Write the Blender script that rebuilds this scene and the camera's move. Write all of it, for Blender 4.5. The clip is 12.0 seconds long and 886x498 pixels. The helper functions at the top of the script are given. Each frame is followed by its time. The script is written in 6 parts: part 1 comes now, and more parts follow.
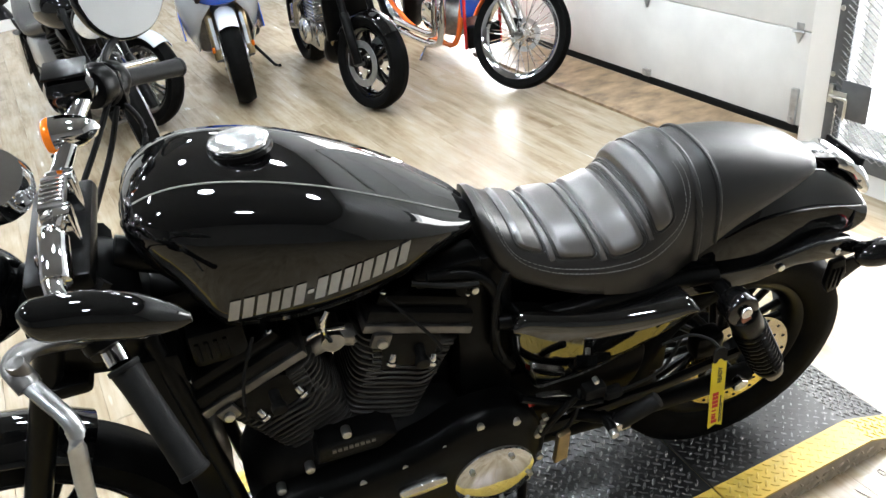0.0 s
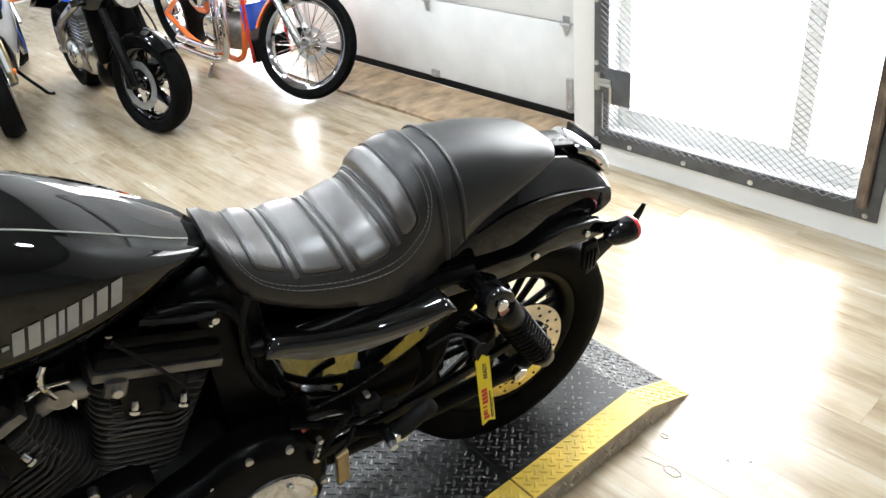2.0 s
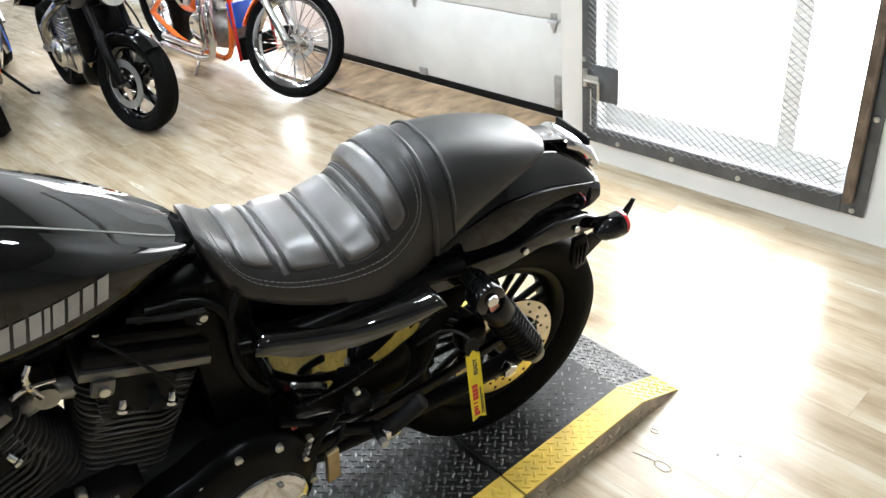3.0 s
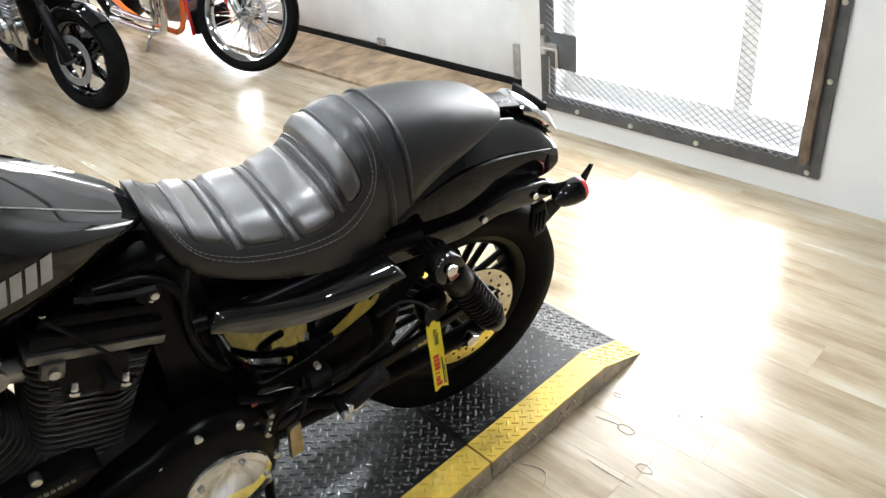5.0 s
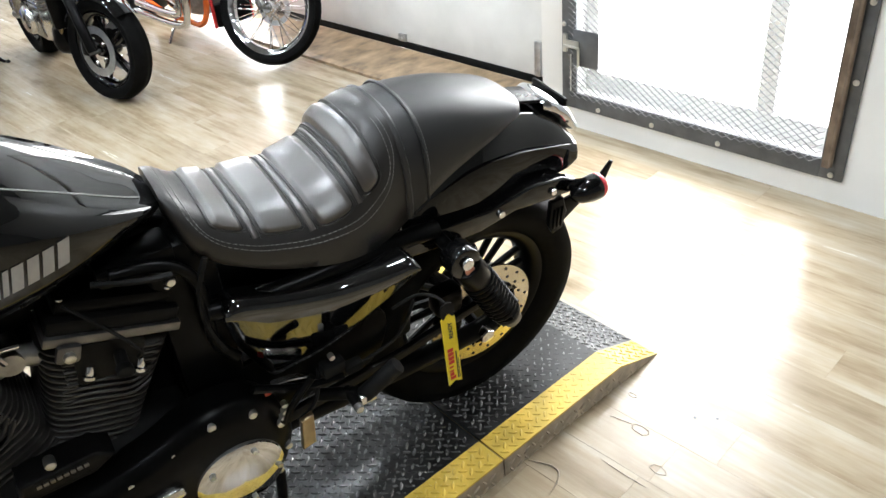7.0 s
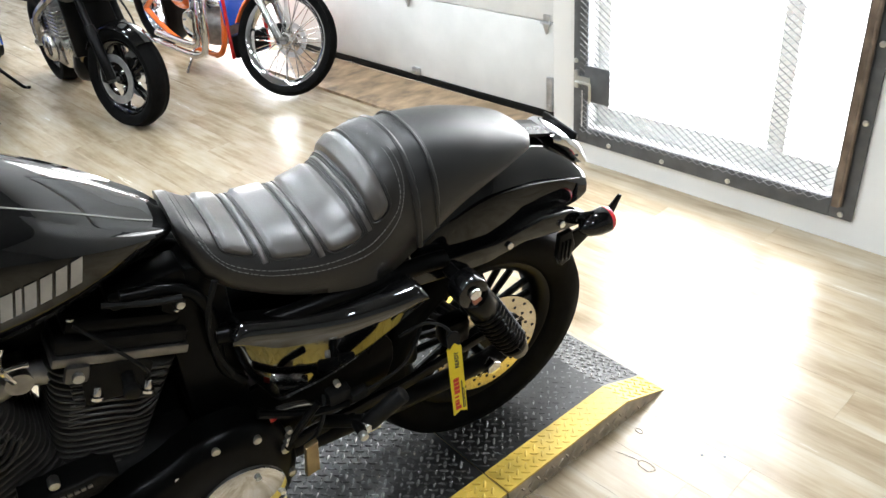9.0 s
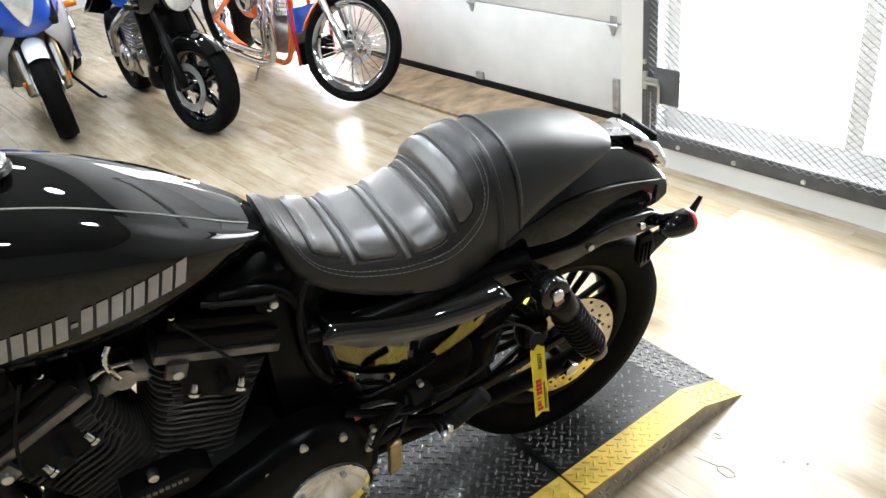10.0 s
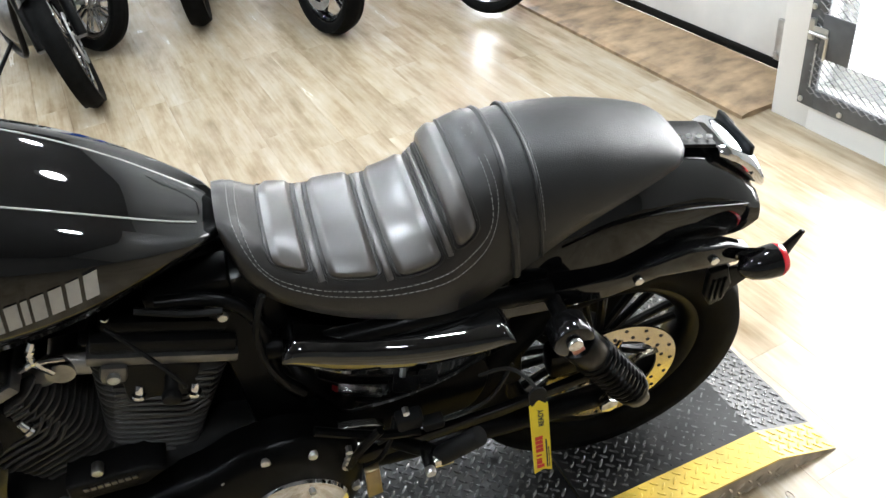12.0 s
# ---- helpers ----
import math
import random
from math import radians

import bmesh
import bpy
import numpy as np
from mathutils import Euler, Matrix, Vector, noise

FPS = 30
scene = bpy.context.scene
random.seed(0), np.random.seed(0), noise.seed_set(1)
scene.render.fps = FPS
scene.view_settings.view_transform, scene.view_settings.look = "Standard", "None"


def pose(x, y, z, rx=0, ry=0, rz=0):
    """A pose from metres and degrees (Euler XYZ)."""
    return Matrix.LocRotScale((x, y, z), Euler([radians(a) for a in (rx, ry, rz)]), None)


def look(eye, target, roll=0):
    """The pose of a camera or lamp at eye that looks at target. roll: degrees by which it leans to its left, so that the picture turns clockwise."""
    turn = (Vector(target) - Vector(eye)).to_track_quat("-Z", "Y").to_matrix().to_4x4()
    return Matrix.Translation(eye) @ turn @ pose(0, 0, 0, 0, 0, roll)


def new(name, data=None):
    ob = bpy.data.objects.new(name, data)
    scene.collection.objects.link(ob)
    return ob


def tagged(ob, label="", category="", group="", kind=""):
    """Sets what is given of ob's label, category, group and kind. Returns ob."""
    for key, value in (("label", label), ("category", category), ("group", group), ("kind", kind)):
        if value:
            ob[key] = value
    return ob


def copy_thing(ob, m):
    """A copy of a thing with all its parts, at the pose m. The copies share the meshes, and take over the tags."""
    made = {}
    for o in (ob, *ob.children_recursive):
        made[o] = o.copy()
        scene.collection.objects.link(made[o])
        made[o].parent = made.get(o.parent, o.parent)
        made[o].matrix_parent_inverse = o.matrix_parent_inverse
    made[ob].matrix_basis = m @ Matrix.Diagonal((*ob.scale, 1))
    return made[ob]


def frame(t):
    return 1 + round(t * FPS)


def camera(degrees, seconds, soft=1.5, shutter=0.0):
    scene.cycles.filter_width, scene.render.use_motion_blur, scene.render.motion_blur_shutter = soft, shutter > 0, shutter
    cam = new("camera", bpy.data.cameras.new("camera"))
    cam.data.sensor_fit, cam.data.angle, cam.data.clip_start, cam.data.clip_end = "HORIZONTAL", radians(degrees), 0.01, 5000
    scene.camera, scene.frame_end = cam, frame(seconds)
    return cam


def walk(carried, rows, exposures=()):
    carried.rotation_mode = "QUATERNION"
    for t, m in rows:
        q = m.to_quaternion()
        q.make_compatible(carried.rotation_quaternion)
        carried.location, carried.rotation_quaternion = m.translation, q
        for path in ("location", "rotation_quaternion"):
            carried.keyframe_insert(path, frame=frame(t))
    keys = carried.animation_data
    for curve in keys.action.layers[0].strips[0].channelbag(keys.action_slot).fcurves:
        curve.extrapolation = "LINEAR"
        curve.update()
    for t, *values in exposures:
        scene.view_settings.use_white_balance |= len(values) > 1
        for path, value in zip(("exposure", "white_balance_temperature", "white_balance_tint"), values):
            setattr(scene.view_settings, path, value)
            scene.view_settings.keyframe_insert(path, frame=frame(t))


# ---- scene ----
cam = camera(59.0, 12.0)
ROWS = [
    (0, -0.051, -0.179, 1.692, 58.90, 5.96, 60.14),
    (0.5, -0.028, -0.081, 1.663, 58.31, 6.53, 53.75),
    (1, -0.004, -0.002, 1.662, 59.00, 6.60, 48.08),
    (1.5, 0.000, 0.000, 1.650, 58.28, 6.10, 46.94),
    (2, 0.004, -0.002, 1.651, 58.12, 5.65, 46.70),
    (2.5, 0.000, -0.002, 1.646, 58.10, 5.65, 45.91),
    (4.5, 0.008, -0.004, 1.636, 57.19, 5.12, 45.59),
    (5, 0.005, 0.015, 1.625, 55.77, 5.50, 42.87),
    (5.5, -0.007, 0.018, 1.621, 55.76, 6.23, 43.75),
    (6, -0.004, 0.028, 1.608, 55.48, 5.73, 44.50),
    (6.5, 0.007, 0.019, 1.618, 56.53, 5.97, 44.78),
    (7, 0.005, 0.016, 1.612, 55.83, 5.22, 44.60),
    (7.2, 0.010, 0.017, 1.616, 56.74, 5.87, 44.74),
    (9, 0.016, 0.009, 1.612, 58.34, 4.58, 45.86),
    (9.5, 0.017, 0.017, 1.616, 58.87, 5.14, 44.20),
    (10, -0.010, -0.042, 1.621, 58.98, 6.66, 49.26),
    (10.5, -0.045, -0.098, 1.642, 59.31, 6.82, 47.74),
    (11, -0.065, -0.046, 1.651, 59.42, 4.19, 44.78),
    (11.5, -0.095, 0.195, 1.624, 56.94, 7.57, 50.03),
    (12, -0.137, 0.375, 1.623, 52.79, 6.75, 63.04),
]
walk(cam, [(t, pose(x, y, z, rx, ry, rz)) for t, x, y, z, rx, ry, rz in ROWS])

# ---- world, daylight through the screened door, ceiling tubes ----
world = bpy.data.worlds.new("world")
scene.world = world
world.use_nodes = True
sky = world.node_tree.nodes.new("ShaderNodeTexSky")
sky.sky_type, sky.sun_disc, sky.sun_elevation, sky.sun_rotation = "NISHITA", False, radians(35), radians(20)
world.node_tree.links.new(sky.outputs[0], world.node_tree.nodes["Background"].inputs[0])
world.node_tree.nodes["Background"].inputs[1].default_value = 0.12
scene.view_settings.exposure = 0.0
DAY, TUBE = 50.0, 196.0

WALL_Y, DOOR_Y = 2.70, 2.98
CEIL = 3.4


def area(name, m, sx, sy, power, color=(1, 1, 1)):
    la = bpy.data.lights.new(name, "AREA")
    la.shape, la.size, la.size_y, la.energy, la.color = "RECTANGLE", sx, sy, power, color
    ob = new(name, la)
    ob.matrix_world = m
    return ob


area("daylight", look((-1.42, WALL_Y + 0.16, 1.15), (-1.42, 0, 0.55)), 1.05, 1.95, DAY, (0.93, 0.967, 1.0))

area("daylight", look((-5.5, DOOR_Y + 0.1, 1.15), (-5.5, 0, 0.45)), 1.1, 1.95, DAY, (0.93, 0.967, 1.0))

# ---- materials ----


def mat(name, base, rough=0.5, metal=0.0, var=0.0, scale=8.0, bump=0.0, bscale=200.0, coat=0.0, base2=None, rvar=0.0, rand=0.0, stretch=(1, 1, 1), spec=0.5):
    m = bpy.data.materials.new(name)
    m.use_nodes = True
    nt = m.node_tree
    b = nt.nodes["Principled BSDF"]
    b.inputs["Base Color"].default_value = (*base, 1)
    b.inputs["Roughness"].default_value = rough
    b.inputs["Metallic"].default_value = metal
    b.inputs["Coat Weight"].default_value = coat
    b.inputs["Coat Roughness"].default_value = 0.03
    b.inputs["Specular IOR Level"].default_value = spec
    tc = nt.nodes.new("ShaderNodeTexCoord")
    mp = nt.nodes.new("ShaderNodeMapping")
    mp.inputs["Scale"].default_value = stretch
    nt.links.new(tc.outputs["Object"], mp.inputs[0])
    if var or base2:
        n1 = nt.nodes.new("ShaderNodeTexNoise")
        n1.inputs["Scale"].default_value, n1.inputs["Detail"].default_value = scale, 6
        nt.links.new(mp.outputs[0], n1.inputs["Vector"])
        ramp = nt.nodes.new("ShaderNodeValToRGB")
        lo = tuple(max(0, c * (1 - var)) for c in base)
        hi = base2 or tuple(min(1, c * (1 + var)) for c in base)
        ramp.color_ramp.elements[0].position, ramp.color_ramp.elements[1].position = 0.3, 0.7
        ramp.color_ramp.elements[0].color, ramp.color_ramp.elements[1].color = (*lo, 1), (*hi, 1)
        nt.links.new(n1.outputs[0], ramp.inputs[0])
        out = ramp.outputs[0]
        if rand:
            oi = nt.nodes.new("ShaderNodeObjectInfo")
            mr = nt.nodes.new("ShaderNodeMapRange")
            mr.inputs[3].default_value, mr.inputs[4].default_value = 1 - rand, 1 + rand
            nt.links.new(oi.outputs["Random"], mr.inputs[0])
            mx = nt.nodes.new("ShaderNodeVectorMath")
            mx.operation = "SCALE"
            nt.links.new(out, mx.inputs[0])
            nt.links.new(mr.outputs[0], mx.inputs[3])
            out = mx.outputs[0]
        nt.links.new(out, b.inputs["Base Color"])
    if rvar:
        n3 = nt.nodes.new("ShaderNodeTexNoise")
        n3.inputs["Scale"].default_value, n3.inputs["Detail"].default_value = scale * 1.7, 4
        nt.links.new(mp.outputs[0], n3.inputs["Vector"])
        mr3 = nt.nodes.new("ShaderNodeMapRange")
        mr3.inputs[3].default_value, mr3.inputs[4].default_value = max(0.02, rough - rvar), rough + rvar
        nt.links.new(n3.outputs[0], mr3.inputs[0])
        nt.links.new(mr3.outputs[0], b.inputs["Roughness"])
    if bump:
        n2 = nt.nodes.new("ShaderNodeTexNoise")
        n2.inputs["Scale"].default_value, n2.inputs["Detail"].default_value = bscale, 3
        nt.links.new(mp.outputs[0], n2.inputs["Vector"])
        bp = nt.nodes.new("ShaderNodeBump")
        bp.inputs["Strength"].default_value, bp.inputs["Distance"].default_value = bump, 0.002
        nt.links.new(n2.outputs[0], bp.inputs["Height"])
        nt.links.new(bp.outputs[0], b.inputs["Normal"])
    return m


def glow(name, color, strength):
    m = bpy.data.materials.new(name)
    m.use_nodes = True
    b = m.node_tree.nodes["Principled BSDF"]
    b.inputs["Base Color"].default_value = (0.8, 0.8, 0.8, 1)
    b.inputs["Emission Color"].default_value = (*color, 1)
    b.inputs["Emission Strength"].default_value = strength
    return m


def plank_material():
    """Distressed oak-look vinyl: long grain, pale scraped patches, darker knots; each board has its own tone."""
    m = mat("vinyl_plank", (0.36, 0.27, 0.16), 0.3)
    nt = m.node_tree
    b = nt.nodes["Principled BSDF"]
    tc = nt.nodes.new("ShaderNodeTexCoord")
    oi = nt.nodes.new("ShaderNodeObjectInfo")
    gi = nt.nodes.new("ShaderNodeNewGeometry")
    sh = nt.nodes.new("ShaderNodeVectorMath")
    sh.operation = "MULTIPLY_ADD"
    add = nt.nodes.new("ShaderNodeMath")
    nt.links.new(oi.outputs["Random"], add.inputs[0])
    nt.links.new(gi.outputs["Random Per Island"], add.inputs[1])
    nt.links.new(add.outputs[0], sh.inputs[0])
    sh.inputs[1].default_value = (37, 61, 13)
    nt.links.new(tc.outputs["Object"], sh.inputs[2])

    def stretched(sx, sy, scale, detail):
        mp = nt.nodes.new("ShaderNodeMapping")
        mp.inputs["Scale"].default_value = (sx, sy, 1)
        nt.links.new(sh.outputs[0], mp.inputs[0])
        n = nt.nodes.new("ShaderNodeTexNoise")
        n.inputs["Scale"].default_value, n.inputs["Detail"].default_value, n.inputs["Roughness"].default_value = scale, detail, 0.62
        nt.links.new(mp.outputs[0], n.inputs["Vector"])
        return n.outputs[0]

    grain = stretched(0.8, 14, 5, 8)
    patch = stretched(0.55, 5.0, 2.6, 5)
    r1 = nt.nodes.new("ShaderNodeValToRGB")
    els = r1.color_ramp.elements
    els[0].position, els[0].color = 0.24, (0.20, 0.135, 0.072, 1)
    els[1].position, els[1].color = 0.80, (0.52, 0.465, 0.38, 1)
    mid = els.new(0.5)
    mid.color = (0.40, 0.325, 0.225, 1)
    smear = stretched(1.5, 3.6, 2.4, 3)
    blend = nt.nodes.new("ShaderNodeMath")
    blend.operation = "MULTIPLY_ADD"
    nt.links.new(smear, blend.inputs[0])
    blend.inputs[1].default_value = 0.5
    half = nt.nodes.new("ShaderNodeMath")
    half.operation = "MULTIPLY_ADD"
    nt.links.new(patch, half.inputs[0])
    half.inputs[1].default_value, half.inputs[2].default_value = 0.7, -0.10
    nt.links.new(half.outputs[0], blend.inputs[2])
    nt.links.new(blend.outputs[0], r1.inputs[0])
    r2 = nt.nodes.new("ShaderNodeValToRGB")
    r2.color_ramp.elements[0].position, r2.color_ramp.elements[0].color = 0.3, (0.80, 0.77, 0.73, 1)
    r2.color_ramp.elements[1].position, r2.color_ramp.elements[1].color = 0.62, (1, 1, 1, 1)
    nt.links.new(grain, r2.inputs[0])
    mul = nt.nodes.new("ShaderNodeMix")
    mul.data_type, mul.blend_type = "RGBA", "MULTIPLY"
    mul.inputs[0].default_value = 0.75
    nt.links.new(r1.outputs[0], mul.inputs[6])
    nt.links.new(r2.outputs[0], mul.inputs[7])
    mr = nt.nodes.new("ShaderNodeMapRange")
    mr.inputs[2].default_value, mr.inputs[3].default_value, mr.inputs[4].default_value = 2.0, 0.90, 1.08
    nt.links.new(add.outputs[0], mr.inputs[0])
    sc = nt.nodes.new("ShaderNodeVectorMath")
    sc.operation = "SCALE"
    nt.links.new(mul.outputs[2], sc.inputs[0])
    nt.links.new(mr.outputs[0], sc.inputs[3])
    nt.links.new(sc.outputs[0], b.inputs["Base Color"])
    rr = nt.nodes.new("ShaderNodeMapRange")
    rr.inputs[3].default_value, rr.inputs[4].default_value = 0.17, 0.32
    nt.links.new(patch, rr.inputs[0])
    nt.links.new(rr.outputs[0], b.inputs["Roughness"])
    bp = nt.nodes.new("ShaderNodeBump")
    bp.inputs["Strength"].default_value, bp.inputs["Distance"].default_value = 0.25, 0.001
    nt.links.new(grain, bp.inputs["Height"])
    nt.links.new(bp.outputs[0], b.inputs["Normal"])
    return m


PLANK = plank_material()
OAK = mat("oak_board", (0.29, 0.20, 0.12), 0.4, var=0.5, scale=3, stretch=(3, 12, 8), bump=0.2, bscale=60)
FARWALL = mat("grey_wall_paint", (0.26, 0.255, 0.25), 0.6, var=0.05, scale=3, bump=0.15, bscale=90)
WHITE = mat("white_wall_paint", (0.78, 0.775, 0.76), 0.55, var=0.04, scale=3, bump=0.15, bscale=90)
CEILING = mat("ceiling_paint", (0.16, 0.162, 0.165), 0.8, var=0.05, scale=20)
PANEL = mat("white_steel_panel", (0.76, 0.76, 0.745), 0.4, var=0.06, scale=5, bump=0.3, bscale=45)
SLAB = mat("underlay", (0.40, 0.34, 0.25), 0.8, var=0.2)
RUBBER = mat("black_rubber", (0.007, 0.007, 0.007), 0.6, spec=0.18, var=0.3, scale=30, bump=0.2, bscale=300)
TYRE = mat("tyre_rubber", (0.004, 0.004, 0.004), 0.6, spec=0.04, var=0.35, scale=25, bump=0.15, bscale=220)
FRAME = mat("grey_painted_steel", (0.095, 0.10, 0.108), 0.42, metal=0.3, var=0.25, scale=14, rvar=0.1, bump=0.1)
GALV = mat("galvanised_steel", (0.55, 0.56, 0.57), 0.35, metal=0.9, var=0.15, scale=30, rvar=0.1)
ZINC = mat("zinc_bolt", (0.6, 0.6, 0.58), 0.3, metal=1.0, var=0.1)
GLOSS = mat("gloss_black_paint", (0.003, 0.003, 0.0031), 0.3, coat=1.0, var=0.2, scale=40, spec=0.0)
LACQUER = mat("black_lacquer", (0.003, 0.003, 0.003), 0.06, coat=1.0, var=0.2, scale=40, spec=0.6)
SATIN = mat("satin_black_powdercoat", (0.0025, 0.0025, 0.0025), 0.28, var=0.3, scale=60, bump=0.08, bscale=500, spec=0.10)
WRINKLE = mat("wrinkle_black_engine_paint", (0.005, 0.0049, 0.0048), 0.36, var=0.35, scale=50, bump=0.4, bscale=700, spec=0.12)
DARKMETAL = mat("dark_machined_metal", (0.17, 0.165, 0.16), 0.34, metal=0.9, var=0.25, scale=25, rvar=0.1)
CAPMETAL = mat("satin_chrome", (0.75, 0.75, 0.75), 0.22, metal=1.0, var=0.06, scale=20)
CHROME = mat("chrome", (0.72, 0.72, 0.73), 0.06, metal=1.0, var=0.05, scale=20)
STEEL = mat("brushed_steel_disc", (0.55, 0.49, 0.38), 0.2, metal=1.0, var=0.12, scale=18, rvar=0.08)
ALU = mat("polished_aluminium", (0.62, 0.61, 0.59), 0.2, metal=1.0, var=0.1, scale=20, rvar=0.08)
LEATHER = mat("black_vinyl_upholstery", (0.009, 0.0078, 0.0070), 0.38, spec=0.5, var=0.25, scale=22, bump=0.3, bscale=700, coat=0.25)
# same vinyl as LEATHER, with the sheen from above put into a lighter base
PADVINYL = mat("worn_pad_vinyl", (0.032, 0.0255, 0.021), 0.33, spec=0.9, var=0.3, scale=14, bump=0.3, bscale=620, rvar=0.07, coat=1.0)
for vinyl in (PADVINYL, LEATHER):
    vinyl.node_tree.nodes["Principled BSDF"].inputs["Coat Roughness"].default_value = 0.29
FINS = mat("black_fin_paint", (0.028, 0.0265, 0.0245), 0.36, var=0.4, scale=40, bump=0.3, bscale=500, spec=0.4)
MESHSTEEL = mat("weathered_mesh_steel", (0.15, 0.152, 0.155), 0.5, metal=0.4, var=0.2, scale=30)
CASTALU = mat("cast_aluminium", (0.34, 0.33, 0.31), 0.38, metal=0.9, var=0.25, scale=30, bump=0.2)
SCUFF = mat("scuffed_vinyl", (0.33, 0.265, 0.19), 0.5, var=0.35, scale=40)
PILLION = mat("matt_black_vinyl", (0.012, 0.0118, 0.012), 0.34, var=0.2, scale=20, bump=0.4, bscale=520)
THREAD = mat("grey_thread", (0.22, 0.22, 0.215), 0.7, var=0.2, scale=300)
GREYSTRIPE = mat("grey_pinstripe", (0.33, 0.32, 0.3), 0.3, coat=0.8)
LETTER = mat("silver_grey_lettering", (0.34, 0.34, 0.34), 0.3, metal=0.3, coat=0.6, var=0.08, scale=60)
TREAD = mat("black_tread_plate", (0.024, 0.0235, 0.023), 0.36, metal=0.3, var=0.4, scale=12, rvar=0.12, bump=0.12, bscale=150)
LUG = mat("worn_tread_lug", (0.18, 0.178, 0.176), 0.27, metal=0.7, var=0.4, scale=30, rvar=0.1)
YELLOW = mat("yellow_safety_paint", (0.70, 0.49, 0.085), 0.38, var=0.2, scale=14, rvar=0.1, bump=0.1)
EDGE = mat("worn_bronze_edge", (0.46, 0.40, 0.32), 0.4, metal=0.45, var=0.35, scale=18, rvar=0.1)
TAG = mat("yellow_plastic_tag", (0.85, 0.66, 0.02), 0.4, var=0.04, scale=40)
REDINK = mat("red_ink", (0.6, 0.03, 0.02), 0.5, var=0.05)
BLACKINK = mat("black_ink", (0.02, 0.02, 0.02), 0.5, var=0.1)
REDLENS = mat("red_lens", (0.55, 0.01, 0.02), 0.12, coat=1.0, var=0.1)
AMBER = mat("amber_lens", (0.9, 0.2, 0.01), 0.15, coat=1.0, var=0.1)
BADGE = mat("copper_badge", (0.7, 0.3, 0.2), 0.3, metal=0.5, var=0.1)
BLUE = mat("blue_fairing_paint", (0.015, 0.09, 0.55), 0.2, coat=1.0, var=0.15, scale=6)
PALE = mat("pearl_white_fairing", (0.66, 0.7, 0.74), 0.2, coat=1.0, var=0.05, scale=6)
GREYP = mat("silver_grey_paint", (0.32, 0.33, 0.34), 0.3, metal=0.4, coat=0.8, var=0.1)
ORANGE = mat("orange_frame_paint", (0.75, 0.13, 0.02), 0.22, coat=1.0, var=0.08)
REDP = mat("red_paint", (0.5, 0.02, 0.02), 0.25, coat=1.0, var=0.1)
BRASS = mat("bronze_exhaust", (0.35, 0.27, 0.15), 0.3, metal=1.0, var=0.25, scale=20)
LENS = mat("clear_lens", (0.75, 0.77, 0.78), 0.08, metal=0.4, coat=1.0, var=0.15, scale=30)
MIRROR = mat("mirror_glass", (0.85, 0.86, 0.87), 0.02, metal=1.0)
OUTSIDE = glow("bright_overcast_yard", (0.97, 0.985, 1.0), 9.0)
TUBEGLOW = glow("ceiling_tube_light", (0.86, 0.938, 1.0), TUBE)

# ---- mesh helpers ----


def finish(bm, name, material, smooth=40):
    bmesh.ops.recalc_face_normals(bm, faces=bm.faces[:])
    me = bpy.data.meshes.new(name)
    bm.to_mesh(me)
    bm.free()
    me.materials.append(material)
    me.shade_smooth()
    me.set_sharp_from_angle(angle=radians(smooth))
    return me


def part(name, bm, material, parent=None, label="", m=None, smooth=40):
    ob = new(name, finish(bm, name, material, smooth))
    if parent is not None:
        ob.parent = parent
    if m is not None:
        ob.matrix_local = m
    return tagged(ob, label)


def thing(name, m, label, category, group=""):
    ob = new(name)
    ob.empty_display_size = 0.1
    ob.matrix_world = m
    return tagged(ob, label, category, group)


def merge(*bms):
    out = bms[0]
    for b in bms[1:]:
        me = bpy.data.meshes.new("tmp")
        b.to_mesh(me)
        b.free()
        out.from_mesh(me)
        bpy.data.meshes.remove(me)
    return out


def box(x0, x1, y0, y1, z0, z1, bevel=0.0, seg=2):
    bm = bmesh.new()
    bmesh.ops.create_cube(bm, size=1)
    for v in bm.verts:
        v.co = Vector((x0 + (v.co.x + 0.5) * (x1 - x0), y0 + (v.co.y + 0.5) * (y1 - y0), z0 + (v.co.z + 0.5) * (z1 - z0)))
    if bevel:
        bmesh.ops.bevel(bm, geom=bm.edges[:], offset=bevel, segments=seg, affect="EDGES", profile=0.5)
    return bm


def rod(a, b, r, r2=None, n=16, bevel=0.0):
    a, b = Vector(a), Vector(b)
    bm = bmesh.new()
    bmesh.ops.create_cone(bm, cap_ends=True, segments=n, radius1=r, radius2=r if r2 is None else r2, depth=(b - a).length)
    if bevel:
        bmesh.ops.bevel(bm, geom=[e for e in bm.edges if len(e.link_faces) == 2 and any(len(f.verts) > 4 for f in e.link_faces)], offset=bevel, segments=2, affect="EDGES", profile=0.5)
    q = (b - a).to_track_quat("Z", "Y").to_matrix().to_4x4()
    bm.transform(Matrix.Translation((a + b) / 2) @ q)
    return bm


def curve_points(pts, steps=6):
    pts = [Vector(p) for p in pts]
    out = []
    for i in range(len(pts) - 1):
        p0, p1, p2, p3 = pts[max(i - 1, 0)], pts[i], pts[i + 1], pts[min(i + 2, len(pts) - 1)]
        for k in range(steps):
            t = k / steps
            out.append(0.5 * (2 * p1 + (p2 - p0) * t + (2 * p0 - 5 * p1 + 4 * p2 - p3) * t * t + (3 * p1 - p0 - 3 * p2 + p3) * t ** 3))
    return out + [pts[-1]]


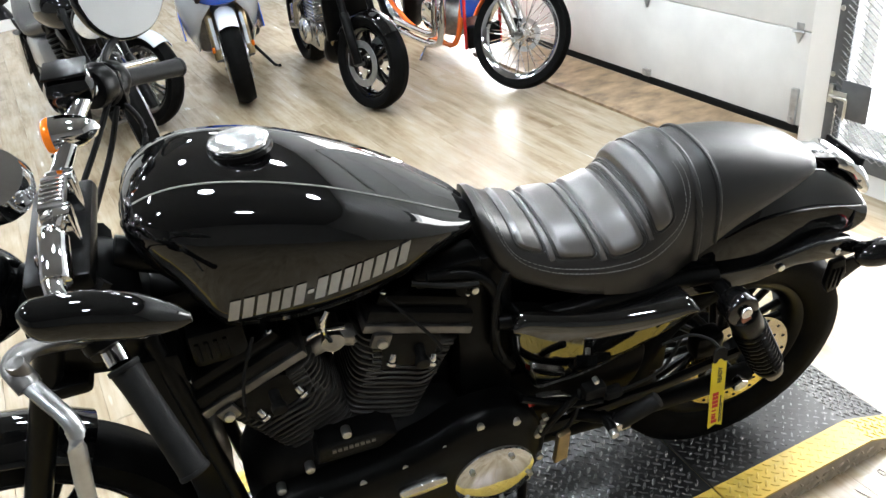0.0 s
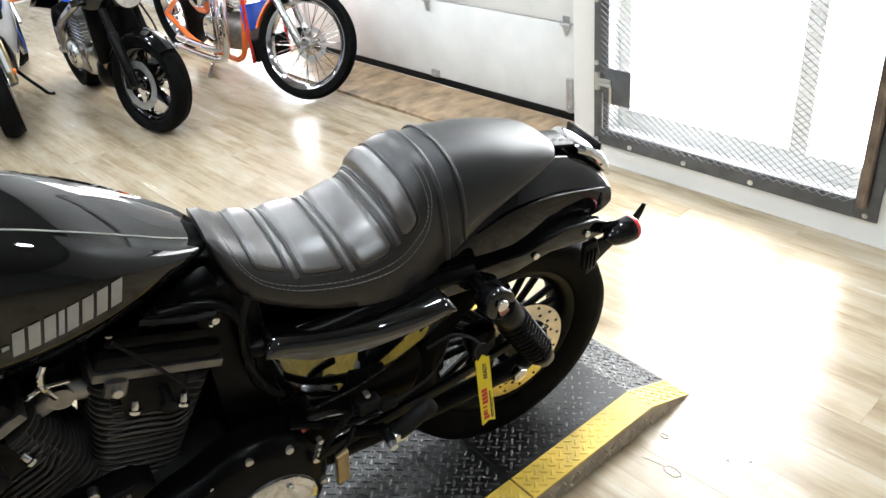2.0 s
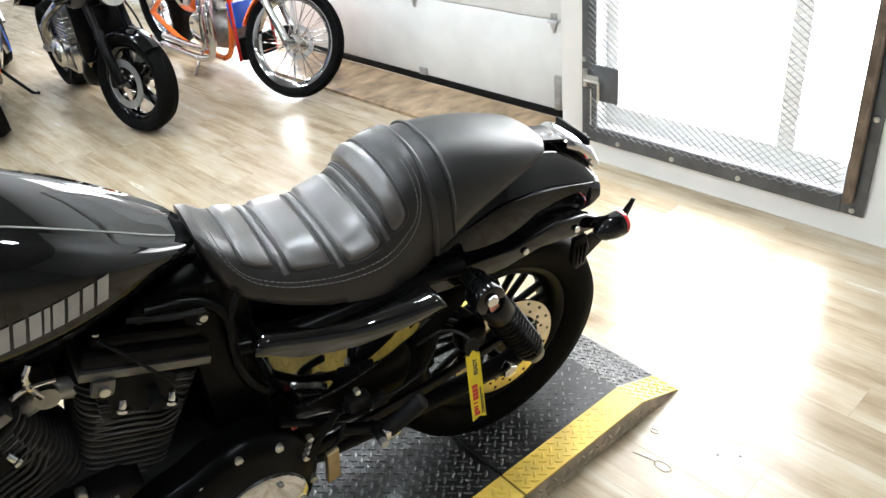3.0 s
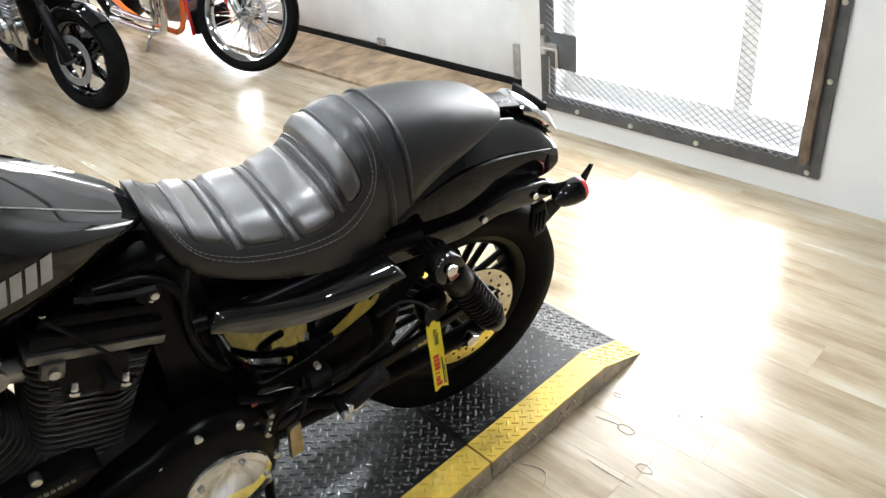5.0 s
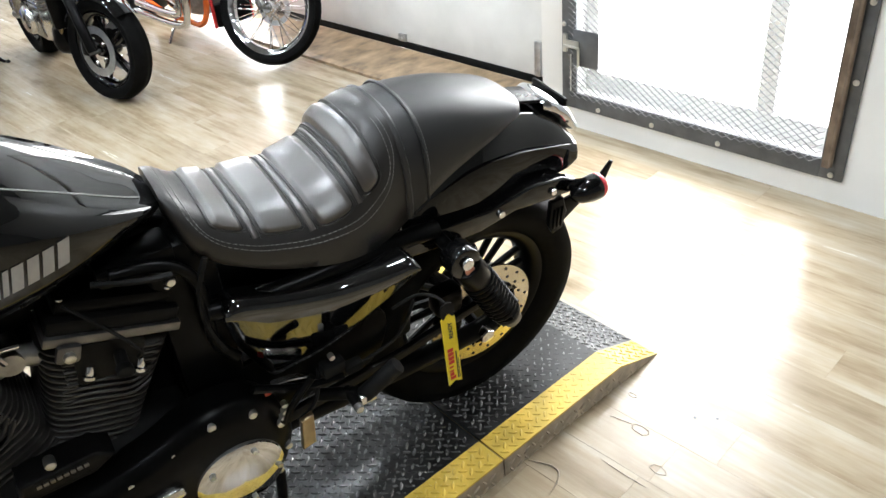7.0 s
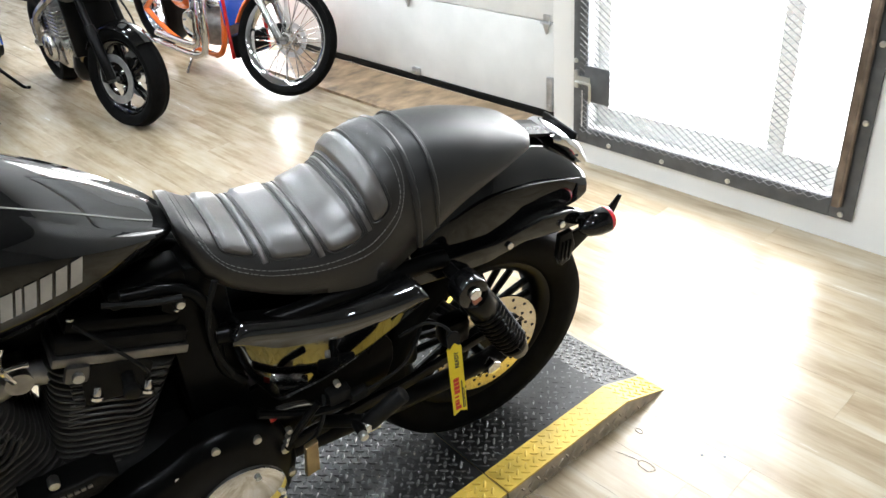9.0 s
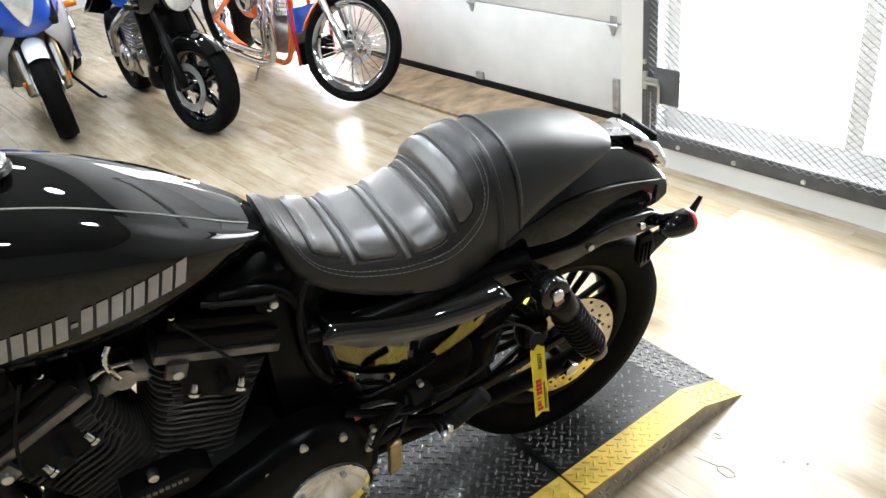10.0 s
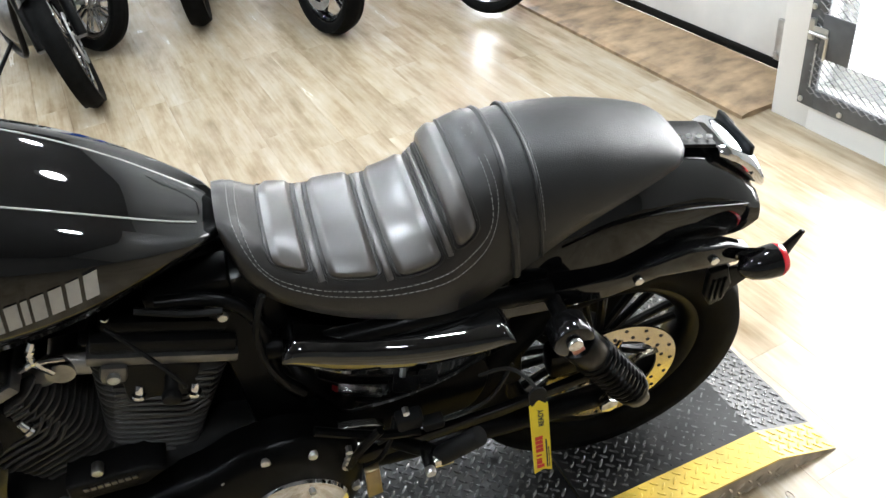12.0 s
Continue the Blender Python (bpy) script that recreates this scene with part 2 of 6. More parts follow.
def tube(pts, r, n=10, steps=6, smooth=True, flat=1.0):
    path = curve_points(pts, steps) if smooth else [Vector(p) for p in pts]
    bm = bmesh.new()
    rings = []
    ref = Vector((0.13, 0.31, 0.94))
    for i, p in enumerate(path):
        d = (path[min(i + 1, len(path) - 1)] - path[max(i - 1, 0)]).normalized()
        a = d.cross(ref).normalized()
        b = d.cross(a).normalized()
        rr = r(i / (len(path) - 1)) if callable(r) else r
        rings.append([bm.verts.new(p + rr * (math.cos(6.28319 * k / n) * a + flat * math.sin(6.28319 * k / n) * b)) for k in range(n)])
    for u, v in zip(rings, rings[1:]):
        for k in range(n):
            bm.faces.new((u[k], u[(k + 1) % n], v[(k + 1) % n], v[k]))
    bm.faces.new(rings[0])
    bm.faces.new(rings[-1])
    return bm


def loft(rings, cap=True, closed=True):
    bm = bmesh.new()
    vs = [[bm.verts.new(p) for p in ring] for ring in rings]
    n = len(vs[0])
    for u, v in zip(vs, vs[1:]):
        for k in range(n if closed else n - 1):
            bm.faces.new((u[k], u[(k + 1) % n], v[(k + 1) % n], v[k]))
    if cap:
        bm.faces.new(vs[0])
        bm.faces.new(vs[-1])
    return bm


def lathe(profile, n=48, centre=(0, 0, 0), closed=True):
    """Turn a profile of (radius, across) about the y axis."""
    bm = bmesh.new()
    rings = []
    for k in range(n):
        a = 2 * math.pi * k / n
        rings.append([bm.verts.new((centre[0] + r * math.cos(a), centre[1] + y, centre[2] + r * math.sin(a))) for r, y in profile])
    m = len(profile)
    for k in range(n):
        u, v = rings[k], rings[(k + 1) % n]
        for i in range(m if closed else m - 1):
            bm.faces.new((u[i], u[(i + 1) % m], v[(i + 1) % m], v[i]))
    return bm


def prism(outline, y0, y1, bevel=0.0, crown=0.0):
    """An outline of (x, z) pushed through from y0 to y1."""
    bm = bmesh.new()
    f = bm.faces.new([bm.verts.new((x, y0, z)) for x, z in outline])
    r = bmesh.ops.extrude_face_region(bm, geom=[f])
    for v in r["geom"]:
        if isinstance(v, bmesh.types.BMVert):
            v.co.y = y1
    if bevel:
        bmesh.ops.bevel(bm, geom=[e for e in bm.edges if abs(e.verts[0].co.y - e.verts[1].co.y) < 1e-6], offset=bevel, segments=3, affect="EDGES", profile=0.5)
    return bm


def rounded(outline, steps=4):
    """A closed smooth outline through the given (x, z)."""
    p = [Vector((x, 0, z)) for x, z in outline]
    n = len(p)
    out = []
    for i in range(n):
        p0, p1, p2, p3 = p[i - 1], p[i], p[(i + 1) % n], p[(i + 2) % n]
        for k in range(steps):
            t = k / steps
            q = 0.5 * (2 * p1 + (p2 - p0) * t + (2 * p0 - 5 * p1 + 4 * p2 - p3) * t * t + (3 * p1 - p0 - 3 * p2 + p3) * t ** 3)
            out.append((q.x, q.z))
    return out


def lerp_table(table, s):
    for a, b in zip(table, table[1:]):
        if s <= b[0]:
            i = table.index(a)
            p, q = table[max(i - 1, 0)], table[min(i + 2, len(table) - 1)]
            h = b[0] - a[0]
            t = max(0.0, (s - a[0]) / h)
            out = []
            for k in range(1, len(a)):
                m0 = (b[k] - p[k]) / (b[0] - p[0]) * h
                m1 = (q[k] - a[k]) / (q[0] - a[0]) * h
                out.append((2 * t ** 3 - 3 * t * t + 1) * a[k] + (t ** 3 - 2 * t * t + t) * m0 + (3 * t * t - 2 * t ** 3) * b[k] + (t ** 3 - t * t) * m1)
            return out
    return list(table[-1][1:])


def blob(sections, n=28, e=2.4, steps=5):
    """A closed body along x from rows (x, half width, low z, high z, centre y)."""
    rows = []
    for i in range(len(sections) - 1):
        for k in range(steps):
            p0, p1, p2, p3 = sections[max(i - 1, 0)], sections[i], sections[i + 1], sections[min(i + 2, len(sections) - 1)]
            t = k / steps
            rows.append([0.5 * (2 * b + (c - a) * t + (2 * a - 5 * b + 4 * c - d) * t * t + (3 * b - a - 3 * c + d) * t ** 3) for a, b, c, d in zip(p0, p1, p2, p3)])
    rows.append(list(sections[-1]))
    rings = []
    for x, hw, z0, z1, cy in rows:
        ring = []
        for k in range(n):
            a = 2 * math.pi * k / n
            c, s = math.cos(a), math.sin(a)
            ring.append((x, cy + max(hw, 0.002) * math.copysign(abs(c) ** (2 / e), c), (z0 + z1) / 2 + (z1 - z0) / 2 * math.copysign(abs(s) ** (2 / e), s)))
        rings.append(ring)
    return loft(rings)



# ---- the room ----


def setting(name, bm, material, label, m=None, smooth=40):
    return tagged(part(name, bm, material, None, label, m, smooth), kind="structure")


X0, X1, Y0 = -9.0, 4.2, -5.5
floor = setting("floor", box(X0, X1, Y0, DOOR_Y + 0.2, -0.12, -0.004), SLAB, "showroom floor laid with distressed oak-look vinyl planks")
ceiling = setting("ceiling", box(X0, X1, Y0, DOOR_Y + 0.2, CEIL, CEIL + 0.1), CEILING, "plain grey showroom ceiling")
setting("wall_west", box(X0 - 0.15, X0, Y0, DOOR_Y + 0.2, 0, CEIL), WHITE, "plain white painted end wall")
setting("wall_east", box(X1, X1 + 0.15, Y0, DOOR_Y + 0.2, 0, CEIL), FARWALL, "plain grey painted wall")
setting("wall_south", box(X0, X1, Y0 - 0.15, Y0, 0, CEIL), FARWALL, "plain grey painted wall")
# north wall: pillar, screened door opening, garage door bay
OX0, OX1, OZ0, OZ1 = -2.0, -0.85, 0.15, 2.15
PX = -2.175
setting("wall_north", merge(
    box(PX, OX0, WALL_Y, DOOR_Y + 0.2, 0, CEIL, 0.004), box(OX0, OX1, WALL_Y, WALL_Y + 0.2, 0, OZ0), box(OX0, OX1, WALL_Y, WALL_Y + 0.2, OZ1, CEIL),
    box(OX1, X1, WALL_Y, WALL_Y + 0.2, 0, CEIL)), WHITE, "white painted wall with a screened door opening")
BAY0 = -4.76
WX0, WX1 = -6.1, -4.9
setting("wall_north_2", merge(box(X0, WX0, DOOR_Y - 0.02, DOOR_Y + 0.2, 0, CEIL), box(WX1, BAY0, DOOR_Y - 0.02, DOOR_Y + 0.2, 0, CEIL), box(WX0, WX1, DOOR_Y - 0.02, DOOR_Y + 0.2, 0, 0.06), box(WX0, WX1, DOOR_Y - 0.02, DOOR_Y + 0.2, 2.15, CEIL), box(BAY0, PX, DOOR_Y - 0.02, DOOR_Y + 0.2, 2.6, CEIL)), WHITE, "white wall with a glazed door beside the garage door bay")
setting("window_2", merge(box(WX0, WX0 + 0.06, DOOR_Y + 0.05, DOOR_Y + 0.09, 0.06, 2.15), box(WX1 - 0.06, WX1, DOOR_Y + 0.05, DOOR_Y + 0.09, 0.06, 2.15), box(WX0 + 0.06, WX1 - 0.06, DOOR_Y + 0.05, DOOR_Y + 0.09, 0.06, 0.14), box(WX0 + 0.06, WX1 - 0.06, DOOR_Y + 0.05, DOOR_Y + 0.09, 2.08, 2.15)), WHITE, "white framed glazed door, bright daylight outside")

# sectional garage door
door = setting("garage_door_1", box(BAY0, PX, DOOR_Y + 0.05, DOOR_Y + 0.07, 0.05, 2.6), PANEL, "white sectional garage door, closed, with steel hinges")
for i in range(5):
    z0 = 0.052 + 0.47 * i if i else 0.052
    z1 = 0.512 + 0.5 * i
    z0 = 0.052 if i == 0 else 0.516 + 0.5 * (i - 1)
    part("door_section", box(BAY0 + 0.01, PX - 0.05, DOOR_Y, DOOR_Y + 0.05, z0, z1, 0.006), PANEL, door)
part("bottom_seal", merge(tube([(BAY0, DOOR_Y + 0.012, 0.018), (PX - 0.05, DOOR_Y + 0.012, 0.018)], 0.013, 10, 1), box(BAY0, PX - 0.05, DOOR_Y - 0.004, DOOR_Y + 0.04, 0.022, 0.054, 0.003)), RUBBER, door, "black rubber seal with daylight below")
part("sill_strip", box(BAY0, PX - 0.05, DOOR_Y - 0.05, DOOR_Y - 0.025, 0.0, 0.006, 0.002), DARKMETAL, door, "dull metal sill strip")


def hinge(x, z):
    a = merge(prism([(x - 0.028, z + 0.012), (x + 0.028, z + 0.012), (x + 0.02, z - 0.005), (x + 0.004, z - 0.045), (x - 0.004, z - 0.045), (x - 0.02, z - 0.005)], DOOR_Y - 0.012, DOOR_Y - 0.001, 0.003),
              box(x - 0.02, x + 0.02, DOOR_Y - 0.006, DOOR_Y - 0.001, z, z + 0.05, 0.002), rod((x - 0.03, DOOR_Y - 0.012, z + 0.01), (x + 0.03, DOOR_Y - 0.012, z + 0.01), 0.008, n=8))
    part("hinge", a, GALV, door, "galvanised steel hinge plate")


for x in (-4.45, -3.46, -2.44):
    hinge(x, 0.5)
    hinge(x, 1.0)
part("lift_bracket", merge(box(-3.47, -3.41, DOOR_Y - 0.02, DOOR_Y - 0.001, 0.058, 0.10, 0.003), rod((-3.44, DOOR_Y - 0.03, 0.075), (-3.44, DOOR_Y - 0.001, 0.075), 0.012, n=10)), GALV, door, "small steel lift bracket")
part("corner_track", merge(box(-2.435, -2.40, DOOR_Y - 0.02, DOOR_Y - 0.002, 0.06, 0.24, 0.002), rod((-2.42, DOOR_Y - 0.03, 0.09), (-2.42, DOOR_Y - 0.002, 0.09), 0.01, n=8)), GALV, door, "steel corner bracket")
# low wooden ramp to the garage door sill
setting("trim_threshold", prism([(2.565, 0.0), (DOOR_Y - 0.02, 0.0), (DOOR_Y - 0.02, 0.02), (2.60, 0.022), (2.565, 0.016)], 0, 1), OAK, "brown oak threshold board before the garage door",
        Matrix(((0, -1.6 / 1.6 * (PX - 0.02 - BAY0), 0, PX - 0.02), (1, 0, 0, 0), (0, 0, 1, 0), (0, 0, 0, 1)))).data.shade_flat()

# screened door: steel angle frame, expanded metal, hasp plate
FX0, FX1, FZ0, FZ1 = -2.048, -0.80, 0.10, 2.2
screen = setting("screen_door_1", merge(
    box(FX0, FX0 + 0.075, WALL_Y - 0.016, WALL_Y - 0.002, FZ0, FZ1, 0.002), box(FX1 - 0.085, FX1, WALL_Y - 0.014, WALL_Y - 0.002, FZ0, FZ1, 0.002),
    box(FX0 + 0.075, FX1 - 0.085, WALL_Y - 0.016, WALL_Y - 0.002, FZ0, FZ0 + 0.075, 0.002), box(FX0 + 0.075, FX1 - 0.085, WALL_Y - 0.016, WALL_Y - 0.002, FZ1 - 0.08, FZ1, 0.002)),
    FRAME, "dark grey steel security screen door with expanded metal mesh, daylight behind")
part("hinge_bar", merge(box(FX1 - 0.075, FX1 - 0.05, WALL_Y - 0.03, WALL_Y - 0.014, FZ0 + 0.05, FZ1), tube([(FX1 - 0.045, WALL_Y - 0.03, FZ0 + 0.06), (FX1 - 0.045, WALL_Y - 0.03, FZ1)], 0.008, 8, 1)), mat("rusty_bar", (0.16, 0.12, 0.09), 0.5, metal=0.4, var=0.4, scale=20), screen, "brownish steel hinge bar")


def expanded_metal():
    bm = bmesh.new()
    px, pz = 0.038, 0.013
    xa, xb, za, zb = FX0 + 0.06, FX1 - 0.07, FZ0 + 0.055, FZ1 - 0.05
    y = WALL_Y - 0.022
    hw = 0.0012
    nz = int((zb - za) / pz)
    nx = int((xb - xa) / px)
    for j in range(nz):
        for i in range(nx):
            x, z = xa + i * px + (px / 2 if j % 2 else 0), za + j * pz
            for sx in (-1, 1):
                p, q = (x, z), (x + sx * px / 2, z + pz)
                vs = [bm.verts.new((p[0], y, p[1] - hw)), bm.verts.new((q[0], y - 0.003, q[1] - hw)), bm.verts.new((q[0], y, q[1] + hw)), bm.verts.new((p[0], y + 0.003, p[1] + hw))]
                bm.faces.new(vs)
    return bm


bm = expanded_metal()
me = bpy.data.meshes.new("mesh_screen")
bm.to_mesh(me)
bm.free()
me.materials.append(MESHSTEEL)
ob = tagged(new("mesh_screen", me), "expanded steel mesh", kind="stuff")
ob.parent = screen
part("hasp_plate", box(FX0 + 0.07, FX0 + 0.2, WALL_Y - 0.03, WALL_Y - 0.024, 0.31, 0.47, 0.002), FRAME, screen, "dark steel guard plate")
part("latch", merge(box(FX0 + 0.012, FX0 + 0.034, WALL_Y - 0.03, WALL_Y - 0.016, 0.36, 0.44, 0.003), box(FX0 + 0.035, FX0 + 0.10, WALL_Y - 0.036, WALL_Y - 0.03, 0.385, 0.42, 0.003),
     tube([(FX0 + 0.03, WALL_Y - 0.045, 0.395), (FX0 + 0.10, WALL_Y - 0.045, 0.395), (FX0 + 0.108, WALL_Y - 0.045, 0.385), (FX0 + 0.108, WALL_Y - 0.045, 0.31)], 0.006, 8, 3)), ZINC, screen, "zinc slide latch with a bent handle")
part("rod_guide", tube([(FX0 + 0.05, WALL_Y - 0.02, 0.35), (FX0 + 0.05, WALL_Y - 0.02, 0.18)], 0.003, 6, 1), GALV, screen)
for x in (-2.03, -1.85, -1.58, -1.28, -0.84):
    part("screw", merge(rod((x, WALL_Y - 0.024, FZ0 + 0.022), (x, WALL_Y - 0.016, FZ0 + 0.022), 0.011, n=12, bevel=0.003)), ZINC, screen)
for z in (0.48, 0.75, 1.1, 1.5, 1.9):
    for x in (FX0 + 0.015, FX1 - 0.02):
        part("screw", rod((x, WALL_Y - 0.024, z), (x, WALL_Y - 0.016, z), 0.011, n=12, bevel=0.003), ZINC, screen)
# glazed outer door behind the screen
glaz = setting("window_1", merge(box(OX0, OX0 + 0.06, WALL_Y + 0.1, WALL_Y + 0.14, OZ0, OZ1), box(OX1 - 0.05, OX1, WALL_Y + 0.1, WALL_Y + 0.14, OZ0, OZ1), box(OX0 + 0.06, OX1 - 0.05, WALL_Y + 0.1, WALL_Y + 0.14, OZ0, OZ0 + 0.09),
      box(OX0 + 0.06, OX1 - 0.05, WALL_Y + 0.1, WALL_Y + 0.14, OZ1 - 0.06, OZ1), box(-1.20, -1.13, WALL_Y + 0.102, WALL_Y + 0.138, OZ0 + 0.09, OZ1 - 0.06)), WHITE, "white framed glazing behind the screen, bright daylight outside")
setting("backdrop_gap", box(BAY0, PX - 0.3, DOOR_Y + 0.03, DOOR_Y + 0.035, 0.0, 0.005), OUTSIDE, "strip of daylight under the garage door")
setting("backdrop_2", box(-7.4, -3.9, DOOR_Y + 0.9, DOOR_Y + 0.92, -1.5, 3.2), OUTSIDE, "overexposed white daylight outside the glazed door")
setting("backdrop", box(-3.2, 0.4, WALL_Y + 0.9, WALL_Y + 0.92, -1.5, 3.2), OUTSIDE, "overexposed white daylight in the yard outside")

# ceiling lights in rows
lamp = thing("ceiling_light", pose(-1.2, 0.2, CEIL), "white ceiling light with a bright round diffuser", "ceiling light", "ceiling lights")
part("housing", lathe([(0.0, -0.001), (0.16, -0.001), (0.16, -0.03), (0.145, -0.045), (0.0, -0.045)], 24, closed=False), WHITE, lamp, m=Matrix.Rotation(radians(90), 4, "X"))
part("diffuser", lathe([(0.0, -0.046), (0.14, -0.046), (0.12, -0.06), (0.0, -0.066)], 24, closed=False), TUBEGLOW, lamp, "glowing white diffuser", m=Matrix.Rotation(radians(90), 4, "X"))
for x in (-7.2, -5.2, -3.2, -1.2, 1.0):
    for y in (-3.6, -1.7, 0.2, 2.0):
        if (x, y) != (-1.2, 0.2) and (x < 0 or y == 0.2):
            copy_thing(lamp, pose(x, y, CEIL))

# ---- tread-plate motorcycle stand ----
PLAT = pose(-0.992, 0, 0, 0, 0, -4.3)     # local y runs along the near edge
PL_H, PL_W, PL_Y0, PL_K, PL_END, SEAM = 0.066, 0.80, -1.9, 1.432, 1.606, 0.972
stand = thing("motorcycle_stand", PLAT, "low black tread-plate motorcycle stand with yellow safety edges", "stand")


def top_z(y):
    return PL_H if y < PL_K else PL_H * (PL_END - y) / (PL_END - PL_K) + 0.003


def plate(y0, y1, xa, xb, lift=0.0):
    ys = [y0] + ([PL_K] if y0 < PL_K < y1 else []) + [y1]
    bm = bmesh.new()
    a = [[bm.verts.new((x, y, top_z(y) + lift)) for y in ys] for x in (xa, xb)]
    b = [[bm.verts.new((x, y, max(0.0, top_z(y) - 0.006))) for y in ys] for x in (xa, xb)]
    for i in range(len(ys) - 1):
        bm.faces.new((a[0][i], a[1][i], a[1][i + 1], a[0][i + 1]))
        bm.faces.new((b[0][i], b[0][i + 1], b[1][i + 1], b[1][i]))
        for r in (0, 1):
            bm.faces.new((a[r][i], a[r][i + 1], b[r][i + 1], b[r][i]))
    bm.faces.new((a[0][0], a[1][0], b[1][0], b[0][0]))
    bm.faces.new((a[0][-1], a[1][-1], b[1][-1], b[0][-1]))
    return bm


def lug(bm, x, y, ang, L=0.0140, W=0.0040, H=0.0034):
    c, s = math.cos(ang), math.sin(ang)
    sl = 0.0 if y < PL_K else -PL_H / (PL_END - PL_K)

    def P(u, v, h):
        px, py = x + u * c - v * s, y + u * s + v * c
        return bm.verts.new((px, py, top_z(y) + (py - y) * sl + h))

    base = [P(-L, 0, 0), P(-L * 0.5, -W, 0), P(L * 0.5, -W, 0), P(L, 0, 0), P(L * 0.5, W, 0), P(-L * 0.5, W, 0)]
    top = [P(-L * 0.55, 0, H), P(-L * 0.35, -W * 0.4, H), P(L * 0.35, -W * 0.4, H), P(L * 0.55, 0, H), P(L * 0.35, W * 0.4, H), P(-L * 0.35, W * 0.4, H)]
    for k in range(6):
        bm.faces.new((base[k], base[(k + 1) % 6], top[(k + 1) % 6], top[k]))
    bm.faces.new(top)


def lugs(y0, y1, xa, xb):
    """Lugs on a lattice turned by 45 degrees, each one pointing at the flank of the next."""
    bm = bmesh.new()
    p = 0.0212 / math.sqrt(2)
    n = int((y1 - y0) / p) + 2
    for j in range(n):
        for i in range(-int(PL_W / p) - 2, 3):
            if (i + j) % 2:
                continue
            x, y = i * p, y0 + j * p
            if xa + 0.009 < x < xb - 0.009 and y0 + 0.010 < y < y1 - 0.010:
                lug(bm, x, y, radians(45 if i % 2 else -45))
    return bm


def skirt_lugs(y0, y1, x, side):
    """The same tread on the upright skirt, two staggered rows."""
    bm = bmesh.new()
    j = 0
    y = y0 + 0.018
    while y < y1 - 0.02:
        for row, z in enumerate((0.017, 0.044)):
            if z + 0.012 < top_z(y + 0.012) - 0.006:
                a = radians(32 if (j + row) % 2 else -58)
                c, q = math.cos(a), math.sin(a)
                base = [(-0.0135, 0), (-0.006, -0.0036), (0.006, -0.0036), (0.0135, 0), (0.006, 0.0036), (-0.006, 0.0036)]
                lo = [bm.verts.new((x, y + u * c - v * q, z + u * q + v * c)) for u, v in base]
                hi = [bm.verts.new((x + side * 0.0028, y + 0.6 * u * c - 0.4 * v * q, z + 0.6 * u * q + 0.4 * v * c)) for u, v in base]
                for k in range(6):
                    bm.faces.new((lo[k], lo[(k + 1) % 6], hi[(k + 1) % 6], hi[k]))
                bm.faces.new(hi)
        y += 0.027
        j += 1
    return bm


STR = 0.088
for y0, y1 in ((PL_Y0, SEAM - 0.003), (SEAM + 0.003, PL_END)):
    pl = part("tread_plate", plate(y0, y1, -PL_W + STR, -STR), TREAD, stand, smooth=20)
    tagged(part("tread_pattern", lugs(y0, y1, -PL_W + STR, -STR), LUG, pl), "raised diamond tread", kind="stuff")
    for xa, xb in ((-STR, 0.0), (-PL_W, -PL_W + STR)):
        e = part("yellow_edge", plate(y0, y1, xa, xb), YELLOW, stand, "yellow painted tread edge", smooth=20)
        tagged(part("tread_pattern", lugs(y0, y1, xa, xb), YELLOW, e), "raised yellow tread", kind="stuff")
        xs = xb if xb == 0.0 else xa
        ys = [y0] + ([PL_K] if y1 > PL_K else []) + [y1]
        rim = prism([(y, 0) for y in ys] + [(y, max(0.002, top_z(y) - 0.0065)) for y in reversed(ys)], 0, 0.006)
        part("side_skirt", rim, EDGE, stand, "worn bronze-coloured side skirt", Matrix(((0, 1 if xs else -1, 0, xs), (1, 0, 0, 0), (0, 0, 1, 0), (0, 0, 0, 1))), smooth=20)
        tagged(part("tread_pattern", skirt_lugs(y0, y1, xs + (0.0065 if xb == 0.0 else -0.0065), 1 if xb == 0.0 else -1), EDGE, stand), "raised tread on the side skirt", kind="stuff")


# ---- black cruiser motorcycle on the stand ----
AL, LA = radians(12.0), radians(9.0)
_a = Vector((math.sin(AL), math.cos(AL), 0))
_l0 = Vector((math.cos(AL), -math.sin(AL), 0))
_up = math.cos(LA) * Vector((0, 0, 1)) + math.sin(LA) * _l0
_r = -(math.cos(LA) * _l0 - math.sin(LA) * Vector((0, 0, 1)))
BIKE = Matrix((_a, _r, _up)).transposed().to_4x4()
BIKE.translation = (-1.235, 0.95, 0.066)
bike = thing("motorcycle", BIKE, "gloss black cruiser motorcycle with ribbed seat leaning on its stand", "motorcycle")
# local x runs to the tail, -y to the bike's left side, z up along the lean


def ring_of(s, half, low, high, shoulder, belly=0.0, n=14):
    """Cross section of the tank: flat crown, round shoulder, slab side, tucked bottom."""
    H = high - low
    pts = [(0.0, high), (half * 0.45, high - 0.004), (half * 0.70, high - 0.012 - 0.02 * H), (half * 0.87, low + 0.86 * H), (half * 0.97, low + 0.73 * H), (half * 1.02, low + 0.60 * H),
           (half * 1.0, low + 0.40 * H), (half * 0.965, low + 0.20 * H), (half * 0.92, low + 0.06 * H), (half * 0.84, low), (0.0, low + 0.015)]
    full = pts + [(-y, z) for y, z in reversed(pts[1:-1])]
    return [(s, y, z) for y, z in full]


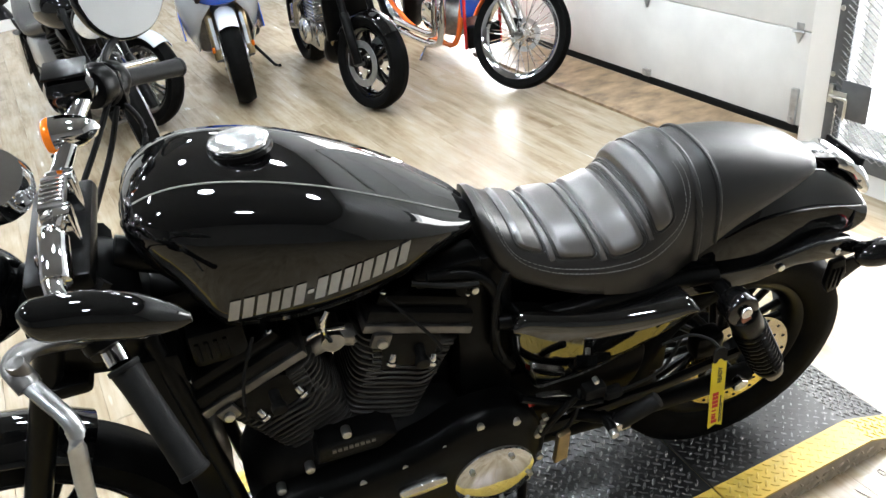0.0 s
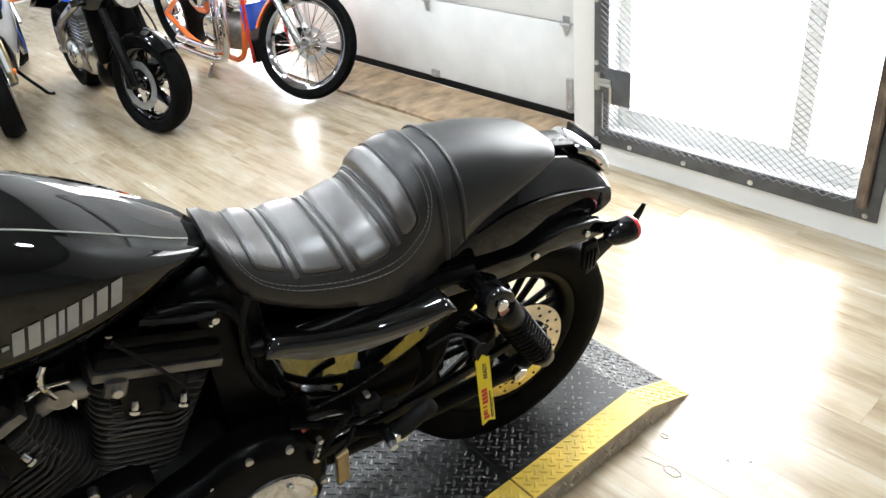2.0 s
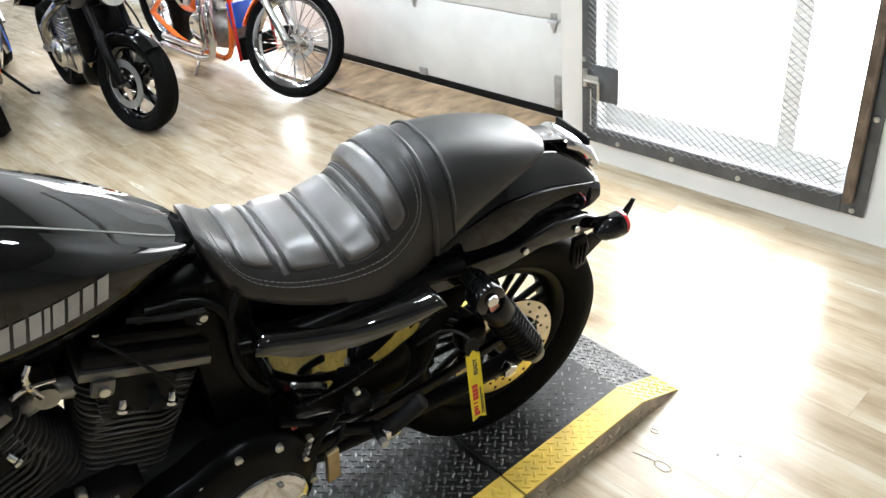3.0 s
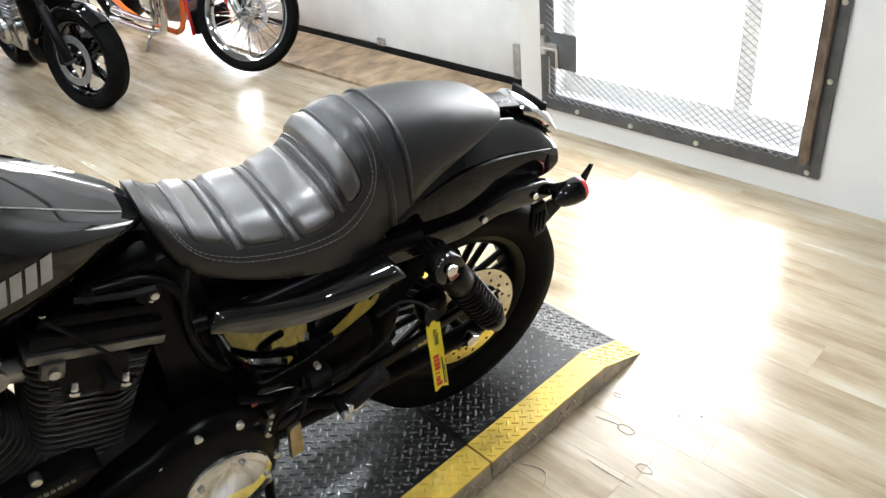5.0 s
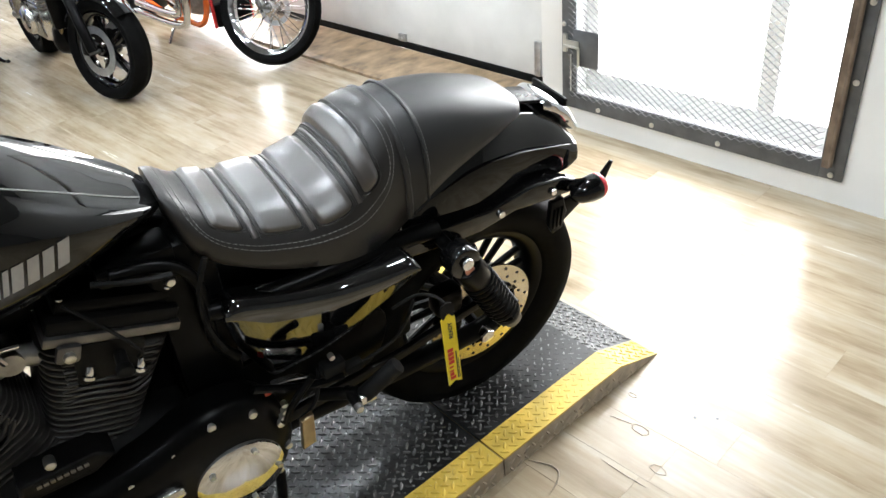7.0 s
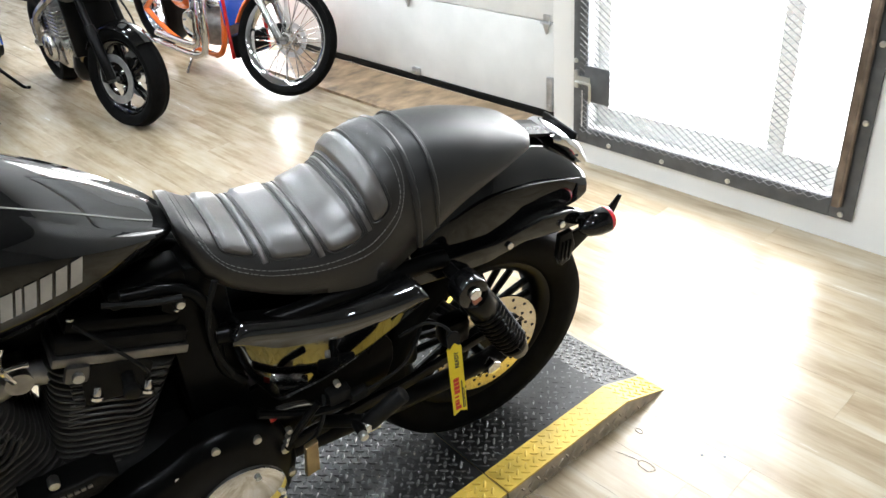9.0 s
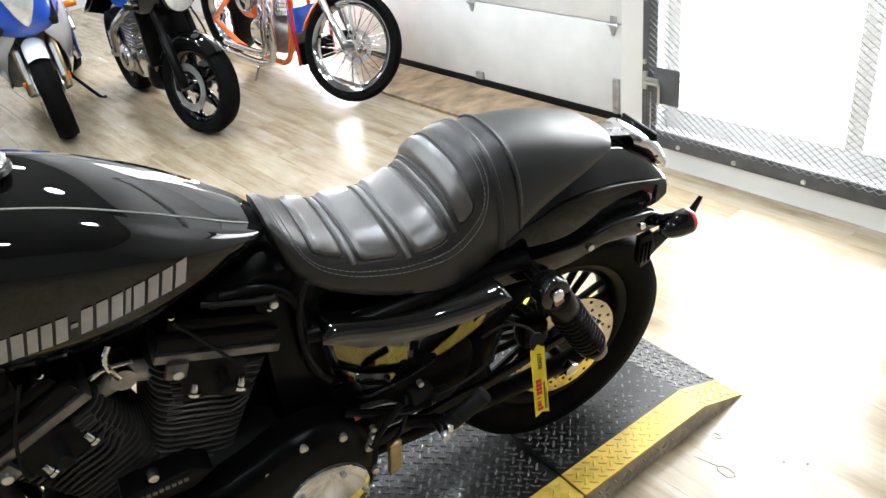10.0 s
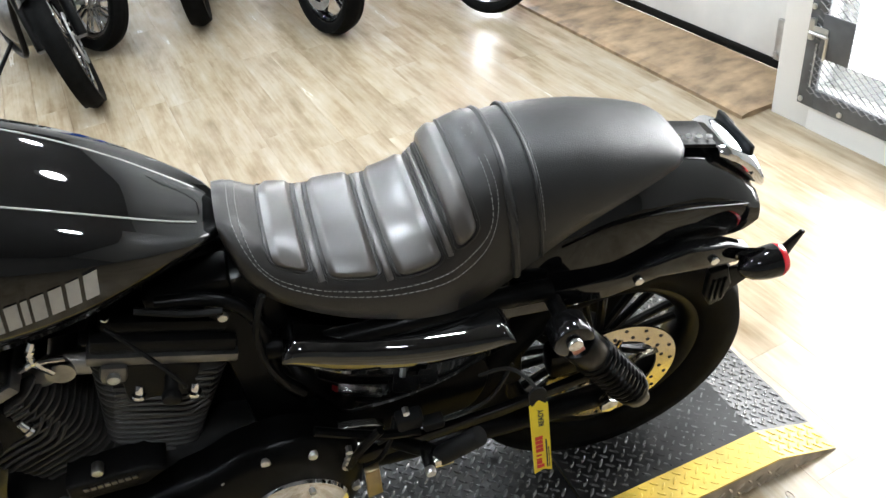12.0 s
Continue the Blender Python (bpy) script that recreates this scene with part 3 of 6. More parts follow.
TANK = [(s, w, a - 0.008, b - 0.008, k) for s, w, a, b, k in [(-1.066, 0.045, 1.105, 1.125, 0.1), (-1.055, 0.085, 1.085, 1.148, 0.3), (-1.035, 0.115, 1.06, 1.166, 0.6), (-1.005, 0.135, 1.03, 1.182, 0.9), (-0.975, 0.148, 0.968, 1.19, 1.0), (-0.950, 0.155, 0.930, 1.192, 1.0),
        (-0.90, 0.160, 0.918, 1.186, 1.0), (-0.83, 0.164, 0.914, 1.168, 1.0), (-0.75, 0.160, 0.918, 1.136, 0.95), (-0.67, 0.147, 0.93, 1.092, 0.85), (-0.60, 0.125, 0.945, 1.047, 0.6), (-0.54, 0.095, 0.950, 1.004, 0.35), (-0.50, 0.066, 0.948, 0.976, 0.2), (-0.48, 0.035, 0.945, 0.958, 0.1)]]


def tank_at(s):
    return lerp_table(TANK, s)


rows = []
for i in range(57):
    s = -1.066 + (1.066 - 0.48) * i / 56
    half, low, high, sh = tank_at(s)
    rows.append(ring_of(s, half, low, high, sh, 0.03))
bm = loft(rows)
bmesh.ops.smooth_vert(bm, verts=bm.verts[:], factor=0.35, use_axis_x=True, use_axis_y=True, use_axis_z=True)
bm.verts.ensure_lookup_table()
TANK_CO = [v.co.copy() for v in bm.verts]
tank = part("fuel_tank", bm, GLOSS, bike, "gloss black fuel tank with grey pinstripes", smooth=70)


def tank_top(s, y):
    half, low, high, sh = tank_at(s)
    f = abs(y) / half
    return high - (0.004 * (f / 0.46) ** 2 if f < 0.46 else 0.004 + 0.014 * (f - 0.46) / 0.26)


for sy in (-1, 1):
    pts = []
    for i in range(3, 54):
        ka, kb = (1, 2) if sy > 0 else (19, 18)
        p, q = TANK_CO[i * 20 + ka], TANK_CO[i * 20 + kb]
        pts.append(p.lerp(q, 0.35))
    part("pinstripe", tube(pts, 0.0017, 6, 1), GREYSTRIPE, tank)
capz = tank_top(-0.87, 0.04)
cap = part("fuel_cap", lathe([(0.0, 0.022), (0.030, 0.021), (0.043, 0.018), (0.049, 0.012), (0.049, 0.005), (0.046, 0.0), (0.0, 0.0)], 40, closed=False), CAPMETAL, tank, "domed chrome fuel cap", Matrix.Translation((-0.862, 0.004, capz + 0.001)) @ Matrix.Rotation(radians(82), 4, "X") @ Matrix.Rotation(radians(0), 4, "Z"))
part("cap_ring", lathe([(0.043, 0.002), (0.052, 0.002), (0.053, -0.006), (0.043, -0.006)], 40), SATIN, tank, "", Matrix.Translation((-0.862, 0.004, capz + 0.001)) @ Matrix.Rotation(radians(82), 4, "X"))

# maker's mark on the left slab side: a row of slanted silver-grey bars, one short dash among them
TX0, TX1, TZ0, TZ1, TH = -0.950, -0.641, 0.950, 0.972, 0.045
widths = [1.0, 1.0, 1.0, 0.85, 0.9, 1.0, 0.6, 1.0, 1.0, 1.0, 0.5, 1.0, 1.0, 1.0, 1.05]
total, run = sum(widths), 0.0
for k, w in enumerate(widths):
    h0, h1 = (0.40, 0.58) if k == 6 else (0.0, 1.0)
    f0, f1 = (run + 0.12 * w) / total, (run + 0.88 * w) / total
    run += w
    bm = bmesh.new()
    grid = []
    for i in range(4):
        row = []
        for j in range(7):
            f, h = f0 + (f1 - f0) * i / 3, TH * (h0 + (h1 - h0) * j / 6)
            s, z = TX0 + (TX1 - TX0) * f + 0.28 * h, TZ0 + (TZ1 - TZ0) * f + h
            half, low, high, sh = tank_at(s)
            g = (z - low) / (high - low)
            y = half * (0.92 + 0.045 * (g - 0.06) / 0.14 if g < 0.2 else 0.965 + 0.035 * (g - 0.2) / 0.2 if g < 0.4 else 1.0 + 0.02 * min(1.0, (g - 0.4) / 0.2))
            row.append(bm.verts.new((s, -(y + 0.0017), z)))
        grid.append(row)
    for r0, r1 in zip(grid, grid[1:]):
        for j in range(6):
            bm.faces.new((r0[j], r0[j + 1], r1[j + 1], r1[j]))
    part("mark_bar", bm, LETTER, tank, "slanted silver-grey bar")

# ---- seat ----
SEAT = [(-0.485, 0.060, 0.945, 0.975), (-0.47, 0.090, 0.885, 0.968), (-0.44, 0.108, 0.848, 0.94), (-0.40, 0.122, 0.822, 0.915), (-0.34, 0.136, 0.795, 0.897), (-0.28, 0.145, 0.775, 0.890), (-0.22, 0.150, 0.760, 0.893),
        (-0.18, 0.150, 0.755, 0.912), (-0.145, 0.148, 0.757, 0.950), (-0.115, 0.145, 0.763, 0.979), (-0.085, 0.140, 0.775, 0.989), (-0.06, 0.136, 0.785, 0.988)]
PILL = [(-0.068, 0.136, 0.782, 0.982), (-0.03, 0.135, 0.805, 0.984), (0.03, 0.130, 0.838, 0.977), (0.10, 0.122, 0.862, 0.963), (0.16, 0.110, 0.874, 0.945), (0.21, 0.094, 0.880, 0.928), (0.245, 0.078, 0.882, 0.912), (0.262, 0.055, 0.884, 0.900)]


def seat_point(table, s, a, e=2.7):
    """a runs from 0 (left lower edge) over the top to 1 (right lower edge)."""
    half, low, high = lerp_table(table, s)
    t = math.pi * a
    c, q = math.cos(t), math.sin(t)
    return Vector((s, -half * math.copysign(abs(c) ** (2 / e), c), low + (high - low) * q ** (2 / e)))


def seat_body(table, n=64, m=26, e=2.7):
    s0, s1 = table[0][0], table[-1][0]
    rings = []
    for i in range(n + 1):
        s = s0 + (s1 - s0) * i / n
        half, low, high = lerp_table(table, s)
        ring = [seat_point(table, s, k / m, e) for k in range(m + 1)]
        ring += [(s, half * 0.8, low - 0.018), (s, -half * 0.8, low - 0.018)]
        rings.append(ring)
    return loft(rings)


def normal_at(table, s, a):
    d = 0.004
    u = seat_point(table, s + d, a) - seat_point(table, s - d, a)
    v = seat_point(table, s, min(a + 0.01, 1)) - seat_point(table, s, max(a - 0.01, 0))
    nrm = u.cross(v)
    nrm.normalize()
    return nrm if nrm.z > 0 or nrm.dot(Vector((0, -1, 0))) > 0 and a < 0.3 else -nrm


seat = part("rider_seat", seat_body(SEAT), LEATHER, bike, "black vinyl rider seat with ribbed cushions", smooth=60)


def cushion(s0, s1, a0, a1, h, bow):
    """A padded rib with chamfered sides and rounded corners between two edges that bow forward at the middle."""
    bm = bmesh.new()
    nu, nv, length, R, slope = 26, 52, 0.31, 0.016, 0.012
    grid = []
    for j in range(nv + 1):
        g = j / nv
        row = []
        for i in range(nu + 1):
            f = i / nu
            a = a0 + (a1 - a0) * g
            s = s0 + (s1 - s0) * f - bow * (1 - (2 * g - 1) ** 2)
            du, dv = min(f, 1 - f) * (s1 - s0), min(g, 1 - g) * length
            d = min(du, dv) if du > R or dv > R else max(0.0, R - math.hypot(R - du, R - dv))
            r = min(1.0, d / slope)
            rise = 0.45 * r + 0.55 * r * r * (3 - 2 * r)
            crown = 0.0025 * (1 - (2 * f - 1) ** 2)
            row.append(bm.verts.new(seat_point(SEAT, s, a) + normal_at(SEAT, s, a) * (h * rise + crown * rise - 0.003)))
        grid.append(row)
    for r0, r1 in zip(grid, grid[1:]):
        for k in range(nu):
            bm.faces.new((r0[k], r0[k + 1], r1[k + 1], r1[k]))
    return bm


PADS = [(-0.425, -0.370, 0.215, 0.785, 0.009, 0.002), (-0.349, -0.270, 0.195, 0.805, 0.009, 0.004), (-0.247, -0.170, 0.180, 0.820, 0.009, 0.012), (-0.153, -0.112, 0.170, 0.830, 0.009, 0.010)]
def piping(s0, s1, a0, a1, h, bow):
    """The rolled edge that runs round a cushion."""
    pts, R, length = [], 0.016, 0.31
    ru, rv = R / (s1 - s0), R / length
    for cu_, cv_, start in ((1 - ru, rv, -90), (1 - ru, 1 - rv, 0), (ru, 1 - rv, 90), (ru, rv, 180)):
        for k in range(7):
            q = radians(start + 15 * k)
            f, g = cu_ + 1.03 * ru * math.cos(q), cv_ + 1.03 * rv * math.sin(q)
            pts.append((f, g))
    pts.append(pts[0])
    out = []
    for (f0, g0), (f1, g1) in zip(pts, pts[1:]):
        n = max(1, int(math.hypot((f1 - f0) * (s1 - s0), (g1 - g0) * length) / 0.012))
        for k in range(n):
            f, g = f0 + (f1 - f0) * k / n, g0 + (g1 - g0) * k / n
            s, a = s0 + (s1 - s0) * f - bow * (1 - (2 * g - 1) ** 2), a0 + (a1 - a0) * g
            out.append(seat_point(SEAT, s, a) + normal_at(SEAT, s, a) * 0.0002)
    return tube(out + [out[0]], 0.0022, 7, 1, smooth=False)


# cushions wear the lighter vinyl that has the sheen in its colour
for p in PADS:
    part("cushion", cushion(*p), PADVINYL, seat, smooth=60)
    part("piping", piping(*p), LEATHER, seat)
# a raised rib with a seam on either flank between the cushions
for s, w, bow in ((-0.3595, 0.0085, 0.003), (-0.2585, 0.0090, 0.008), (-0.1615, 0.0065, 0.011)):
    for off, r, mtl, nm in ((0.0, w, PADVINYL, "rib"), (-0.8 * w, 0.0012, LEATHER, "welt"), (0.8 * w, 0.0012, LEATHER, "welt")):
        pts = []
        for j in range(23):
            g = j / 22
            a = 0.175 + 0.65 * g
            sj = s + off - bow * (1 - (2 * g - 1) ** 2)
            pts.append(seat_point(SEAT, sj, a) + normal_at(SEAT, sj, a) * (0.0006 if nm == "welt" else -0.72 * w))
        part(nm, tube(pts, r, 10, 2), mtl, seat)

# stitch line round the cushions: (s, a) from the front middle down, along the side and up to the back middle
STITCH = [(-0.466, 0.5), (-0.465, 0.38), (-0.460, 0.27), (-0.447, 0.165), (-0.422, 0.110), (-0.385, 0.098), (-0.340, 0.098), (-0.257, 0.104), (-0.175, 0.098), (-0.119, 0.102), (-0.090, 0.15), (-0.077, 0.245), (-0.079, 0.37), (-0.086, 0.5)]


def stitch_path(side, inset):
    pts = []
    for s, a in STITCH:
        k = inset / 0.010
        low = max(0.0, 1 - abs(a - 0.098) / 0.12)
        a2 = a + 0.030 * k * low
        s2 = s + inset * (1 - low) * (1 if s < -0.3 else -1)
        a2 = a2 if side < 0 else 1 - a2
        pts.append(seat_point(SEAT, s2, a2) + normal_at(SEAT, s2, a2) * 0.0006)
    return pts


def stitches(pts, name="stitching"):
    bm = bmesh.new()
    path = curve_points(pts, 8)
    acc, on = 0.0, []
    out = []
    for a, b in zip(path, path[1:]):
        out.append((a, b))
    bms = None
    run, length = [path[0]], 0.0
    for a, b in out:
        length += (b - a).length
        run.append(b)
        if length > 0.0058:
            if len(run) > 1:
                p, q = run[0], run[0].lerp(run[-1], 0.68)
                t = rod(p, q, 0.0007, n=4)
                bms = t if bms is None else merge(bms, t)
            run, length = [b], 0.0
    bm.free()
    return bms


for side in (-1, 1):
    for inset in (0.0, 0.010):
        part("stitching", stitches(stitch_path(side, inset)), THREAD, seat, "pale grey stitching")

pill = part("pillion_seat", seat_body(PILL, 26, 26, 2.5), PILLION, bike, "matt black vinyl pillion pad", smooth=60)
for s, r in ((-0.060, 0.0075), (-0.016, 0.0035)):
    pts = [seat_point(PILL, s + 0.02 * (0.5 - abs(k / 24 - 0.5)) * 0 + (0.03 if s > 0 else 0.012) * (1 - abs(2 * k / 24 - 1)) * 0, k / 24) for k in range(25)]
    part("seam", tube(pts, r, 8, 2), PILLION, pill)
for off in (0.0045,):
    part("stitching", stitches([seat_point(PILL, -0.010, 0.06 + 0.88 * k / 20) + Vector((0, 0, 0.0008)) for k in range(21)]), THREAD, pill)
part("tail_tab", box(0.238, 0.252, 0.062, 0.076, 0.884, 0.896, 0.003), REDLENS, pill, "small red tab")

# ---- tail: fender, struts, lamp, indicators ----
FEN = [(-0.06, 0.108, 0.68, 0.78), (0.02, 0.118, 0.69, 0.85), (0.09, 0.120, 0.70, 0.872), (0.18, 0.116, 0.705, 0.880), (0.27, 0.104, 0.705, 0.864), (0.34, 0.100, 0.702, 0.840), (0.385, 0.096, 0.702, 0.806), (0.415, 0.090, 0.712, 0.768)]
rings = []
for i in range(29):
    s = -0.06 + (0.415 + 0.06) * i / 28
    half, low, high = lerp_table(FEN, s)
    outer = [(s, -half * math.copysign(abs(math.cos(math.pi * k / 20)) ** 0.72, math.cos(math.pi * k / 20)), low + (high - low) * math.sin(math.pi * k / 20) ** 0.72) for k in range(21)]
    inner = [(x, y * 0.93, z - 0.006 if 2 < k < 18 else z) for k, (x, y, z) in enumerate(outer)]
    rings.append(outer + inner[::-1])
fender = part("rear_fender", loft(rings), GLOSS, bike, "gloss black bobbed rear fender", smooth=60)
for sd in (-1, 1):
    part("fender_crease", tube([(x, sd * (hw + 0.0008), z) for x, hw, z in ((0.03, 0.105, 0.79), (0.12, 0.108, 0.815), (0.24, 0.105, 0.805), (0.38, 0.094, 0.765))], 0.004, 8, 5, flat=0.5), GLOSS, fender)
part("lamp_bracket", prism([(0.255, 0.878), (0.335, 0.857), (0.335, 0.864), (0.255, 0.886)], -0.036, 0.036, 0.002), SATIN, fender, "black perforated lamp bracket")
for k in range(4):
    part("slot", rod((0.268 + 0.02 * k, -0.02, 0.8865 - 0.0053 * k), (0.268 + 0.02 * k, -0.02, 0.8885 - 0.0053 * k), 0.006, n=12), CHROME, fender)
tail = part("tail_lamp", blob([(0.335, 0.05, 0.838, 0.862, 0), (0.36, 0.062, 0.82, 0.862, 0), (0.40, 0.066, 0.775, 0.838, 0), (0.43, 0.06, 0.75, 0.79, 0)], 20, 3.2, 4), CHROME, bike, "chrome tail lamp housing")
part("lens", box(0.400, 0.432, -0.035, 0.035, 0.752, 0.772, 0.006), REDLENS, tail, "red tail lens")
part("plate_bracket", merge(box(0.390, 0.398, -0.055, 0.06, 0.826, 0.856, 0.003), box(0.3985, 0.403, 0.02, 0.056, 0.830, 0.852, 0.002)), SATIN, bike, "black reflector bracket", Matrix.Rotation(radians(0), 4, "Y"))
part("reflector", box(0.3985, 0.4015, -0.03, 0.015, 0.831, 0.850, 0.001), REDLENS, bike, "red reflector strip")


def strut(sd):
    y = sd * 0.128
    p = prism([(-0.235, 0.735), (-0.18, 0.742), (0.0, 0.728), (0.13, 0.716), (0.25, 0.735), (0.33, 0.722), (0.372, 0.698), (0.365, 0.672), (0.30, 0.675), (0.2, 0.688), (0.11, 0.672), (0.02, 0.678), (-0.10, 0.690), (-0.235, 0.695)], y - 0.014, y + 0.014, 0.005)
    ob = part("fender_strut", p, SATIN if sd > 0 else GLOSS, bike, "black fender strut")
    for s, z in ((0.158, 0.700), (0.30, 0.700)):
        part("bolt", rod((s, y + sd * 0.013, z), (s, y + sd * 0.022, z), 0.0085, n=12, bevel=0.002), CHROME, ob)


strut(-1), strut(1)
part("seat_rail", tube([(-0.47, -0.11, 0.74), (-0.36, -0.125, 0.735), (-0.2, -0.135, 0.742), (-0.06, -0.135, 0.735), (0.0, -0.132, 0.725)], 0.019, 12), SATIN, bike)
part("seat_rail", tube([(-0.47, 0.11, 0.74), (-0.36, 0.125, 0.735), (-0.2, 0.135, 0.742), (0.0, 0.132, 0.725)], 0.019, 12), SATIN, bike)


def indicator(s, y, z, lens, sd, turn=-90, shell=None):
    body = lathe([(0.0, -0.052), (0.013, -0.045), (0.024, -0.028), (0.030, -0.004), (0.031, 0.02), (0.0, 0.022)], 24, closed=False)
    M = Matrix.Translation((s, y, z)) @ Matrix.Rotation(radians(turn), 4, "Z")
    ob = part("indicator", body, shell or GLOSS, bike, "bullet turn signal", M)
    part("lens", lathe([(0.0305, 0.0205), (0.031, 0.024), (0.027, 0.033), (0.016, 0.038), (0.0, 0.039)], 24, closed=False), lens, ob, "coloured lens with a bright rim")
    return ob


indicator(0.388, -0.165, 0.681, REDLENS, -1)
indicator(0.388, 0.165, 0.681, REDLENS, 1)
for sd in (-1, 1):
    part("indicator_arm", tube([(0.345, sd * 0.13, 0.69), (0.37, sd * 0.148, 0.695), (0.385, sd * 0.16, 0.70)], 0.011, 8), GLOSS, bike)
part("number_plate_arm", merge(prism([(0.30, 0.665), (0.335, 0.668), (0.35, 0.62), (0.34, 0.58), (0.315, 0.57), (0.30, 0.60)], -0.145, -0.13, 0.004), prism([(0.325, 0.655), (0.43, 0.675), (0.452, 0.668), (0.34, 0.592)], -0.143, -0.134, 0.003),
     prism([(0.425, 0.655), (0.450, 0.665), (0.470, 0.716), (0.463, 0.719), (0.430, 0.685)], -0.150, -0.142, 0.002)), SATIN, bike, "side-mounted number plate bracket seen edge-on")
for k in range(3):
    part("bracket_rib", box(0.308 + 0.011 * k, 0.313 + 0.011 * k, -0.150, -0.144, 0.59, 0.645, 0.001), SATIN, bike)

# ---- wheels ----


def tyre_bm(r, w, rim, n=64):
    h = w / 2
    return lathe([(rim, -h * 0.62), (rim + 0.012, -h * 0.78), (rim + (r - rim) * 0.45, -h * 0.98), (rim + (r - rim) * 0.75, -h * 0.95), (r - 0.018, -h * 0.70), (r - 0.006, -h * 0.38), (r, 0), (r - 0.006, h * 0.38), (r - 0.018, h * 0.70), (rim + (r - rim) * 0.75, h * 0.95), (rim + (r - rim) * 0.45, h * 0.98), (rim + 0.012, h * 0.78), (rim, h * 0.62)], n)


def rim_bm(rim, w, n=64):
    h = w / 2
    return lathe([(rim + 0.006, -h * 0.66), (rim + 0.006, -h * 0.58), (rim - 0.016, -h * 0.4), (rim - 0.016, h * 0.4), (rim + 0.006, h * 0.58), (rim + 0.006, h * 0.66), (rim - 0.008, h * 0.66), (rim - 0.03, h * 0.35), (rim - 0.03, -h * 0.35), (rim - 0.008, -h * 0.66)], n)


def disc_bm(ri, ro, t, holes=0):
    bm = lathe([(ri, -t / 2), (ro, -t / 2), (ro, t / 2), (ri, t / 2)], 60)
    return bm


def wheel(parent, c, r, w, rim, spokes, mat_rim, mat_rimband=None, disc=None, disc_y=-0.07, wires=False, mat_spoke=None):
    M = Matrix.Translation(c)
    ty = part("wheel", tyre_bm(r, w, rim), TYRE, parent, "wheel with a black rubber tyre", M, smooth=60)
    part("rim", rim_bm(rim, w), mat_rimband or mat_rim, ty, smooth=50)
    part("hub", lathe([(0.0, -w * 0.45), (0.03, -w * 0.45), (0.045, -w * 0.3), (0.05, 0), (0.045, w * 0.3), (0.03, w * 0.45), (0.0, w * 0.45)], 24, closed=False), mat_spoke or mat_rim, ty)
    if wires:
        bms = None
        for k in range(spokes):
            a0 = 2 * math.pi * k / spokes
            a1 = a0 + (0.34 if k % 2 else -0.34)
            yy = 0.032 if (k // 2) % 2 else -0.032
            t = rod((0.045 * math.cos(a0), yy, 0.045 * math.sin(a0)), ((rim - 0.02) * math.cos(a1), 0, (rim - 0.02) * math.sin(a1)), 0.0022, n=5)
            bms = t if bms is None else merge(bms, t)
        part("spokes", bms, CHROME, ty, "laced wire spokes")
    else:
        for k in range(spokes):
            a = 2 * math.pi * k / spokes + 0.95
            for d in (-0.13, 0.13):
                p = Vector((0.04 * math.cos(a + d * 2), 0, 0.04 * math.sin(a + d * 2)))
                q = Vector(((rim - 0.02) * math.cos(a + d), 0, (rim - 0.02) * math.sin(a + d)))
                part("spoke", tube([p, p.lerp(q, 0.5), q], 0.015 if spokes < 7 else 0.0105, 8, 2, flat=0.9), mat_spoke or mat_rim, ty)
    if disc:
        dk = part("brake_disc", disc_bm(disc * 0.70, disc, 0.005), STEEL, ty, "drilled steel brake disc", Matrix.Translation((0, disc_y, 0)), smooth=30)
        for k in range(6):
            a = k * math.pi / 3 + 0.2
            part("disc_arm", tube([(0.045 * math.cos(a), 0, 0.045 * math.sin(a)), (disc * 0.45 * math.cos(a + 0.25), 0, disc * 0.45 * math.sin(a + 0.25)), (disc * 0.74 * math.cos(a + 0.15), 0, disc * 0.74 * math.sin(a + 0.15))], 0.010, 6, 3, flat=0.3), STEEL, dk)
        bms = None
        for k in range(36):
            a = k * math.pi / 18
            rr = disc * (0.78 if k % 2 else 0.92)
            t = rod((rr * math.cos(a), -0.0035, rr * math.sin(a)), (rr * math.cos(a), 0.0035, rr * math.sin(a)), 0.0042, n=8)
            bms = t if bms is None else merge(bms, t)
        tagged(part("drillings", bms, RUBBER, dk), kind="stuff")
    return ty


RA = (0.163, 0.0, 0.342)
wheel(bike, RA, 0.327, 0.152, 0.215, 9, SATIN, SATIN, 0.146, -0.083)
FA = (-1.46, 0.0, 0.345)
wheel(bike, FA, 0.345, 0.125, 0.25, 5, SATIN, GLOSS, 0.155, -0.075)
part("swingarm", merge(tube([(-0.42, -0.12, 0.36), (-0.2, -0.135, 0.365), (0.05, -0.13, 0.35), (0.165, -0.125, 0.35)], 0.024, 10), tube([(-0.42, 0.12, 0.36), (-0.2, 0.135, 0.365), (0.165, 0.125, 0.35)], 0.024, 10), rod((0.125, -0.14, 0.352), (0.125, 0.14, 0.352), 0.014)), SATIN, bike, "black swingarm")
part("belt_sprocket", lathe([(0.03, 0.0), (0.10, 0.0), (0.115, 0.004), (0.115, 0.026), (0.03, 0.03)], 40), SATIN, bike, "black rear belt sprocket", Matrix.Translation((RA[0], 0.085, RA[2])))
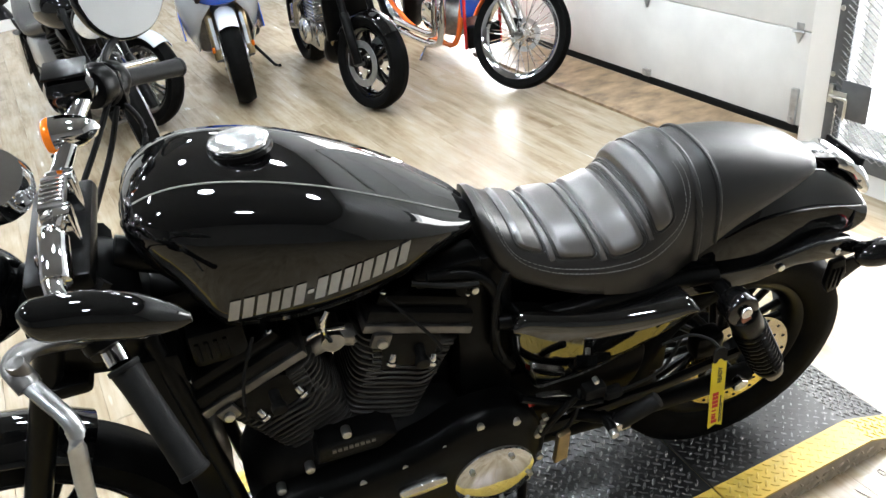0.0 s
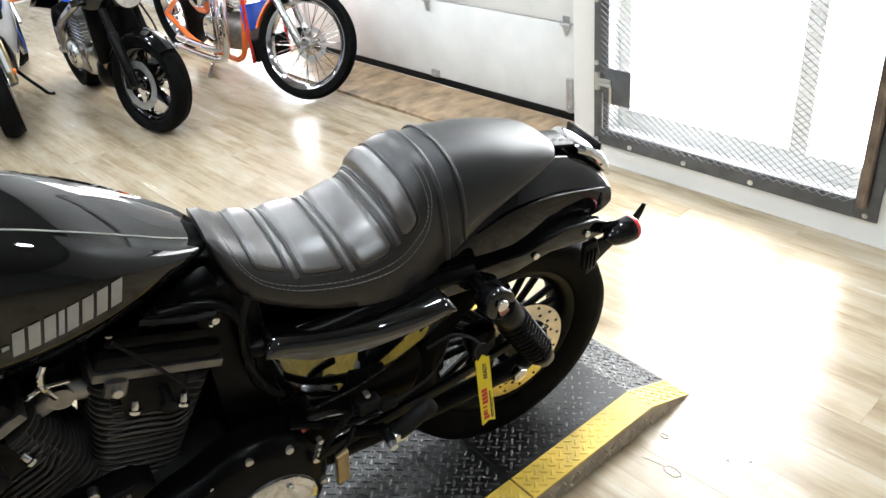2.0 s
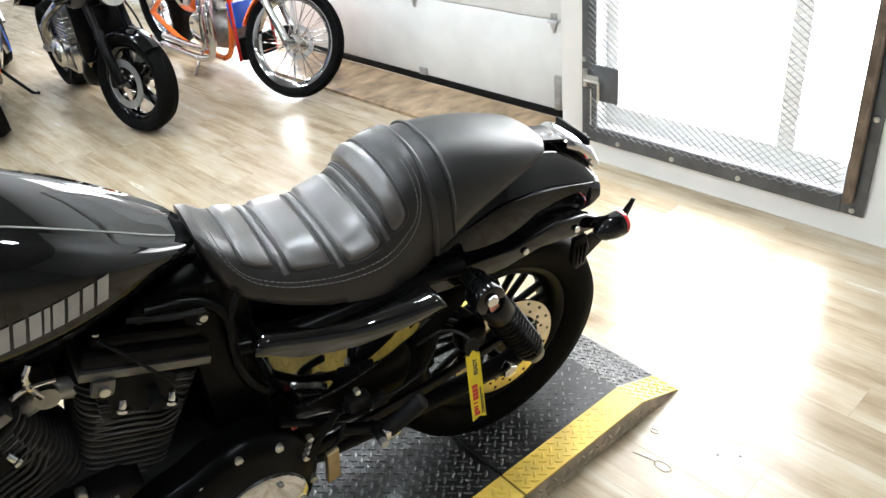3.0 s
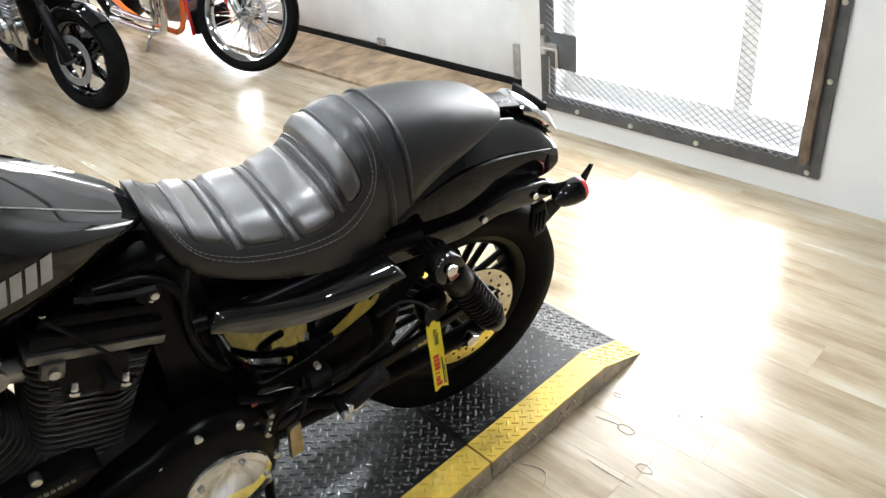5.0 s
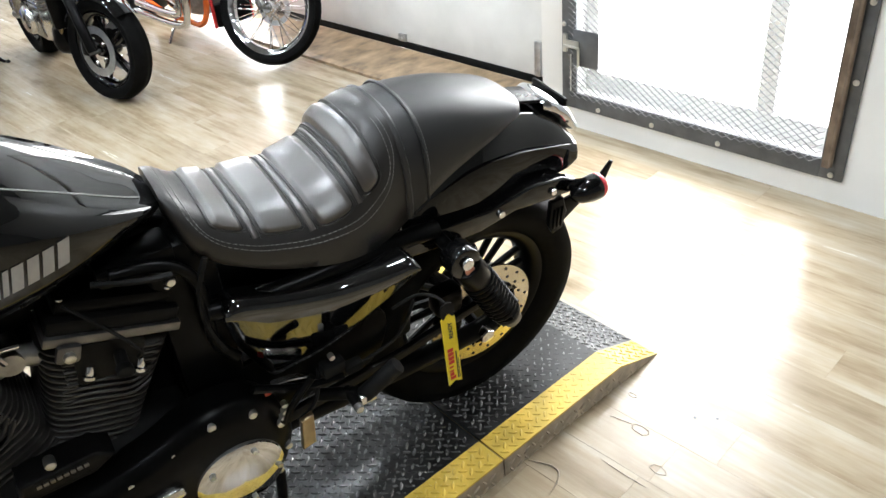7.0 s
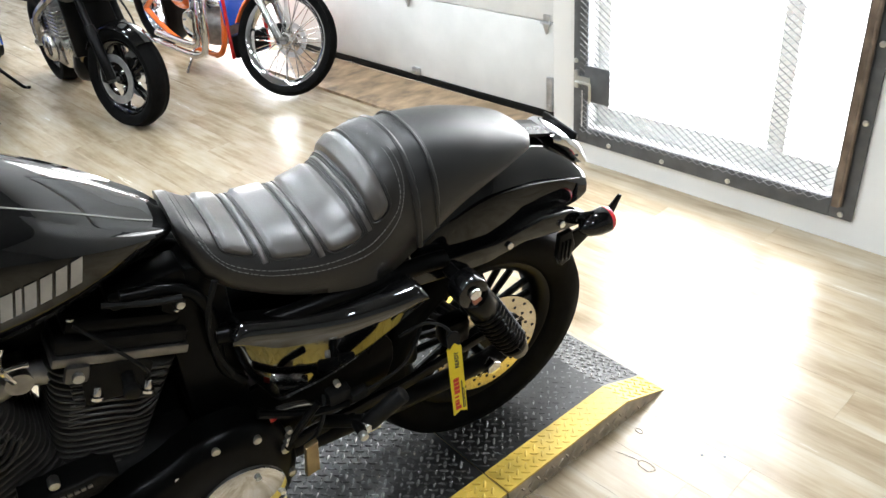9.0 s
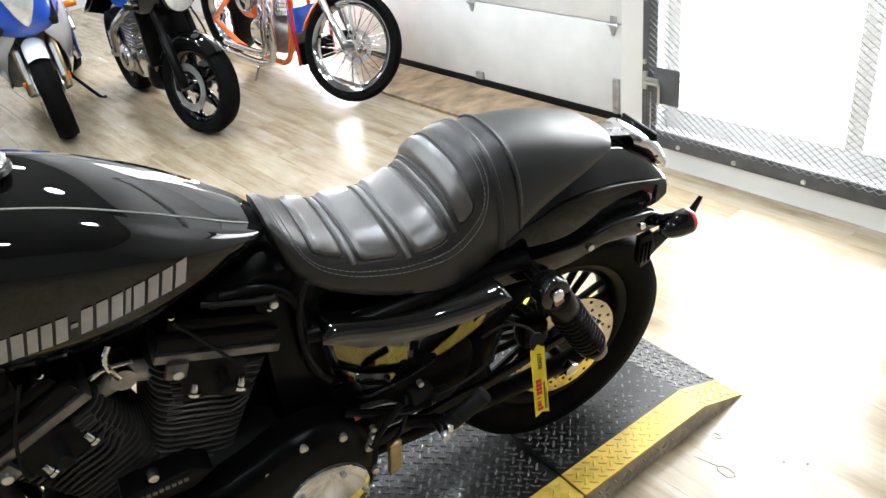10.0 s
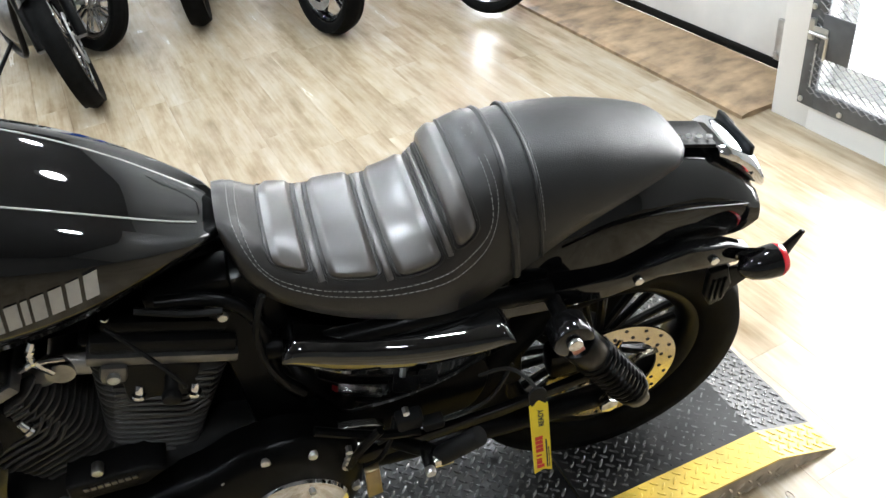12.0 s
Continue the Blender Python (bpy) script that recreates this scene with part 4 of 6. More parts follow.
part("mud_liner", merge(*[prism([(RA[0] + 0.350 * math.cos(a), RA[2] + 0.350 * math.sin(a)), (RA[0] + 0.350 * math.cos(a + 0.21), RA[2] + 0.350 * math.sin(a + 0.21)), (RA[0] + 0.360 * math.cos(a + 0.21), RA[2] + 0.360 * math.sin(a + 0.21)), (RA[0] + 0.360 * math.cos(a), RA[2] + 0.360 * math.sin(a))], -0.085, 0.085) for a in [0.9 + 0.2 * k for k in range(9)]]), SATIN, bike, "black inner fender")
part("axle_nut", rod((0.125, -0.165, 0.352), (0.125, -0.14, 0.352), 0.02, n=6, bevel=0.003), CHROME, bike)
part("belt_guard", prism([(-0.40, 0.42), (-0.1, 0.44), (0.1, 0.475), (0.1, 0.455), (-0.1, 0.415), (-0.40, 0.39)], -0.155, -0.14, 0.003), SATIN, bike)
part("caliper", box(0.01, 0.08, -0.125, -0.075, 0.44, 0.51, 0.012), SATIN, bike, "black brake caliper")

# ---- shocks ----


def shock(sd):
    y = sd * 0.222
    a, b = Vector((0.002, y, 0.708)), Vector((0.150, y * 0.90, 0.448))
    d = (b - a).normalized()
    ob = part("shock_absorber", rod(a + d * 0.01, b, 0.020, n=16), SATIN, bike, "black coil-spring rear shock absorber")
    side = Vector((0, 1, 0))
    u = d.cross(side).normalized()
    pts = []
    turns = 9.5
    for k in range(int(turns * 14) + 1):
        t = 2 * math.pi * k / 14
        pts.append(a + d * (0.085 + 0.182 * k / (turns * 14)) + 0.0325 * (math.cos(t) * side + math.sin(t) * u))
    part("spring", tube(pts, 0.0056, 7, 1, smooth=False), SATIN, ob, "black coil spring")
    part("sleeve", rod(a + d * 0.02, a + d * 0.088, 0.0335, n=24, bevel=0.004), SATIN, ob)
    part("collar", rod(a + d * 0.270, a + d * 0.288, 0.034, n=24, bevel=0.003), SATIN, ob)
    part("end_cap", merge(rod(a + Vector((0, -sd * 0.03, 0)), a + Vector((0, sd * 0.018, 0)), 0.036, n=28, bevel=0.008)), GLOSS, ob, "gloss black top mount")
    part("chrome_bolt", rod(a + Vector((-0.003, sd * 0.018, 0.008)), a + Vector((-0.003, sd * 0.030, 0.008)), 0.0135, n=20, bevel=0.004), CHROME, ob, "chrome acorn bolt")
    part("badge", rod(a + Vector((0.006, sd * 0.018, -0.017)), a + Vector((0.006, sd * 0.023, -0.017)), 0.0105, n=20, bevel=0.001), BADGE, ob, "round copper badge")
    part("lower_eye", rod(b + Vector((0, -0.025, 0)), b + Vector((0, 0.025, 0)), 0.022, n=16, bevel=0.004), DARKMETAL, ob)


shock(-1), shock(1)
part("shock_mount", merge(rod((0.002, -0.20, 0.708), (0.002, 0.20, 0.708), 0.014)), SATIN, bike)

# ---- side cover with tucked lower edge ----
# rows along the cover: x, top z, crest z, bottom z
SC = [(-0.452, 0.748, 0.728, 0.712), (-0.444, 0.758, 0.724, 0.668), (-0.430, 0.766, 0.716, 0.615), (-0.405, 0.762, 0.704, 0.552), (-0.380, 0.755, 0.694, 0.502), (-0.340, 0.745, 0.682, 0.514), (-0.290, 0.736, 0.672, 0.535), (-0.240, 0.732, 0.668, 0.568), (-0.200, 0.735, 0.671, 0.600), (-0.160, 0.740, 0.683, 0.640), (-0.125, 0.748, 0.697, 0.678), (-0.103, 0.753, 0.712, 0.702), (-0.092, 0.742, 0.722, 0.712)]


def side_cover(sd):
    """A wedge-shaped cover: a rolled upper flange, a crest, and a flat lower panel tucked in towards its point."""
    def face_y(x, z):
        return -(-0.098 - 0.209 * x - 0.19 * z)

    rings = []
    for i in range(49):
        x = SC[0][0] + (SC[-1][0] - SC[0][0]) * i / 48
        top, crest, bot = lerp_table(SC, x)
        crest = top - 0.55 * (top - crest)
        ring = [(x, sd * (face_y(x, top) - 0.060), top - 0.004)]
        for k in range(7):
            a = math.pi / 2 * k / 6
            z = crest + (top - crest) * math.cos(a)
            ring.append((x, sd * (face_y(x, z) - 0.030 + 0.036 * math.sin(a)), z))
        for k in range(1, 9):
            f = k / 8
            z = crest + (bot - crest) * f
            ring.append((x, sd * (face_y(x, z) + 0.006 - 0.011 * f ** 0.9), z))
        ring += [(x, sd * (face_y(x, bot) - 0.010), bot - 0.004), (x, sd * (face_y(x, bot) - 0.04), bot)]
        rings.append(ring)
    part("side_cover", loft(rings), LACQUER, bike, "gloss black wedge-shaped side cover", smooth=50)


side_cover(-1), side_cover(1)

# ---- engine ----


def finned(base, top, half0, half1, count, y_half, name):
    """A leaning air-cooled cylinder with its own stacked fins."""
    b, t = Vector(base), Vector(top)
    d = (t - b).normalized()
    u = Vector((d.z, 0, -d.x))
    ob = part(name, rod(b - d * 0.02, t, 0.058, 0.066, n=24), WRINKLE, bike, "black finned engine cylinder")
    for k in range(count):
        f = k / (count - 1)
        c = b + (t - b) * f
        hs, hy = half0 + (half1 - half0) * f ** 1.3, y_half * (0.86 + 0.14 * f)
        th = 0.0042
        pts = []
        for q in range(28):
            a = 2 * math.pi * q / 28
            cc, ss = math.cos(a), math.sin(a)
            pts.append((hs * math.copysign(abs(cc) ** 0.38, cc), hy * math.copysign(abs(ss) ** 0.38, ss)))
        rings = []
        for off, g in ((-th, 0.96), (-th * 0.4, 1.0), (th * 0.4, 1.0), (th, 0.96)):
            rings.append([c + d * off + u * (x * g) + Vector((0, y * g, 0)) for x, y in pts])
        part("fin", loft(rings), FINS, ob)
    return ob, d, u


def rocker(ob, c, d, u, length, y_half):
    M = Matrix((u, Vector((0, 1, 0)), d)).transposed().to_4x4()
    M.translation = c
    part("rocker_box", box(-length / 2, length / 2, -y_half, y_half, 0.0, 0.03, 0.006), WRINKLE, ob, "black rocker box", M)
    part("gasket_band", box(-length / 2 - 0.004, length / 2 + 0.004, -y_half - 0.006, y_half + 0.006, -0.018, 0.001, 0.003), DARKMETAL, ob, "machined metal band", M)
    part("rocker_cover", box(-length / 2 + 0.012, length / 2 - 0.012, -y_half + 0.01, y_half - 0.01, 0.03, 0.062, 0.012), SATIN, ob, "", M)
    for x in (-length * 0.40, length * 0.40):
        part("bolt", rod((x, -y_half + 0.016, 0.062), (x, -y_half + 0.016, 0.068), 0.007, n=10, bevel=0.002), CHROME, ob, "", M)
    part("lug", box(-length / 2 + 0.015, -length / 2 + 0.055, -y_half - 0.016, -y_half, -0.05, -0.012, 0.008), DARKMETAL, ob, "machined metal boss", M)
    part("lug_bolt", rod((-length / 2 + 0.035, -y_half - 0.026, -0.03), (-length / 2 + 0.035, -y_half - 0.014, -0.03), 0.010, n=12, bevel=0.003), ZINC, ob, "", M)
    for x in (-0.035, 0.05):
        part("nut", merge(rod((x, -y_half - 0.006, -0.088), (x, -y_half - 0.002, -0.070), 0.0085, 0.006, n=10, bevel=0.001), rod((x, -y_half - 0.007, -0.094), (x, -y_half - 0.006, -0.088), 0.0115, n=12)), CHROME, ob, "chrome head nut", M)
    part("plug", merge(rod((0.012, -y_half - 0.03, -0.06), (0.012, -y_half + 0.02, -0.045), 0.011, n=10), rod((0.012, -y_half - 0.045, -0.062), (0.012, -y_half - 0.028, -0.060), 0.015, n=12, bevel=0.004)), RUBBER, ob, "spark plug cap", M)
    # scalloped head plate
    plate_out = rounded([(-0.062, -0.022), (0.045, -0.022), (0.050, -0.06), (0.058, -0.092), (0.03, -0.100), (-0.01, -0.102), (-0.045, -0.112), (-0.058, -0.07)], 3)
    part("head_plate", prism(plate_out, -y_half - 0.0045, -y_half + 0.03, 0.003), WRINKLE, ob, "smooth black cylinder head face", M)
    for k in range(5):
        z = -0.045 - 0.016 * k
        for x0, x1 in ((0.045, 0.085 - 0.004 * k), (-0.083 + 0.004 * k, -0.05)):
            part("head_fin", box(x0, x1, -y_half - 0.004, -y_half + 0.03, z - 0.004, z + 0.002, 0.0018, 1), FINS, ob, "", M)
    for k in range(4):
        z = -0.108 - 0.0145 * k
        part("head_fin", tube([(-0.07, -y_half + 0.012, z - 0.012), (-0.035, -y_half + 0.002, z), (0.0, -y_half - 0.001, z + 0.002), (0.045, -y_half, z), (0.078, -y_half + 0.012, z + 0.016)], 0.0055, 8, 4, flat=0.7), FINS, ob, "", M)


rc, d1, u1 = finned((-0.728, 0, 0.50), (-0.640, 0, 0.735), 0.080, 0.110, 17, 0.100, "rear_cylinder")
rocker(rc, Vector((-0.622, 0, 0.775)), d1, u1, 0.215, 0.098)
fc, d2, u2 = finned((-0.830, 0, 0.50), (-0.925, 0, 0.715), 0.080, 0.110, 17, 0.100, "front_cylinder")
rocker(fc, Vector((-0.945, 0, 0.752)), d2, u2, 0.215, 0.098)
part("crankcase", blob([(-1.02, 0.06, 0.26, 0.44, 0), (-0.95, 0.115, 0.20, 0.52, 0), (-0.8, 0.125, 0.16, 0.545, 0), (-0.6, 0.125, 0.18, 0.50, 0), (-0.45, 0.11, 0.24, 0.46, 0), (-0.40, 0.07, 0.28, 0.42, 0)], 28, 3.2, 4), WRINKLE, bike, "black engine crankcase")
part("crankcase_ledge", prism([(-0.86, 0.555), (-0.73, 0.556), (-0.70, 0.53), (-0.74, 0.505), (-0.87, 0.508)], -0.142, -0.08, 0.008), WRINKLE, bike)
bars = None
for k in range(8):
    t = box(-0.835 + 0.0115 * k, -0.827 + 0.0115 * k, -0.1445, -0.142, 0.536, 0.544, 0.0)
    bars = t if bars is None else merge(bars, t)
part("cast_marks", bars, DARKMETAL, bike)
for x, z in ((-0.80, 0.575), (-0.885, 0.50), (-0.95, 0.46)):
    part("case_bolt", rod((x, -0.143, z), (x, -0.12, z), 0.010, n=12, bevel=0.003), ZINC, bike)
# primary cover: long rounded case on the left side
PR = [(-1.02, 0.36), (-1.0, 0.42), (-0.93, 0.455), (-0.83, 0.468), (-0.72, 0.480), (-0.64, 0.500), (-0.58, 0.528), (-0.51, 0.536), (-0.44, 0.512), (-0.395, 0.44), (-0.385, 0.36), (-0.42, 0.27), (-0.50, 0.21), (-0.62, 0.19), (-0.8, 0.20), (-0.95, 0.24), (-1.01, 0.30)]
out = rounded(PR, 3)
cx, cz = -0.66, 0.35
rings = [[(cx + (x - cx) * f, -y, cz + (z - cz) * f) for x, z in out] for f, y in ((1.02, 0.10), (1.02, 0.150), (1.0, 0.158), (0.96, 0.166), (0.90, 0.176), (0.84, 0.180), (0.5, 0.183), (0.02, 0.184))]
prim = part("primary_cover", loft(rings), SATIN, bike, "black primary drive cover with bolted rim", smooth=50)
for x, z in ((-0.455, 0.497), (-0.535, 0.517), (-0.612, 0.489), (-0.70, 0.462), (-0.79, 0.453), (-0.88, 0.443), (-0.965, 0.415), (-0.405, 0.43), (-0.40, 0.35), (-0.43, 0.285)):
    part("bolt", rod((x, -0.178, z), (x, -0.150, z), 0.0088, n=12, bevel=0.002), ZINC, prim, "zinc cover bolt")
part("derby_cover", lathe([(0.0, -0.018), (0.045, -0.017), (0.078, -0.012), (0.092, -0.004), (0.094, 0.004), (0.0, 0.004)], 44, closed=False), CHROME, prim, "chrome derby cover", Matrix.Translation((-0.51, -0.184, 0.35)))
for k in range(5):
    a = 2 * math.pi * k / 5 + 1.1
    part("derby_screw", rod((-0.51 + 0.078 * math.cos(a), -0.202, 0.35 + 0.078 * math.sin(a)), (-0.51 + 0.078 * math.cos(a), -0.19, 0.35 + 0.078 * math.sin(a)), 0.006, n=10), ZINC, prim)
part("inspection_cover", prism(rounded([(-0.722, 0.392), (-0.715, 0.412), (-0.63, 0.416), (-0.62, 0.402), (-0.628, 0.388), (-0.71, 0.384)], 4), -0.196, -0.18, 0.004), ALU, prim, "polished oval inspection cover")
part("air_cleaner", blob([(-0.93, 0.03, 0.66, 0.80, 0.16), (-0.90, 0.045, 0.60, 0.88, 0.16), (-0.72, 0.05, 0.56, 0.90, 0.165), (-0.60, 0.045, 0.60, 0.88, 0.16), (-0.57, 0.03, 0.66, 0.82, 0.16)], 24, 3, 4), SATIN, bike, "black oval air cleaner cover")
part("electrics_box", box(-0.545, -0.425, -0.085, 0.10, 0.42, 0.885, 0.015), SATIN, bike, "black electrics box")
part("centre_shroud", box(-1.08, -0.56, -0.02, 0.09, 0.78, 0.93, 0.02), SATIN, bike)
# added block, keeps the gap ahead of the engine dark against the floor
part("oil_cooler", box(-1.115, -1.045, -0.095, 0.095, 0.36, 0.86, 0.012), SATIN, bike, "added black box filling the dark gap ahead of the engine")
# intake and fuel lines in the vee
part("intake", merge(tube([(-0.865, -0.03, 0.735), (-0.82, -0.045, 0.745), (-0.785, -0.05, 0.765), (-0.74, -0.045, 0.745), (-0.70, -0.03, 0.735)], 0.022, 12), rod((-0.785, -0.075, 0.765), (-0.785, 0.02, 0.765), 0.022)), CASTALU, bike, "bare aluminium intake manifold")
part("fuel_rail", merge(tube([(-0.83, -0.08, 0.80), (-0.80, -0.085, 0.815), (-0.76, -0.085, 0.81)], 0.005, 8), tube([(-0.79, -0.08, 0.78), (-0.80, -0.09, 0.83), (-0.785, -0.085, 0.86)], 0.006, 8)), CHROME, bike, "chrome fuel line")
part("plug_lead", tube([(-0.605, -0.14, 0.735), (-0.60, -0.155, 0.765), (-0.635, -0.13, 0.815), (-0.68, -0.10, 0.865)], 0.0034, 8), RUBBER, bike)
part("plug_lead", tube([(-0.96, -0.14, 0.70), (-0.965, -0.155, 0.73), (-0.955, -0.13, 0.79), (-0.92, -0.10, 0.86)], 0.0034, 8), RUBBER, bike)
part("frame_tube", tube([(-0.60, -0.095, 0.885), (-0.53, -0.10, 0.872), (-0.485, -0.105, 0.84), (-0.468, -0.105, 0.77), (-0.472, -0.105, 0.66), (-0.44, -0.11, 0.60)], 0.011, 10), SATIN, bike, "black frame tube")
part("frame_tube", tube([(-0.60, 0.095, 0.885), (-0.485, 0.105, 0.84), (-0.472, 0.105, 0.66), (-0.44, 0.11, 0.50)], 0.014, 10), SATIN, bike)
part("backbone", tube([(-1.10, 0, 1.03), (-0.9, 0, 0.95), (-0.6, 0, 0.905), (-0.45, 0, 0.84), (-0.2, 0, 0.74)], 0.03, 12), SATIN, bike)
part("downtube", merge(tube([(-1.10, -0.03, 0.98), (-1.07, -0.09, 0.8), (-1.04, -0.10, 0.5), (-1.0, -0.10, 0.24), (-0.8, -0.11, 0.17), (-0.42, -0.11, 0.2)], 0.016, 10), tube([(-1.10, 0.03, 0.98), (-1.07, 0.09, 0.8), (-1.04, 0.10, 0.5), (-1.0, 0.10, 0.24), (-0.8, 0.11, 0.17), (-0.42, 0.11, 0.2)], 0.016, 10)), SATIN, bike, "black frame cradle")
part("engine_mount", box(-0.64, -0.54, -0.01, 0.085, 0.33, 0.80, 0.01), SATIN, bike, "black engine mount plate")
part("battery_tray", box(-0.40, -0.02, -0.06, 0.06, 0.36, 0.565, 0.015), SATIN, bike, "black battery tray and inner fender")
part("belt_cover", prism(rounded([(-0.43, 0.36), (-0.43, 0.53), (-0.15, 0.53), (-0.10, 0.47), (-0.13, 0.38), (-0.2, 0.355)], 3), -0.082, -0.068, 0.003), SATIN, bike, "black belt cover")
part("oil_tank", box(-0.45, -0.14, -0.06, 0.06, 0.56, 0.74, 0.02), SATIN, bike, "black oil and battery box")
part("rear_cover", merge(box(-0.62, -0.49, -0.09, -0.02, 0.85, 0.892, 0.01), rod((-0.515, -0.11, 0.84), (-0.515, -0.09, 0.84), 0.012, n=12, bevel=0.003)), SATIN, bike)
part("cover_bolt", rod((-0.515, -0.118, 0.84), (-0.515, -0.108, 0.84), 0.008, n=10, bevel=0.002), ZINC, bike)
part("coil_cover", merge(box(-1.03, -0.93, -0.085, -0.02, 0.80, 0.88, 0.01), *[box(-1.02 + 0.016 * k, -1.012 + 0.016 * k, -0.09, -0.08, 0.82, 0.862, 0.002) for k in range(4)]), SATIN, bike)
# foot controls, stand, wiring
part("footpeg", merge(rod((-0.245, -0.214, 0.440), (-0.164, -0.240, 0.520), 0.0185, n=18, bevel=0.005)), RUBBER, bike, "black rubber footpeg")
part("peg_bracket", merge(rod((-0.31, -0.15, 0.43), (-0.245, -0.21, 0.455), 0.014, n=12), rod((-0.26, -0.235, 0.452), (-0.26, -0.185, 0.452), 0.011, n=12, bevel=0.002)), SATIN, bike)
part("peg_bolt", rod((-0.262, -0.25, 0.452), (-0.262, -0.235, 0.452), 0.0095, n=12, bevel=0.002), ZINC, bike)
part("peg_clevis", box(-0.252, -0.215, -0.235, -0.205, 0.438, 0.462, 0.005), ALU, bike, "bare metal clevis")
part("shift_lever", merge(tube([(-0.40, -0.18, 0.44), (-0.37, -0.19, 0.50), (-0.33, -0.195, 0.55)], 0.008, 8), tube([(-0.44, -0.16, 0.55), (-0.34, -0.17, 0.50), (-0.26, -0.18, 0.49)], 0.009, 8)), SATIN, bike)
part("sprocket_tab", prism([(-0.375, 0.455), (-0.348, 0.462), (-0.352, 0.375), (-0.382, 0.368)], -0.215, -0.20, 0.003), BRASS, bike, "bronze-coloured stand tab")
part("side_stand", tube([(-0.42, -0.13, 0.22), (-0.46, -0.21, 0.10), (-0.49, -0.275, 0.045)], 0.012, 10), SATIN, bike, "black side stand")
part("heat_plate", prism(rounded([(-0.40, 0.528), (-0.35, 0.518), (-0.32, 0.50), (-0.335, 0.486), (-0.385, 0.500)], 3), -0.158, -0.14, 0.003), ALU, bike, "bare aluminium plate")
part("cable", tube([(-0.08, -0.17, 0.60), (-0.13, -0.19, 0.545), (-0.20, -0.18, 0.505), (-0.28, -0.17, 0.495), (-0.34, -0.17, 0.47)], 0.004, 6), RUBBER, bike)
part("cable", tube([(-0.30, -0.15, 0.51), (-0.315, -0.175, 0.485), (-0.34, -0.19, 0.455), (-0.37, -0.18, 0.42)], 0.005, 6), RUBBER, bike)
part("cable", tube([(-0.45, -0.11, 0.86), (-0.475, -0.115, 0.80), (-0.48, -0.12, 0.72), (-0.46, -0.12, 0.64)], 0.006, 6), RUBBER, bike)
part("cable", tube([(-0.63, -0.10, 0.885), (-0.56, -0.115, 0.868), (-0.51, -0.12, 0.86)], 0.006, 6), RUBBER, bike)
part("cable_clip", box(-0.418, -0.404, -0.152, -0.140, 0.50, 0.512, 0.002), REDP, bike)
part("junction_box", merge(box(-0.30, -0.25, -0.18, -0.15, 0.495, 0.53, 0.006), box(-0.255, -0.215, -0.19, -0.165, 0.49, 0.515, 0.006)), RUBBER, bike, "black connector block")
for x, z in ((-0.395, 0.47), (-0.40, 0.455), (-0.392, 0.49), (-0.28, 0.56)):
    part("small_nut", rod((x, -0.185, z), (x, -0.172, z), 0.0065, n=6), ZINC, bike)
# exhaust on the far side
part("exhaust", merge(tube([(-0.99, 0.10, 0.70), (-1.06, 0.15, 0.55), (-0.98, 0.18, 0.35), (-0.7, 0.19, 0.27), (-0.4, 0.20, 0.27)], 0.022, 12), tube([(-0.45, 0.20, 0.27), (0.0, 0.215, 0.29), (0.2, 0.22, 0.31)], 0.042, 16)), SATIN, bike, "black exhaust")

# ---- front end ----
HX = -1.15     # steering head
for sd in (-1, 1):
    part("fork_leg", merge(rod((-1.165, sd * 0.105, 1.09), (-1.40, sd * 0.105, 0.52), 0.024, n=16), rod((-1.38, sd * 0.105, 0.58), (-1.465, sd * 0.105, 0.33), 0.030, n=16)), SATIN, bike, "fork leg with black lower")
    part("fork_cap", rod((-1.165, sd * 0.105, 1.10), (-1.162, sd * 0.105, 1.125), 0.020, n=16, bevel=0.005), CHROME, bike, "chrome fork cap")
part("triple_clamp", merge(box(-1.21, -1.11, -0.135, 0.135, 1.065, 1.10, 0.012), box(-1.27, -1.18, -0.135, 0.135, 0.86, 0.89, 0.012)), SATIN, bike, "black triple clamp")
part("head_tube", rod((-1.15, 0, 1.09), (-1.24, 0, 0.86), 0.034), SATIN, bike)
for sd in (-1, 1):
    part("riser", merge(box(-1.165, -1.12, sd * 0.05 - 0.018, sd * 0.05 + 0.018, 1.095, 1.165, 0.006)), CHROME, bike, "chrome bar riser")
part("riser_cover", merge(box(-1.168, -1.128, -0.045, 0.045, 1.155, 1.168, 0.004)), DARKMETAL, bike, "ribbed riser clamp")
for k in range(6):
    part("clamp_rib", box(-1.165, -1.131, -0.036 + 0.012 * k, -0.030 + 0.012 * k, 1.168, 1.171, 0.001), CHROME, bike)
BAR = [(-1.083, -0.300, 1.062), (-1.098, -0.265, 1.088), (-1.146, -0.20, 1.124), (-1.142, -0.12, 1.158), (-1.160, -0.06, 1.135), (-1.162, 0.0, 1.128), (-1.150, 0.06, 1.142), (-1.125, 0.11, 1.175), (-1.102, 0.16, 1.208), (-1.082, 0.20, 1.22), (-1.058, 0.26, 1.205), (-1.035, 0.310, 1.182)]
part("handlebar", tube(BAR, 0.0162, 14), CHROME, bike, "polished handlebar")
part("bar_sleeve", rod((-1.144, -0.185, 1.131), (-1.142, -0.115, 1.160), 0.022, n=18, bevel=0.004), CHROME, bike, "bright bar clamp sleeve")


